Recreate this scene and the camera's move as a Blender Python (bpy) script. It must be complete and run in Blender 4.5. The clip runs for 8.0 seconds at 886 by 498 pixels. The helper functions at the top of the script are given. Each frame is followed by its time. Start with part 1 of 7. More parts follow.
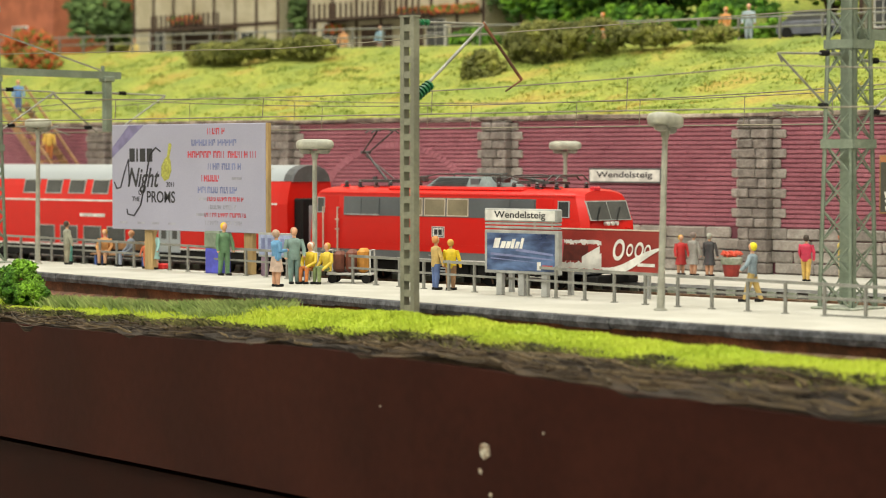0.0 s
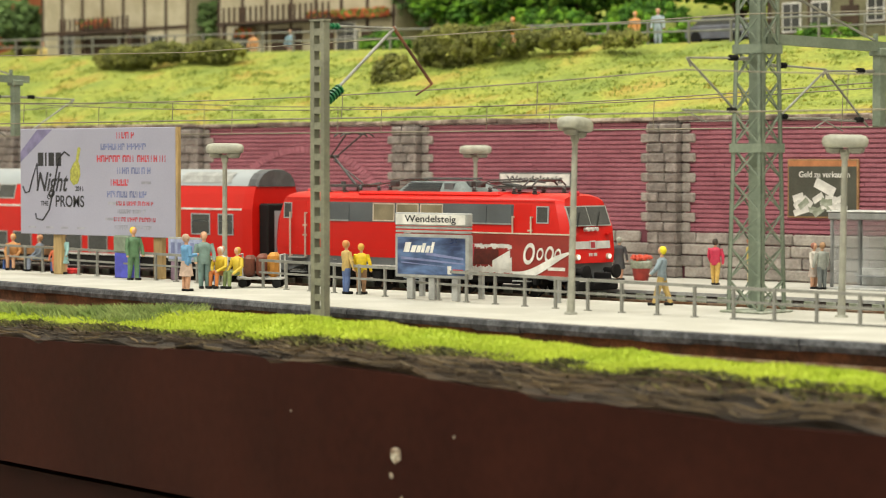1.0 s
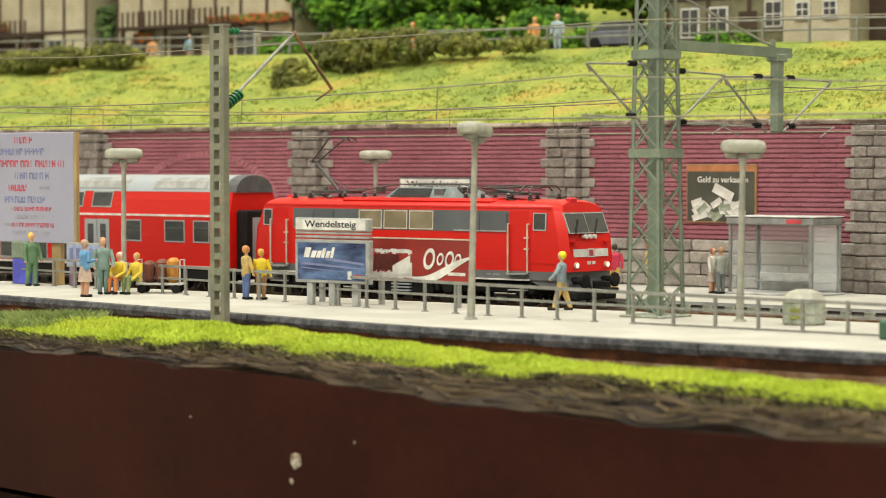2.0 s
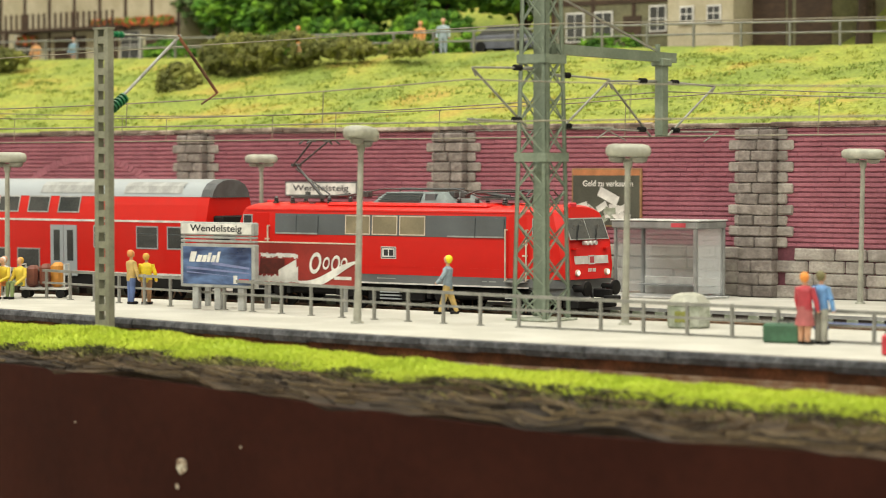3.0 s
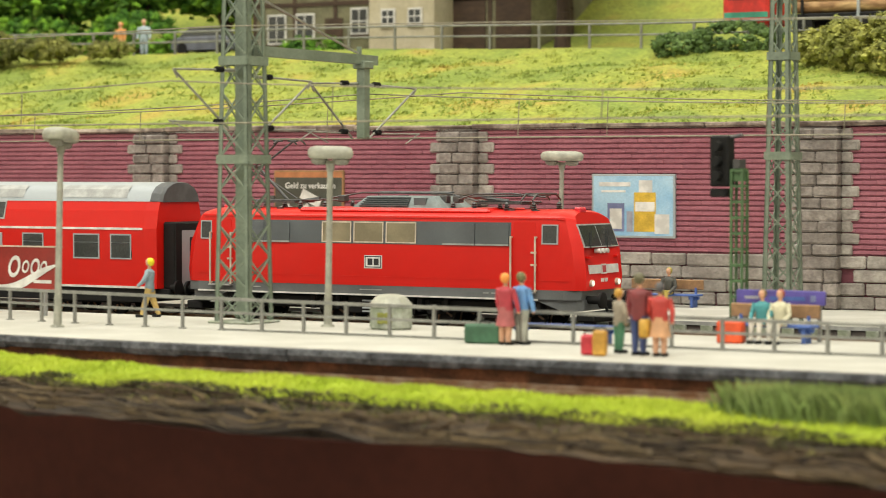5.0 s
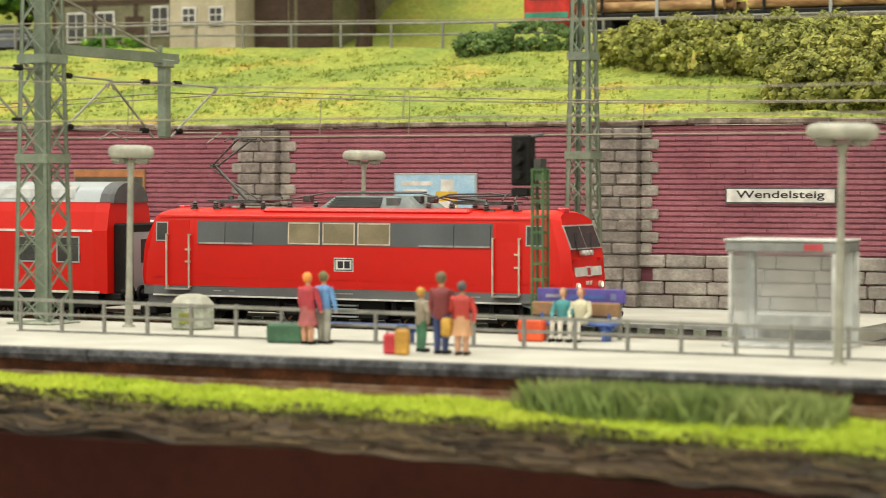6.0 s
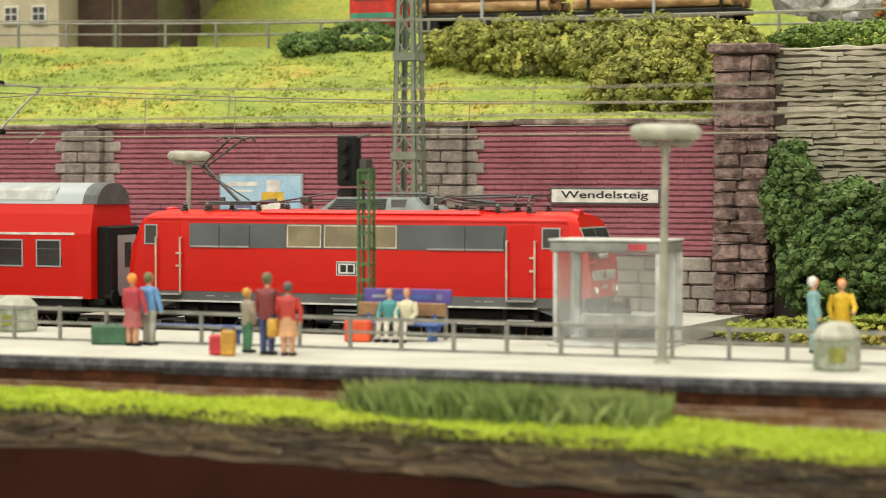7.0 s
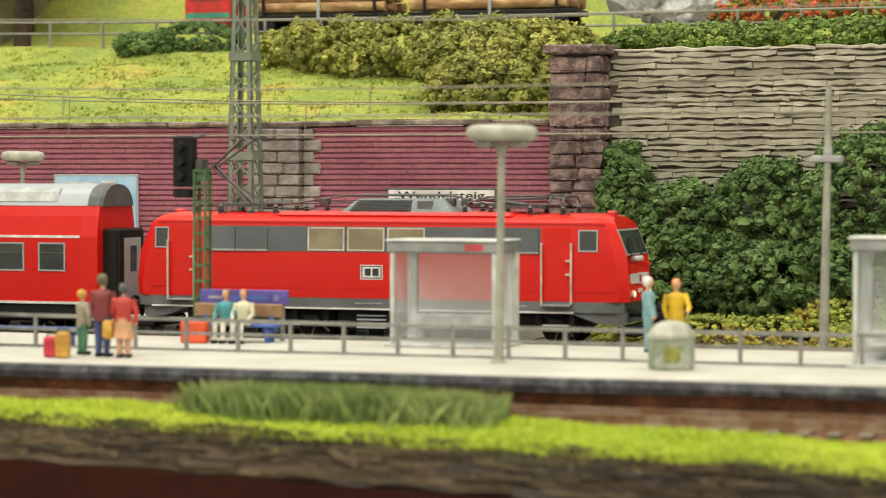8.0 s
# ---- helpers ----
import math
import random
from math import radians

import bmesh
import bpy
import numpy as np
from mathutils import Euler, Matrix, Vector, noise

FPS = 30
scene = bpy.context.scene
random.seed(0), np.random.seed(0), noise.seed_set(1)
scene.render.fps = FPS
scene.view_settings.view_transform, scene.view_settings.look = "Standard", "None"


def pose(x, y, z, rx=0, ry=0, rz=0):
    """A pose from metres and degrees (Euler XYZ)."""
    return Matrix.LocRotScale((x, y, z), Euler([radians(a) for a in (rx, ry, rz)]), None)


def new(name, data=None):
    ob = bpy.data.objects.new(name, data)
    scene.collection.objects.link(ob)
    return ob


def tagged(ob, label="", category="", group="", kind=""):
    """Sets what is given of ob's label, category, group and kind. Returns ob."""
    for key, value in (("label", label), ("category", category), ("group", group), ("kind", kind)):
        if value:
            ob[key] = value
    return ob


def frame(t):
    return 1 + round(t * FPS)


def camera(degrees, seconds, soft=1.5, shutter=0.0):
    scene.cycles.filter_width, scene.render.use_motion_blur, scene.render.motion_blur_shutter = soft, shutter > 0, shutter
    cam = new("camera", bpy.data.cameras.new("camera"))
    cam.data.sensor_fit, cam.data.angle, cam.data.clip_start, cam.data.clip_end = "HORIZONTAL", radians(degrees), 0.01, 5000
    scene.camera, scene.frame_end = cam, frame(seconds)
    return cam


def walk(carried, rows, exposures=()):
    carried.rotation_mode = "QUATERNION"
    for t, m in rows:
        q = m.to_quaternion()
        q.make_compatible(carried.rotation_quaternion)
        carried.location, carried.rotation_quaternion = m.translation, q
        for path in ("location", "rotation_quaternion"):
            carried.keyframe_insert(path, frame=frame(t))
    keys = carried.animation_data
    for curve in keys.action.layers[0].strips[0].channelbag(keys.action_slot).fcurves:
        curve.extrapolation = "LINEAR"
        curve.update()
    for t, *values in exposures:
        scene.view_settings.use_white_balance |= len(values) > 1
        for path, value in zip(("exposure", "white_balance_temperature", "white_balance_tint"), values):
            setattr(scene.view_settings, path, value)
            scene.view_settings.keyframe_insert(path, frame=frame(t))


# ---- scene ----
# A model railway in 1:87. All sizes below are given in metres of the prototype; S brings them to the model's true size.
S = 1 / 87
EYE = 4.4


def at(x, y, z, rx=0, ry=0, rz=0):
    """A pose whose place is given in prototype metres."""
    return pose(x * S, y * S, z * S, rx, ry, rz)


cam = camera(20.0, 8.0, soft=0.9, shutter=0.2)
cam.data.dof.use_dof = True
cam.data.dof.focus_distance, cam.data.dof.aperture_fstop = 86 * S, 30.0
PAN = [
    (0.0, 45.033, -2.105), (0.5, 44.134, -2.070), (1.0, 42.991, -2.010), (1.5, 41.823, -1.949), (3.0, 38.117, -1.802),
    (3.5, 36.479, -1.773), (4.0, 35.055, -1.758), (5.5, 29.105, -1.763), (6.0, 26.830, -1.772), (6.5, 24.774, -1.764),
    (7.0, 22.864, -1.762), (7.5, 21.065, -1.755), (8.0, 19.143, -1.749),
]
walk(cam, [(t, at(0, 0, EYE, 90 + tilt, 0, yaw)) for t, yaw, tilt in PAN])

# ---- light: bright panels under the ceiling of an added, unseen hall ----
world = bpy.data.worlds.new("hall_light")
world.use_nodes = True
world.node_tree.nodes["Background"].inputs["Color"].default_value = (1.0, 0.95, 0.88, 1)
world.node_tree.nodes["Background"].inputs["Strength"].default_value = 0.5
scene.world = world
scene.view_settings.exposure = -0.32


def panel(x, y, z, sx, sy, watts, colour):
    data = bpy.data.lights.new("ceiling_panel", "AREA")
    data.shape, data.size, data.size_y, data.energy, data.color = "RECTANGLE", sx, sy, watts, colour
    ob = new("ceiling_panel", data)
    ob.matrix_world = pose(x, y, z)
    return ob


panel(-0.6, -0.75, 1.75, 3.2, 0.9, 86, (0.97, 0.96, 0.87))
panel(-0.6, 1.0, 2.05, 3.2, 0.7, 62, (0.97, 0.96, 0.87))


# ---- building helpers ----
class Shape:
    """Collects vertices and faces in prototype metres; make() turns them into one mesh object."""

    def __init__(self):
        self.v, self.f, self.m = [], [], []

    def add(self, verts, faces, mi=0):
        k = len(self.v)
        self.v.extend(verts)
        self.f.extend([tuple(i + k for i in f) for f in faces])
        self.m.extend([mi] * len(faces))
        return self

    def box(self, x0, x1, y0, y1, z0, z1, mi=0, bev=0.0):
        if not bev:
            v = [(x, y, z) for x in (x0, x1) for y in (y0, y1) for z in (z0, z1)]
            f = [(0, 1, 3, 2), (4, 6, 7, 5), (0, 4, 5, 1), (2, 3, 7, 6), (0, 2, 6, 4), (1, 5, 7, 3)]
            return self.add(v, f, mi)
        b = min(bev, (x1 - x0) * 0.45, (y1 - y0) * 0.45, (z1 - z0) * 0.45)
        v, f = [], []
        for x, sx in ((x0, 1), (x1, -1)):
            for y, sy in ((y0, 1), (y1, -1)):
                for z, sz in ((z0, 1), (z1, -1)):
                    v += [(x, y + sy * b, z + sz * b), (x + sx * b, y, z + sz * b), (x + sx * b, y + sy * b, z)]
        c = lambda i, j, k, a: (i * 4 + j * 2 + k) * 3 + a
        for i in (0, 1):
            f.append((c(i, 0, 0, 0), c(i, 0, 1, 0), c(i, 1, 1, 0), c(i, 1, 0, 0)))
            f.append((c(0, i, 0, 1), c(0, i, 1, 1), c(1, i, 1, 1), c(1, i, 0, 1)))
            f.append((c(0, 0, i, 2), c(0, 1, i, 2), c(1, 1, i, 2), c(1, 0, i, 2)))
            for j in (0, 1):
                f.append((c(i, j, 0, 0), c(i, j, 0, 1), c(i, j, 1, 1), c(i, j, 1, 0)))
                f.append((c(i, 0, j, 0), c(i, 0, j, 2), c(i, 1, j, 2), c(i, 1, j, 0)))
                f.append((c(0, i, j, 1), c(0, i, j, 2), c(1, i, j, 2), c(1, i, j, 1)))
                for k in (0, 1):
                    f.append((c(i, j, k, 0), c(i, j, k, 1), c(i, j, k, 2)))
        return self.add(v, f, mi)

    def tube(self, p0, p1, r0, r1=None, n=8, mi=0):
        r1 = r0 if r1 is None else r1
        a, b = Vector(p0), Vector(p1)
        d = (b - a).normalized()
        u = d.orthogonal().normalized()
        w = d.cross(u)
        v = []
        for p, r in ((a, r0), (b, r1)):
            v += [tuple(p + (u * math.cos(t) + w * math.sin(t)) * r) for t in (2 * math.pi * i / n for i in range(n))]
        f = [(i, (i + 1) % n, n + (i + 1) % n, n + i) for i in range(n)] + [tuple(range(n))[::-1], tuple(range(n, 2 * n))]
        return self.add(v, f, mi)

    def path(self, pts, r, n=6, mi=0):
        """One bent rod through the points; r may be a list of radii."""
        p = [Vector(q) for q in pts]
        rs = r if isinstance(r, (list, tuple)) else [r] * len(p)
        rings, u = [], None
        for i, q in enumerate(p):
            d = (p[min(i + 1, len(p) - 1)] - p[max(i - 1, 0)]).normalized()
            u = d.orthogonal() if u is None else u - d * u.dot(d)
            u = u.normalized()
            w = d.cross(u)
            rings.append([tuple(q + (u * math.cos(t) + w * math.sin(t)) * rs[i]) for t in (2 * math.pi * k / n for k in range(n))])
        return self.loft(rings, mi)

    def ribbed(self, p0, p1, r, ribs, n=12, mi=0):
        """A ribbed insulator as one body."""
        a, b = Vector(p0), Vector(p1)
        pts, rs = [], []
        for k in range(ribs):
            for f, q in ((0.0, 0.5), (0.3, 0.5), (0.32, 1.0), (0.78, 0.95), (0.8, 0.5)):
                pts.append(a + (b - a) * (k + f) / ribs)
                rs.append(r * q)
        return self.path(pts + [b], rs + [r * 0.5], n, mi)

    def bar(self, p0, p1, w, h, mi=0):
        """A rectangular bar from p0 to p1."""
        a, b = Vector(p0), Vector(p1)
        d = (b - a).normalized()
        u = d.cross(Vector((0, 0, 1)))
        u = (u if u.length > 0.01 else Vector((1, 0, 0))).normalized() * w / 2
        q = d.cross(u).normalized() * h / 2
        v = [tuple(p + s * u + t * q) for p in (a, b) for s, t in ((-1, -1), (1, -1), (1, 1), (-1, 1))]
        return self.add(v, [(0, 1, 5, 4), (1, 2, 6, 5), (2, 3, 7, 6), (3, 0, 4, 7), (3, 2, 1, 0), (4, 5, 6, 7)], mi)

    def turned(self, cx, cy, profile, n=16, mi=0, sx=1.0, sy=1.0):
        """A turned body about the upright axis; profile: rows of radius and height."""
        v = [(cx + sx * r * math.cos(2 * math.pi * i / n), cy + sy * r * math.sin(2 * math.pi * i / n), z) for r, z in profile for i in range(n)]
        f = [(k * n + i, k * n + (i + 1) % n, (k + 1) * n + (i + 1) % n, (k + 1) * n + i) for k in range(len(profile) - 1) for i in range(n)]
        f += [tuple(range(n))[::-1], tuple(range((len(profile) - 1) * n, len(profile) * n))]
        return self.add(v, f, mi)

    def loft(self, rings, mi=0, caps=True):
        n = len(rings[0])
        v = [tuple(p) for r in rings for p in r]
        f = [(k * n + i, k * n + (i + 1) % n, (k + 1) * n + (i + 1) % n, (k + 1) * n + i) for k in range(len(rings) - 1) for i in range(n)]
        if caps:
            f += [tuple(range(n))[::-1], tuple(range((len(rings) - 1) * n, len(rings) * n))]
        return self.add(v, f, mi)

    def lump(self, c, rx, ry, rz, mi=0, rough=0.25, rng=random):
        v = []
        for p in ICO_V:
            k = 1 + rng.uniform(-rough, rough)
            v.append((c[0] + p[0] * rx * k, c[1] + p[1] * ry * k, c[2] + p[2] * rz * k))
        return self.add(v, ICO_F, mi)

    def make(self, name, mats, parent=None, label="", smooth=0, place=None):
        me = bpy.data.meshes.new(name)
        me.from_pydata([(x * S, y * S, z * S) for x, y, z in self.v], [], self.f)
        mats = mats if isinstance(mats, (list, tuple)) else [mats]
        for m in mats:
            me.materials.append(m)
        if len(mats) > 1:
            me.polygons.foreach_set("material_index", self.m)
        bm = bmesh.new()
        bm.from_mesh(me)
        bmesh.ops.recalc_face_normals(bm, faces=bm.faces)
        bm.to_mesh(me)
        bm.free()
        if smooth:
            me.shade_smooth()
            me.set_sharp_from_angle(angle=radians(smooth))
        ob = new(name, me)
        if parent:
            ob.parent = parent
        if label:
            ob["label"] = label
        if place is not None:
            ob.matrix_basis = place
        return ob


def ico():
    g = (1 + 5 ** 0.5) / 2
    v = [(-1, g, 0), (1, g, 0), (-1, -g, 0), (1, -g, 0), (0, -1, g), (0, 1, g), (0, -1, -g), (0, 1, -g), (g, 0, -1), (g, 0, 1), (-g, 0, -1), (-g, 0, 1)]
    k = (1 + g * g) ** 0.5
    f = [(0, 11, 5), (0, 5, 1), (0, 1, 7), (0, 7, 10), (0, 10, 11), (1, 5, 9), (5, 11, 4), (11, 10, 2), (10, 7, 6), (7, 1, 8),
         (3, 9, 4), (3, 4, 2), (3, 2, 6), (3, 6, 8), (3, 8, 9), (4, 9, 5), (2, 4, 11), (6, 2, 10), (8, 6, 7), (9, 8, 1)]
    return [(a / k, b / k, c / k) for a, b, c in v], f


ICO_V, ICO_F = ico()


def root(name, place, label, category, group="", kind=""):
    ob = new(name)
    ob.empty_display_size = 0.01
    ob.matrix_basis = place
    return tagged(ob, label, category, group, kind)


def lettering(words, size, material, parent, place, name="lettering", align="CENTER", shear=0.0, squeeze=1.0):
    """Raised letters in the built-in font; size in prototype metres, lying in the local XY plane of place."""
    cu = bpy.data.curves.new(name, "FONT")
    cu.offset = size * 0.014 * S
    cu.body, cu.size, cu.align_x, cu.align_y, cu.extrude, cu.shear = words, size * S, align, "CENTER", 0.004 * S, shear
    tmp = bpy.data.objects.new(name, cu)
    me = bpy.data.meshes.new_from_object(tmp)
    bpy.data.objects.remove(tmp)
    if squeeze != 1.0:
        for v in me.vertices:
            v.co.x *= squeeze
    me.materials.clear()
    me.materials.append(material)
    ob = new(name, me)
    ob.parent = parent
    ob.matrix_basis = place
    return ob


# ---- materials ----
def mat(name, colour, rough=0.6, metal=0.0, vary=0.15, scale=2.0, fine=14.0, bump=0.15, depth=0.02, second=None, mix=(0.42, 0.62), stretch=(1, 1, 1), per_piece=0.0, spec=0.5, coat=0.0, islands=False):
    """A procedural surface: colour varied at two scales, relief and worn gloss. Scales are per prototype metre."""
    m = bpy.data.materials.new(name)
    m.use_nodes = True
    nt = m.node_tree
    n, link = nt.nodes, nt.links.new
    b = n["Principled BSDF"]
    tc = n.new("ShaderNodeTexCoord")
    mp = n.new("ShaderNodeMapping")
    mp.inputs["Scale"].default_value = [s / S for s in stretch]
    link(tc.outputs["Object"], mp.inputs["Vector"])
    big, small = n.new("ShaderNodeTexNoise"), n.new("ShaderNodeTexNoise")
    big.inputs["Scale"].default_value, big.inputs["Detail"].default_value = scale, 5
    small.inputs["Scale"].default_value, small.inputs["Detail"].default_value = fine, 6
    link(mp.outputs["Vector"], big.inputs["Vector"])
    link(mp.outputs["Vector"], small.inputs["Vector"])
    ramp = n.new("ShaderNodeValToRGB")
    ramp.color_ramp.elements[0].position, ramp.color_ramp.elements[1].position = mix
    second = second or tuple(c * 0.72 for c in colour)
    ramp.color_ramp.elements[0].color, ramp.color_ramp.elements[1].color = (*second, 1), (*colour, 1)
    link(big.outputs["Fac"], ramp.inputs["Fac"])
    hsv = n.new("ShaderNodeHueSaturation")
    mr = n.new("ShaderNodeMapRange")
    mr.inputs["From Min"].default_value, mr.inputs["From Max"].default_value = 0.25, 0.75
    mr.inputs["To Min"].default_value, mr.inputs["To Max"].default_value = 1 - vary, 1 + vary
    link(small.outputs["Fac"], mr.inputs["Value"])
    value = mr.outputs["Result"]
    if per_piece:
        src = n.new("ShaderNodeNewGeometry").outputs["Random Per Island"] if islands else n.new("ShaderNodeObjectInfo").outputs["Random"]
        pr = n.new("ShaderNodeMapRange")
        pr.inputs["To Min"].default_value, pr.inputs["To Max"].default_value = 1 - per_piece, 1 + per_piece
        link(src, pr.inputs["Value"])
        mul = n.new("ShaderNodeMath")
        mul.operation = "MULTIPLY"
        link(value, mul.inputs[0])
        link(pr.outputs["Result"], mul.inputs[1])
        value = mul.outputs[0]
    link(value, hsv.inputs["Value"])
    link(ramp.outputs["Color"], hsv.inputs["Color"])
    link(hsv.outputs["Color"], b.inputs["Base Color"])
    rr = n.new("ShaderNodeMapRange")
    rr.inputs["To Min"].default_value, rr.inputs["To Max"].default_value = max(0.02, rough - 0.1), min(1, rough + 0.1)
    link(big.outputs["Fac"], rr.inputs["Value"])
    link(rr.outputs["Result"], b.inputs["Roughness"])
    b.inputs["Metallic"].default_value = metal
    b.inputs["Specular IOR Level"].default_value = spec
    b.inputs["Coat Weight"].default_value = coat
    if bump:
        bp = n.new("ShaderNodeBump")
        bp.inputs["Strength"].default_value, bp.inputs["Distance"].default_value = bump, depth * S
        link(small.outputs["Fac"], bp.inputs["Height"])
        link(bp.outputs["Normal"], b.inputs["Normal"])
    return m


def glow(name, colour, power):
    m = bpy.data.materials.new(name)
    m.use_nodes = True
    b = m.node_tree.nodes["Principled BSDF"]
    b.inputs["Base Color"].default_value = (*colour, 1)
    b.inputs["Emission Color"].default_value = (*colour, 1)
    b.inputs["Emission Strength"].default_value = power
    return m


def glass(name, tint=(0.9, 0.95, 0.95), rough=0.03, through_share=1.0, body=(0.02, 0.02, 0.02)):
    m = bpy.data.materials.new(name)
    m.use_nodes = True
    b = m.node_tree.nodes["Principled BSDF"]
    b.inputs["Base Color"].default_value = (*tint, 1)
    b.inputs["Roughness"].default_value = rough
    b.inputs["IOR"].default_value = 1.15
    b.inputs["Transmission Weight"].default_value = through_share
    return m


PLATFORM = mat("pale_platform_paving", (0.49, 0.478, 0.425), 0.85, vary=0.06, scale=0.5, fine=9, bump=0.2, second=(0.42, 0.408, 0.355))
PLATFORM_EDGE = mat("dark_platform_edge", (0.10, 0.105, 0.115), 0.8, vary=0.5, scale=2.5, fine=11, bump=0.6, depth=0.05, second=(0.035, 0.037, 0.042))
RUST = mat("rusty_brown_ballast_wall", (0.24, 0.10, 0.05), 0.9, vary=0.4, scale=1.2, fine=15, bump=0.5, second=(0.10, 0.045, 0.025))
BALLAST = mat("dark_ballast", (0.14, 0.12, 0.10), 0.95, vary=0.6, scale=3, fine=12, bump=1.0, depth=0.06, second=(0.06, 0.05, 0.045))
RAIL = mat("worn_rail_steel", (0.36, 0.27, 0.2), 0.45, 0.7, vary=0.25, scale=2, fine=10, second=(0.25, 0.14, 0.08))
SLEEPER = mat("weathered_sleeper", (0.24, 0.2, 0.15), 0.9, vary=0.3, scale=3, fine=16, bump=0.3, per_piece=0.2)
BRICK = mat("purple_red_brick", (0.375, 0.138, 0.176), 0.46, vary=0.14, scale=0.35, fine=7, bump=0.4, second=(0.27, 0.09, 0.122), mix=(0.3, 0.7), per_piece=0.06, islands=True)
MORTAR = mat("dusky_purple_mortar", (0.17, 0.054, 0.072), 0.9, vary=0.2, scale=1, fine=9)
STONE = mat("grey_brown_ashlar", (0.36, 0.33, 0.295), 0.85, vary=0.22, scale=1.6, fine=9, bump=0.6, depth=0.05, second=(0.25, 0.222, 0.2), per_piece=0.14)
STONE_DARK = mat("dark_grey_ashlar", (0.275, 0.245, 0.222), 0.85, vary=0.25, scale=1.8, fine=9, bump=0.6, depth=0.05, second=(0.18, 0.155, 0.14), per_piece=0.16)
STONE_GAP = mat("dark_joint_and_recess_shade", (0.10, 0.085, 0.076), 0.95, vary=0.2)
RUBBLE = mat("rough_brown_purple_rubble", (0.255, 0.178, 0.16), 0.8, vary=0.4, scale=2.5, fine=8, bump=0.9, depth=0.1, second=(0.1, 0.066, 0.06), per_piece=0.22)
SLATE = mat("grey_layered_slate", (0.42, 0.385, 0.305), 0.8, vary=0.25, scale=1.2, fine=8, bump=0.5, depth=0.05, second=(0.29, 0.265, 0.2), per_piece=0.16, islands=True, stretch=(0.4, 1, 1))
SLATE_GAP = mat("dark_slate_joint", (0.09, 0.075, 0.06), 0.95)
COPING = mat("weathered_brown_coping", (0.33, 0.27, 0.22), 0.8, vary=0.3, scale=1.0, fine=8, bump=0.5, second=(0.12, 0.085, 0.07), per_piece=0.2)
TURF = mat("yellow_green_turf", (0.295, 0.325, 0.05), 0.95, vary=0.34, scale=0.3, fine=5, bump=0.8, depth=0.08, second=(0.195, 0.255, 0.04), mix=(0.36, 0.56))
ochre = TURF.node_tree.nodes["Color Ramp"].color_ramp.elements.new(0.68)
ochre.color = (0.37, 0.29, 0.055, 1)
TURF_DARK = mat("olive_turf", (0.235, 0.30, 0.05), 0.95, vary=0.3, scale=0.6, fine=5, bump=0.6, depth=0.08, second=(0.185, 0.25, 0.042))
GRASS = mat("bright_lime_grass", (0.41, 0.50, 0.035), 0.9, vary=0.2, scale=0.4, fine=5, bump=0.6, depth=0.08, second=(0.31, 0.40, 0.03))
BLADES = mat("lime_grass_blades", (0.50, 0.575, 0.06), 0.9, vary=0.12, scale=0.35, fine=4, bump=0, second=(0.40, 0.50, 0.04), per_piece=0.12, islands=True)
TALL = mat("grey_green_tall_grass", (0.30, 0.36, 0.12), 0.9, vary=0.2, scale=0.8, fine=5, bump=0, second=(0.18, 0.25, 0.07), per_piece=0.3, islands=True)
EARTH = mat("torn_dark_brown_earth", (0.078, 0.048, 0.020), 0.95, vary=0.6, scale=0.9, fine=5, bump=1.0, depth=0.15, second=(0.018, 0.0105, 0.0045), stretch=(0.3, 1.2, 3.0), mix=(0.4, 0.66))
BOARD = mat("dark_brown_fascia_paint", (0.036, 0.0105, 0.0068), 0.6, vary=0.15, scale=0.25, fine=3, bump=0.15, depth=0.05, second=(0.027, 0.0078, 0.0052), spec=0.07)
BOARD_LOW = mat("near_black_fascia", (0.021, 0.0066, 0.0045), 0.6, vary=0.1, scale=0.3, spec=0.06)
CHIP = mat("pale_plaster_chip", (0.5, 0.46, 0.36), 0.9, vary=0.5, scale=4, fine=15, bump=0.8, second=(0.16, 0.1, 0.06))
BUSH_GREEN = mat("deep_green_foliage", (0.125, 0.2, 0.06), 0.9, vary=0.25, scale=0.7, fine=7, bump=0, second=(0.07, 0.125, 0.032), per_piece=0.35, islands=True)
BUSH_OLIVE = mat("olive_yellow_foliage", (0.36, 0.36, 0.085), 0.9, vary=0.3, scale=0.7, fine=7, bump=0, second=(0.2, 0.215, 0.05), per_piece=0.35, islands=True)
BUSH_BROWN = mat("brown_olive_foliage", (0.25, 0.255, 0.06), 0.9, vary=0.35, scale=0.7, fine=7, bump=0, second=(0.13, 0.14, 0.035), per_piece=0.35, islands=True)
LEAF_BRIGHT = mat("fresh_green_foliage", (0.17, 0.34, 0.02), 0.9, vary=0.3, scale=1.0, fine=6, bump=0.6, depth=0.08, second=(0.05, 0.15, 0.01), per_piece=0.45, islands=True)
HEDGE_DULL = mat("dull_green_hedge", (0.19, 0.27, 0.06), 0.9, vary=0.3, scale=0.7, fine=7, bump=0, second=(0.11, 0.17, 0.035), per_piece=0.35, islands=True)
FLOWER_RED = mat("orange_red_blossom", (0.55, 0.12, 0.045), 0.9, vary=0.3, scale=3, fine=9, second=(0.12, 0.2, 0.03), mix=(0.45, 0.52), per_piece=0.3, islands=True)
BARK = mat("dark_bark", (0.07, 0.045, 0.028), 0.95, vary=0.4, scale=3, fine=10, bump=0.9, depth=0.06, stretch=(1, 1, 0.25))
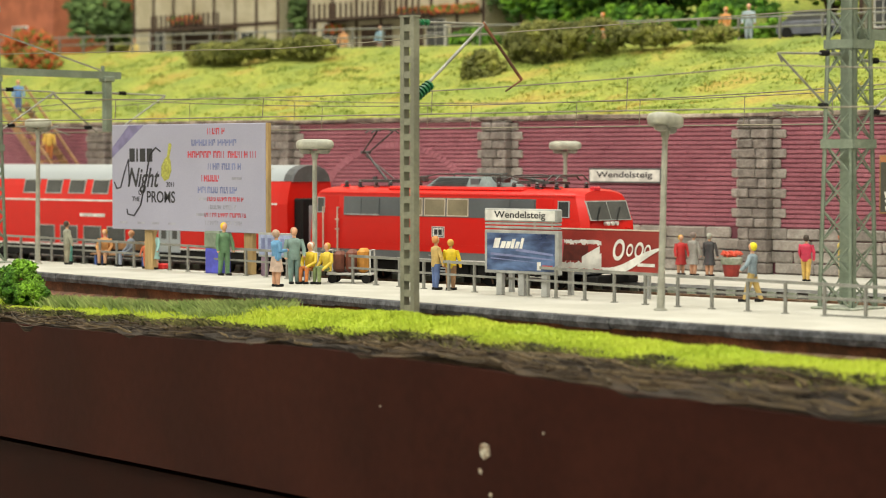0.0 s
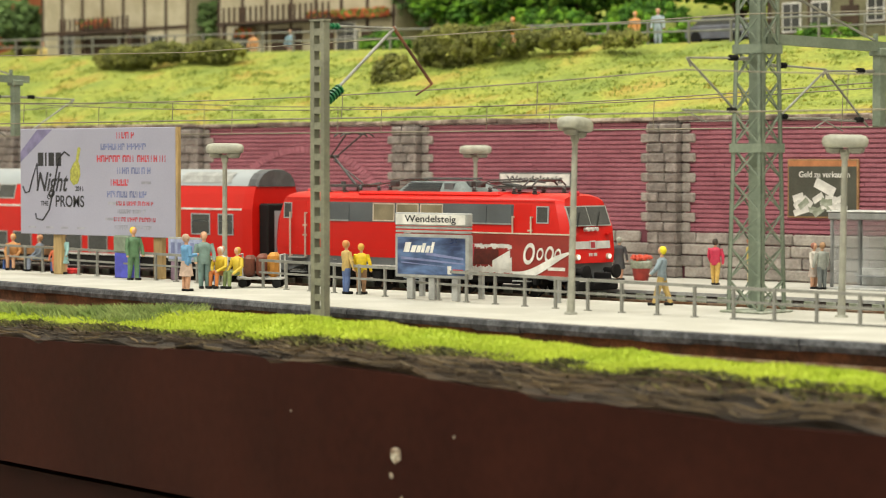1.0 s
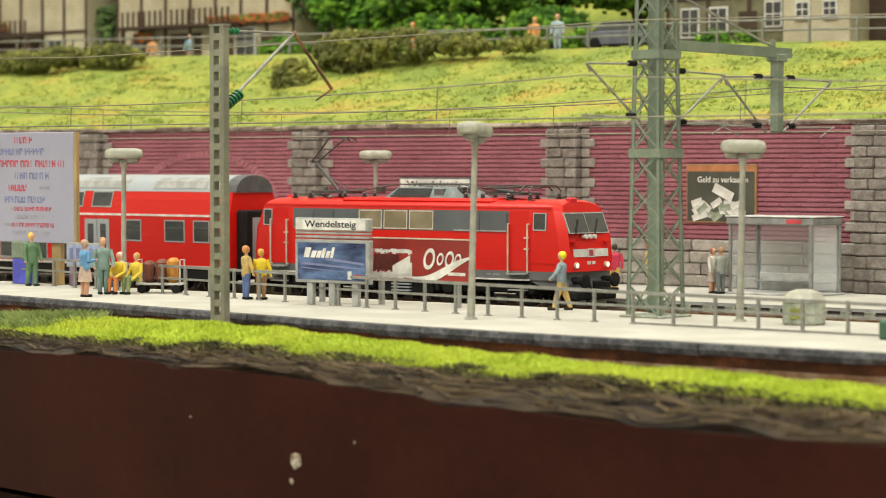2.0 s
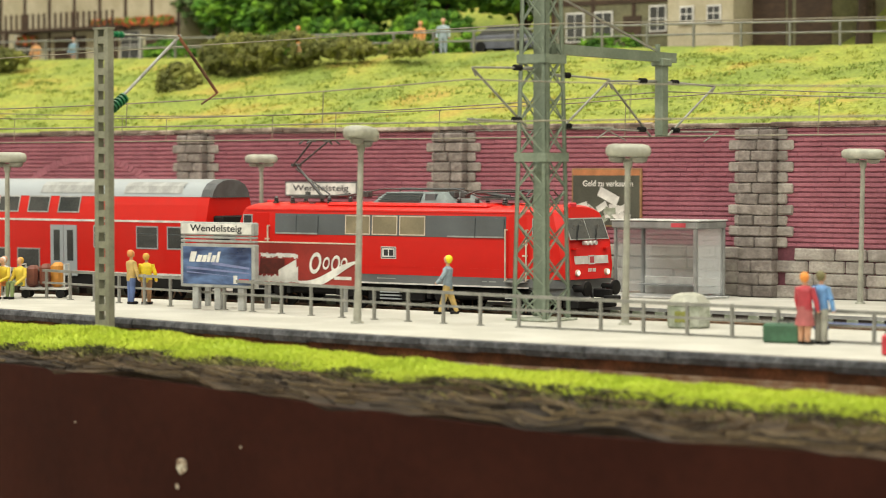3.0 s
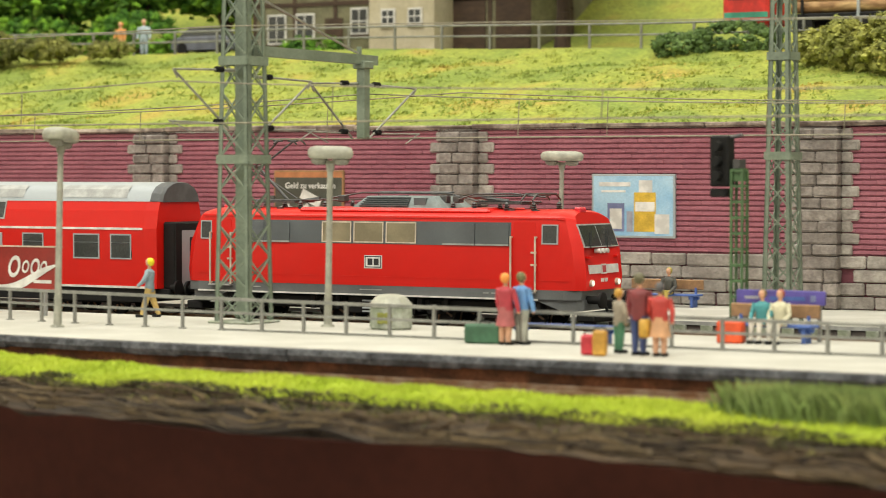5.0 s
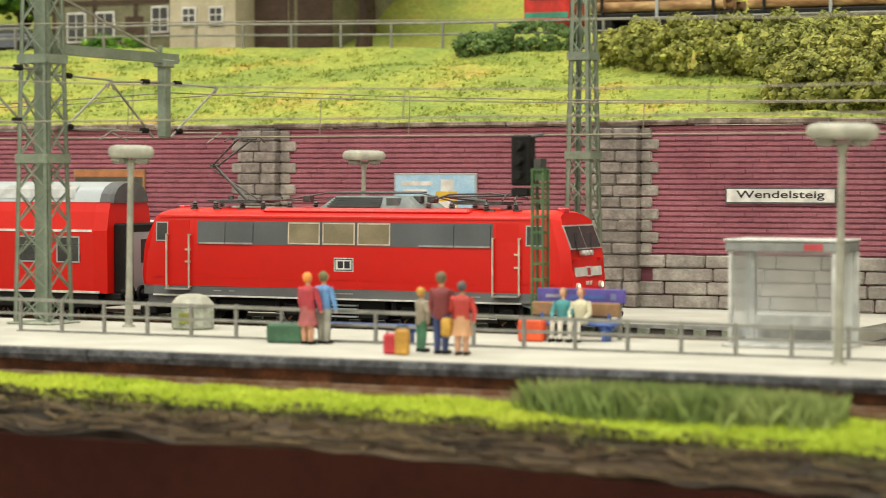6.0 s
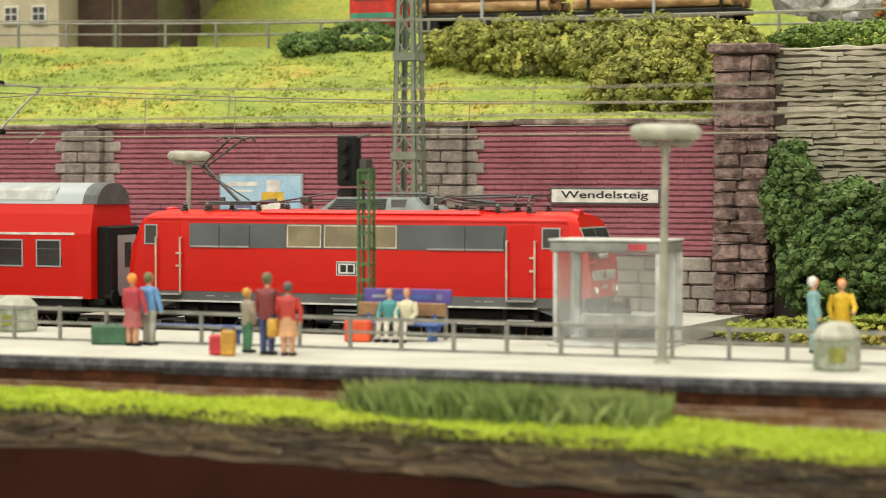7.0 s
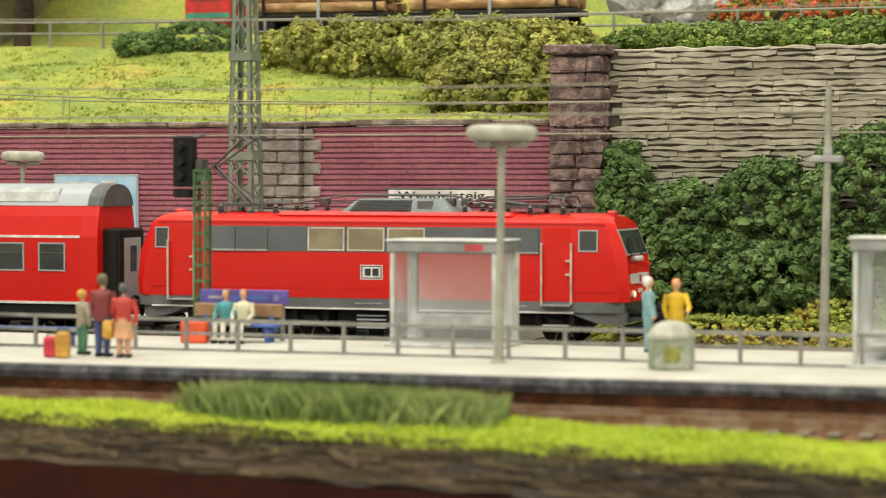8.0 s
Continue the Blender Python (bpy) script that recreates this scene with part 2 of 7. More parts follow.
MAST_GREEN = mat("grey_green_mast_paint", (0.21, 0.255, 0.195), 0.5, 0.1, vary=0.15, scale=1.2, fine=9, second=(0.16, 0.20, 0.15))
MAST_GREY = mat("olive_grey_mast_paint", (0.24, 0.245, 0.18), 0.55, 0.1, vary=0.15, scale=1.0, fine=9)
SIGNAL_GREEN = mat("moss_green_signal_mast", (0.075, 0.15, 0.06), 0.55, vary=0.15)
INSULATOR = mat("green_insulator", (0.01, 0.16, 0.06), 0.3, vary=0.1)
WIRE = mat("dull_bronze_wire", (0.26, 0.235, 0.17), 0.5, 0.4, vary=0.1, bump=0)
ARM = mat("grey_cantilever_tube", (0.34, 0.34, 0.30), 0.45, 0.3, vary=0.15)
BLACK = mat("matt_black_plastic", (0.011, 0.011, 0.011), 0.65, vary=0.2, spec=0.25)
RAILING = mat("grey_railing_paint", (0.27, 0.27, 0.245), 0.55, 0.15, vary=0.12)
LAMP_POST = mat("olive_grey_lamp_post", (0.36, 0.36, 0.30), 0.5, vary=0.1)
LAMP_HEAD = mat("cream_grey_lamp_hood", (0.46, 0.46, 0.38), 0.45, vary=0.08)
LAMP_UNDER = mat("smoky_lamp_bowl", (0.33, 0.32, 0.27), 0.35, vary=0.1)
RED = mat("traffic_red_lacquer", (0.63, 0.0105, 0.006), 0.36, vary=0.03, scale=0.2, fine=2, bump=0.02, second=(0.61, 0.011, 0.006), coat=0.05, spec=0.35)
GREY_BAND = mat("basalt_grey_lacquer", (0.12, 0.135, 0.145), 0.4, vary=0.05, scale=0.3)
GREY_SKIRT = mat("dusty_grey_frame_paint", (0.145, 0.155, 0.16), 0.45, vary=0.08, scale=0.5)
SILVER = mat("light_grey_roof", (0.37, 0.405, 0.425), 0.4, vary=0.03, scale=0.2, second=(0.345, 0.38, 0.40))
ROOF_DARK = mat("dark_grey_coach_end", (0.10, 0.105, 0.11), 0.5, vary=0.06)
WHITE = mat("white_lacquer", (0.8, 0.8, 0.78), 0.45, vary=0.03)
PANE_DARK = mat("smoked_window_pane", (0.05, 0.055, 0.055), 0.12, vary=0.3, scale=0.7, bump=0, spec=0.6)
PANE_BEIGE = mat("beige_machine_room_pane", (0.30, 0.255, 0.16), 0.2, vary=0.06, scale=0.9, bump=0)
CHROME = mat("polished_handrail", (0.68, 0.58, 0.46), 0.4, 0.0, vary=0.1)
PANTO = mat("dark_grey_roof_gear", (0.10, 0.10, 0.10), 0.45, 0.4, vary=0.2)
HEADLIGHT = glow("warm_white_headlight", (1.0, 0.95, 0.8), 0.8)
TAIL = mat("red_beacon", (0.75, 0.03, 0.05), 0.3, vary=0.05)
CLEAR = glass("hazy_clear_acrylic", (0.86, 0.88, 0.88), 0.05, 0.74)
SHELTER_GREY = mat("mid_grey_shelter_frame", (0.27, 0.28, 0.275), 0.5, vary=0.08)
SHELTER_PALE = mat("pale_grey_shelter_frame", (0.60, 0.61, 0.59), 0.5, vary=0.06)
SIGN_WHITE = mat("enamel_white", (0.78, 0.77, 0.73), 0.4, vary=0.03, bump=0.02)
SIGN_LILAC = mat("lilac_white_print", (0.35, 0.35, 0.45), 0.6, vary=0.03, scale=0.3, bump=0.02, second=(0.325, 0.325, 0.42))
INK = mat("black_ink", (0.025, 0.025, 0.03), 0.6, vary=0.05, bump=0)
INK_RED = mat("red_ink", (0.55, 0.06, 0.08), 0.6, vary=0.05, bump=0)
INK_BLUE = mat("blue_grey_ink", (0.20, 0.23, 0.42), 0.6, vary=0.05, bump=0)
INK_PURPLE = mat("violet_band", (0.22, 0.2, 0.36), 0.6, vary=0.05, bump=0)
INK_GREY = mat("grey_ink", (0.36, 0.36, 0.42), 0.6, vary=0.05, bump=0)
WOOD_POST = mat("pale_timber_post", (0.46, 0.32, 0.14), 0.7, vary=0.2, scale=2, fine=10, stretch=(1, 1, 0.2))
WOOD_BENCH = mat("bench_timber", (0.36, 0.20, 0.09), 0.6, vary=0.2, scale=2, fine=10)
BLUE = mat("blue_bench_paint", (0.07, 0.14, 0.42), 0.5, vary=0.08)
VIOLET = mat("violet_blue_sign", (0.11, 0.085, 0.36), 0.5, vary=0.08)
FRAME_GREY = mat("aluminium_grey_frame", (0.42, 0.43, 0.42), 0.45, 0.2, vary=0.08)
SKIN = mat("figure_flesh", (0.66, 0.36, 0.22), 0.6, vary=0.05, bump=0)
CONCRETE = mat("mossy_concrete", (0.40, 0.42, 0.36), 0.8, vary=0.25, scale=1.5, fine=9, bump=0.4, second=(0.22, 0.25, 0.18))
ROAD = mat("grey_village_road", (0.2, 0.19, 0.16), 0.9, vary=0.2, scale=0.6, fine=6)
# Invented hall floor colour, dark so that little light bounces back up.
LOW_BOUNCE = mat("low_bounce_hall_floor", (0.17, 0.155, 0.135), 0.95, vary=0.2, scale=0.3, fine=6, bump=0.3, depth=0.05)
HALL = mat("bounce_hall_surface", (0.78, 0.74, 0.66), 0.9, vary=0.03, scale=0.05, second=(0.75, 0.71, 0.63))
COLOURS = {}


def paint(r, g, b):
    key = (r, g, b)
    if key not in COLOURS:
        COLOURS[key] = mat("figure_paint", key, 0.6, vary=0.1, scale=2, fine=8, bump=0.05)
    return COLOURS[key]


# ---- the plan ----
def front(x):
    """The platform's front edge: straight, then bending away."""
    k = -45.0 - x
    return 52.0 + min(max(0.0, k) if abs(k) > 5 else (k + 5) ** 2 / 20, 60.0) * 0.155


RAIL_TOP, BED = -0.72, -0.95
NEAR_BACK, FAR_FRONT, FAR_Z, WALL = 61.3, 74.0, -0.45, 83.0
X_LEFT, X_RIGHT = -190.0, 25.0


def strip(name, curves, mats, label="", step=1.5, x0=X_LEFT, x1=X_RIGHT, rough=0.0, smooth=0, kind="structure", category="", mis=None, seed=1, closed=True):
    """A long body along x whose section is given by curves: functions of x that return (y, z)."""
    s = Shape()
    n = int((x1 - x0) / step)
    rings = []
    for i in range(n + 1):
        x = x0 + (x1 - x0) * i / n
        ring = []
        for c in curves:
            y, z = c(x)
            if rough:
                k = noise.noise((x * 0.7, y * 0.9, z * 2 + seed)) * rough
                y, z = y + k, z + k * 0.6
            ring.append((x, y, z))
        rings.append(ring)
    m = len(curves)
    v = [p for r in rings for p in r]
    for k in range(n):
        for j in range(m if closed else m - 1):
            a, b = j, (j + 1) % m
            s.f.append((k * m + a, k * m + b, (k + 1) * m + b, (k + 1) * m + a))
            s.m.append(mis[j] if mis else 0)
    s.v = v
    if closed:
        s.f += [tuple(range(m)), tuple(range(n * m, n * m + m))]
        s.m += [0, 0]
    return tagged(s.make(name, mats, smooth=smooth), label, category, "", kind)


# ---- the hall: added, unseen surfaces that close the layout in and bounce light ----
for nm, b in (("hall_floor", (-2.7, 1.2, -1.7, 2.1, -0.77, -0.75)), ("ceiling", (-2.7, 1.2, -1.7, 2.1, 2.2, 2.22)),
              ("wall_south", (-2.7, 1.2, -1.72, -1.7, -0.75, 2.2)), ("wall_north", (-2.7, 1.2, 2.1, 2.12, -0.75, 2.2)),
              ("wall_west", (-2.72, -2.7, -1.7, 2.1, -0.75, 2.2)), ("wall_east", (1.2, 1.22, -1.7, 2.1, -0.75, 2.2))):
    tagged(Shape().box(*[c / S for c in b]).make(nm, LOW_BOUNCE if nm == "hall_floor" else HALL), "unseen grey hall floor, kept dark to cut bounced light" if nm == "hall_floor" else "unseen pale hall surface added around the layout to bounce light", "hall", "", "structure")

# ---- ground and platforms ----
strip("layout_base", [lambda x: (front(x) - 6.9, -1.65), lambda x: (front(x) - 6.9, -65.2), lambda x: (131, -65.2), lambda x: (131, 5.6), lambda x: (84.2, 5.6), lambda x: (84.2, -1.65)], BOARD_LOW, "dark timber base carrying the whole layout", step=5.0)
ground = strip("ground", [lambda x: (front(x) - 4.2, BED - 0.02), lambda x: (WALL + 0.2, BED - 0.02), lambda x: (WALL + 0.2, -1.6), lambda x: (front(x) - 4.2, -1.6)], BALLAST, "dark ballast bed under the station tracks")
near = strip("platform_near", [lambda x: (front(x), -0.03), lambda x: (front(x) + 0.05, 0.0), lambda x: (NEAR_BACK + max(0, -70 - x) * 0.1, 0.0), lambda x: (NEAR_BACK + max(0, -70 - x) * 0.1, BED), lambda x: (front(x) + 0.25, BED)],
             [PLATFORM, PLATFORM_EDGE, RUST], "pale paved island platform with a dark edge", mis=[0, 0, 1, 2, 2])


def edging():
    """Dark edge stones along the front of the near platform, uneven as if cut by hand."""
    rng = random.Random(4)
    x = -105.0
    while x < -2:
        w = rng.uniform(1.6, 2.6)
        y0, y1 = front(x), front(x + w)
        d = rng.uniform(0.32, 0.37)
        s = Shape()
        v = []
        for xx, yy in ((x + 0.002, y0), (x + w - 0.002, y1)):
            o = rng.uniform(-0.03, 0.03)
            v += [(xx, yy - 0.12 + o, -0.06), (xx, yy - 0.16 + o, -0.2), (xx, yy - 0.1 + o, -d), (xx, yy + 0.24, -d), (xx, yy + 0.03, -0.03)]
        s.add(v, [(i, (i + 1) % 5, 5 + (i + 1) % 5, 5 + i) for i in range(5)] + [(0, 1, 2, 3, 4), (9, 8, 7, 6, 5)])
        s.make("edge_stone", PLATFORM_EDGE, near)
        x += w


edging()
far = tagged(Shape().box(X_LEFT, -23.6, FAR_FRONT, WALL, BED, FAR_Z, 0).make("platform_far", [PLATFORM]), "pale low platform at the foot of the wall", "platform", "", "structure")


def far_edge():
    """The far platform's face: a grey beam with square recesses, their shade put in as a dark face."""
    beam = Shape().box(-125, -23.6, FAR_FRONT - 0.12, FAR_FRONT - 0.003, FAR_Z - 0.12, FAR_Z - 0.004).make("edge_beam", FRAME_GREY, far)
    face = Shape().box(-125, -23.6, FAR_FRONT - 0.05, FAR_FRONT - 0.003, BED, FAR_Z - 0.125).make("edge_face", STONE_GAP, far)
    x = -124.5
    me = None
    while x < -24.2:
        if me is None:
            ob = Shape().box(0, 0.42, -0.1, 0, BED, FAR_Z - 0.125, 0, 0.01).make("edge_block", CONCRETE, far)
            me = ob.data
        else:
            ob = new("edge_block", me)
            ob.parent = far
        ob.location = (x * S, (FAR_FRONT - 0.052) * S, 0)
        x += 0.95


far_edge()


def track(name, yc, x0, x1, label, lift=0.0):
    tr = root(name, at(0, 0, lift), label, "track", "station tracks", "structure")
    for k, side in enumerate((-0.7175, 0.7175)):
        s = Shape()
        pts = np.linspace(x0, x1, 40)
        for (dy, z0, z1) in ((0.075, BED + 0.02, BED + 0.05), (0.012, BED + 0.05, RAIL_TOP - 0.05), (0.037, RAIL_TOP - 0.05, RAIL_TOP)):
            rings = [[(x, yc(x) + side - dy, z0), (x, yc(x) + side + dy, z0), (x, yc(x) + side + dy, z1), (x, yc(x) + side - dy, z1)] for x in pts]
            s.loft(rings)
        s.make("rail", RAIL, tr)
    me, x = None, x0 + 0.3
    count = 0
    while x < x1 and count < 190:
        if me is None:
            ob = Shape().box(-0.13, 0.13, -1.3, 1.3, BED - 0.03, BED + 0.03, 0, 0.015).make("sleeper", SLEEPER, tr)
            me = ob.data
        else:
            ob = new("sleeper", me)
            ob.parent = tr
        ob.location = (x * S, yc(x) * S, 0)
        x += 0.62
        count += 1
    return tr


strip("ballast_shoulder", [lambda x: (front(x) - 3.2, BED), lambda x: (front(x) - 3.0, BED + 0.17), lambda x: (front(x) - 0.5, BED + 0.17), lambda x: (front(x) - 0.1, BED + 0.26), lambda x: (front(x) + 0.1, BED)], RUST, "rusty brown ballast heaped against the platform", step=0.6, rough=0.05)
track("track_front", lambda x: front(x) - 2.0, -60, 20, "rusty track half hidden behind the grass verge", 0.2)
track("track_middle", lambda x: 66.3, -100, 10, "empty track between the two platforms")
track("track_far", lambda x: 72.0, -110, 10, "track along the far platform under the train")

# ---- grass verge, torn earth slope and fascia board ----
def verge_top(x):
    return float(np.interp(x, [-90, -73, -64, -57, -51, -44, -37, -27, -22, -14, -11, -8, 10], [-0.85, -0.8, -0.62, -0.2, 0.0, -0.13, -0.39, -0.52, -0.55, -0.62, -0.74, -0.84, -0.95]))


def lip(x):
    return float(np.interp(x, [-95, -65, -57, -50, -43.6, -36, -31, -25, -18.5, -14, 10], [-1.0, -0.88, -0.78, -0.58, -0.68, -1.03, -1.2, -1.14, -1.4, -1.56, -1.7])) - 0.03


def verge_low(x):
    return float(np.interp(x, [-95, -70, -61, -53, -46, -38, -33, -26, -19.5, -13.6, -8, 10], [-1.0, -0.95, -0.78, -0.62, -0.45, -0.62, -0.66, -0.74, -0.94, -1.02, -1.25, -1.4]))


verge = strip("grass_verge", [lambda x: (front(x) - 3.0, BED - 0.05), lambda x: (front(x) - 3.25, verge_top(x) - 0.15), lambda x: (front(x) - 3.7, verge_top(x)), lambda x: (front(x) - 4.4, verge_top(x) - 0.14), lambda x: (front(x) - 5.6, verge_low(x)), lambda x: (front(x) - 5.6, -2.0), lambda x: (front(x) - 3.0, -2.0)],
              GRASS, "bright lime-green grass verge along the layout edge", step=0.5, rough=0.16, smooth=50)
earth = strip("earth_slope", [lambda x: (front(x) - 5.45, verge_low(x) + 0.02), lambda x: (front(x) - 6.1, verge_low(x) * 0.65 + lip(x) * 0.35 + 0.03), lambda x: (front(x) - 6.8, verge_low(x) * 0.35 + lip(x) * 0.65 - 0.04), lambda x: (front(x) - 7.4, lip(x) + 0.06), lambda x: (front(x) - 7.95, lip(x)), lambda x: (front(x) - 7.3, -2.4), lambda x: (front(x) - 5.45, -2.4)],
              EARTH, "torn dark brown earth slope below the grass", step=0.4, rough=0.34, smooth=30, seed=7)
board = strip("fascia_board", [lambda x: (front(x) - 8.05, lip(x) - 0.06), lambda x: (front(x) - 8.05, -4.7), lambda x: (front(x) - 7.0, -4.7), lambda x: (front(x) - 7.0, lip(x) - 0.1)], BOARD, "dark brown painted fascia board with chips", step=2.0)
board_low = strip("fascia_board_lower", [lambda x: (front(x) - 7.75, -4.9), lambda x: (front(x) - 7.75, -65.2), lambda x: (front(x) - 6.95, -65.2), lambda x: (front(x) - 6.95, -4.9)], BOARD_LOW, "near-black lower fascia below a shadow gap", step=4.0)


def chips():
    rng = random.Random(8)
    for x, z, r in ((-42.6, -2.76, 0.2), (-42.75, -3.3, 0.08), (-42.4, -3.85, 0.06), (-40.6, -2.2, 0.035), (-46.6, -2.0, 0.03)):
        s = Shape().lump((0, 0, 0), r, 0.03, r * 1.15, 0, 0.35, rng)
        if r > 0.2:
            s.lump((0.04, -0.02, -0.03), r * 0.55, 0.03, r * 0.6, 1, 0.3, rng)
        s.make("paint_chip", [CHIP, BOARD_LOW], board, "pale chipped spot in the paint", 40, at(x, front(x) - 8.06, z))


chips()


def blades(name, n, area, height, material, label, seed, lean=0.35, width=0.03, group=""):
    """Many single grass blades as one mesh; area(rng) gives a root."""
    rng = random.Random(seed)
    s = Shape()
    for i in range(n):
        x, y, z = area(rng)
        h = height * rng.uniform(0.5, 1.25)
        a = rng.uniform(0, math.pi)
        dx, dy = math.cos(a) * width, math.sin(a) * width
        lx, ly = rng.gauss(0, lean) * h, rng.gauss(0, lean) * h
        k = len(s.v)
        s.v += [(x - dx, y - dy, z - 0.03), (x + dx, y + dy, z - 0.03), (x + lx * 0.4 + dx * 0.6, y + ly * 0.4 + dy * 0.6, z + h * 0.6), (x + lx, y + ly, z + h)]
        s.f += [(k, k + 1, k + 2), (k, k + 2, k + 3)]
        s.m += [0, 0]
    return tagged(s.make(name, material), label, "grass", group, "stuff")


def verge_root(rng):
    x = rng.uniform(-88, 2)
    u = rng.random()
    y = front(x) - 3.2 - 2.5 * u
    z = float(np.interp(u, [0, 0.2, 0.48, 1], [verge_top(x) - 0.1, verge_top(x), verge_top(x) - 0.14, verge_low(x)]))
    z += noise.noise((x * 0.7, y * 0.9, z * 2 + 1)) * 0.1
    return x, y, z


blades("grass_blades", 100000, verge_root, 0.1, BLADES, "short lime-green static grass on the verge", 3)


def tuft(x0, x1, dy, h, seed, n, lean=0.28):
    def area(rng):
        x = x0 + (x1 - x0) * rng.betavariate(1.9, 1.9)
        y = front(x) - dy + rng.gauss(0, 0.25)
        return x, y, verge_top(x) - 0.14 - 0.12 * rng.random()
    return blades("tall_grass", n, area, h, TALL, "tall grey-green grass tuft on the verge", seed, lean, 0.011, "grass tufts")


tuft(-75.0, -56.5, 3.5, 0.44, 11, 13000, 0.45)
tuft(-79.0, -69.0, 3.6, 0.4, 14, 2500, 0.4)
tuft(-22.4, -15.3, 3.9, 0.66, 12, 14000)
tuft(-62.0, -57.5, 4.3, 0.26, 13, 1500, 0.5)
FRINGE = mat("withered_olive_fringe", (0.13, 0.12, 0.035), 0.95, vary=0.4, scale=1.5, fine=6, bump=0, second=(0.05, 0.05, 0.015), per_piece=0.4, islands=True)


def fringe_root(rng):
    x = rng.uniform(-88, 2)
    d = abs(rng.gauss(0, 0.45))
    k = min(d / 2.0, 0.9)
    return x, front(x) - 5.3 - d, verge_low(x) * (1 - k) + lip(x) * k + 0.02 + noise.noise((x * 0.7, (front(x) - 5.3 - d) * 0.9, verge_low(x) * 2 + 7)) * 0.15


blades("withered_fringe", 16000, fringe_root, 0.16, FRINGE, "withered olive fringe hanging below the grass", 21, 0.9, 0.03)


def torn_strips():
    """Ragged fibres and root-like strips lying along the earth slope."""
    rng = random.Random(33)
    s = Shape()
    for i in range(800):
        x = rng.uniform(-86, 0)
        d = rng.uniform(0.3, 2.5)
        w = rng.uniform(0.015, 0.055)
        pts = []
        n = rng.randint(3, 6)
        for j in range(n):
            q = x + j * rng.uniform(0.3, 0.6)
            dd = min(max(d + rng.gauss(0, 0.08) + j * rng.uniform(-0.03, 0.05), 0.1), 2.55)
            k = dd / 2.6
            y = front(q) - 5.45 - dd
            z = verge_low(q) * (1 - k) + lip(q) * k
            z += noise.noise((q * 0.7, y * 0.9, z * 2 + 7)) * 0.2 + 0.05
            pts.append((q, y, z))
        s.path(pts, [w * rng.uniform(0.6, 1.2) for p in pts], 4, rng.choice((0, 0, 1)))
    pale = mat("pale_torn_fibre", (0.12, 0.085, 0.042), 0.95, vary=0.4, scale=2, per_piece=0.4, islands=True)
    return tagged(s.make("torn_fibres", [EARTH, pale]), "ragged brown fibres along the torn earth edge", "fibres", "", "stuff")


torn_strips()

# ---- the retaining wall ----
PILLARS = [-34.8 - 14.85 * i for i in range(7)]
wall = tagged(Shape().box(X_LEFT, -23.0, WALL, WALL + 0.9, BED, 6.02).make("wall_retaining", MORTAR), "purple-red brick retaining wall on a grey stone base", "wall", "", "structure")


def courses():
    """Brick courses between the pillars, each brick proud of the joint."""
    rng = random.Random(5)
    s = Shape()
    h, z = 0.19, 1.47
    row = 0
    while z < 5.9:
        x = -124.0 + (0.25 if row % 2 else 0.0)
        while x < -24.6:
            w = 0.52
            if min(abs(x + w / 2 - p) for p in PILLARS) > 0.9:
                d = 0.035 + rng.uniform(0, 0.02)
                j = rng.uniform(-0.006, 0.006)
                x0, x1, z0, z1 = x + 0.002, x + w - 0.002, z + 0.012 + j, z + h - 0.026 + j
                k = len(s.v)
                s.v += [(x0, WALL, z0), (x1, WALL, z0), (x1, WALL, z1), (x0, WALL, z1), (x0 + 0.004, WALL - d, z0 + 0.035), (x1 - 0.004, WALL - d, z0 + 0.035), (x1 - 0.004, WALL - d, z1 - 0.02), (x0 + 0.004, WALL - d, z1 - 0.02)]
                s.f += [(k, k + 1, k + 5, k + 4), (k + 1, k + 2, k + 6, k + 5), (k + 2, k + 3, k + 7, k + 6), (k + 3, k, k + 4, k + 7), (k + 4, k + 5, k + 6, k + 7)]
                s.m += [0] * 5
            x += w
        z += h
        row += 1
    tagged(s.make("brick_courses", BRICK, wall), "", "", "", "stuff")


courses()


def stone_piece(parent, material, x0, x1, y0, y1, z0, z1, rng, name="stone", wob=0.03, bev=0.05):
    s = Shape().box(x0, x1, y0, y1, z0, z1, 0, bev)
    s.v = [(x + rng.uniform(-wob, wob) * 0.6, y + (rng.uniform(-wob, wob) if y < (y0 + y1) / 2 else 0), z + rng.uniform(-wob, wob) * 0.6) for x, y, z in s.v]
    return s.make(name, material, parent)


def plinth():
    rng = random.Random(6)
    for r in range(4):
        z0 = FAR_Z + 0.005 + r * 0.475
        x = -124 + rng.uniform(0, 1)
        while x < -24.8:
            w = rng.uniform(1.0, 2.3)
            x1 = min(x + w, -24.75)
            mid = (x + x1) / 2
            if x1 - x > 0.3 and min(abs(mid - p) for p in PILLARS) > 0.7:
                stone_piece(wall, STONE, x + 0.02, x1 - 0.02, WALL - 0.13 - rng.uniform(0, 0.05), WALL - 0.003, z0 + 0.02, z0 + 0.46, rng)
            x += w


plinth()


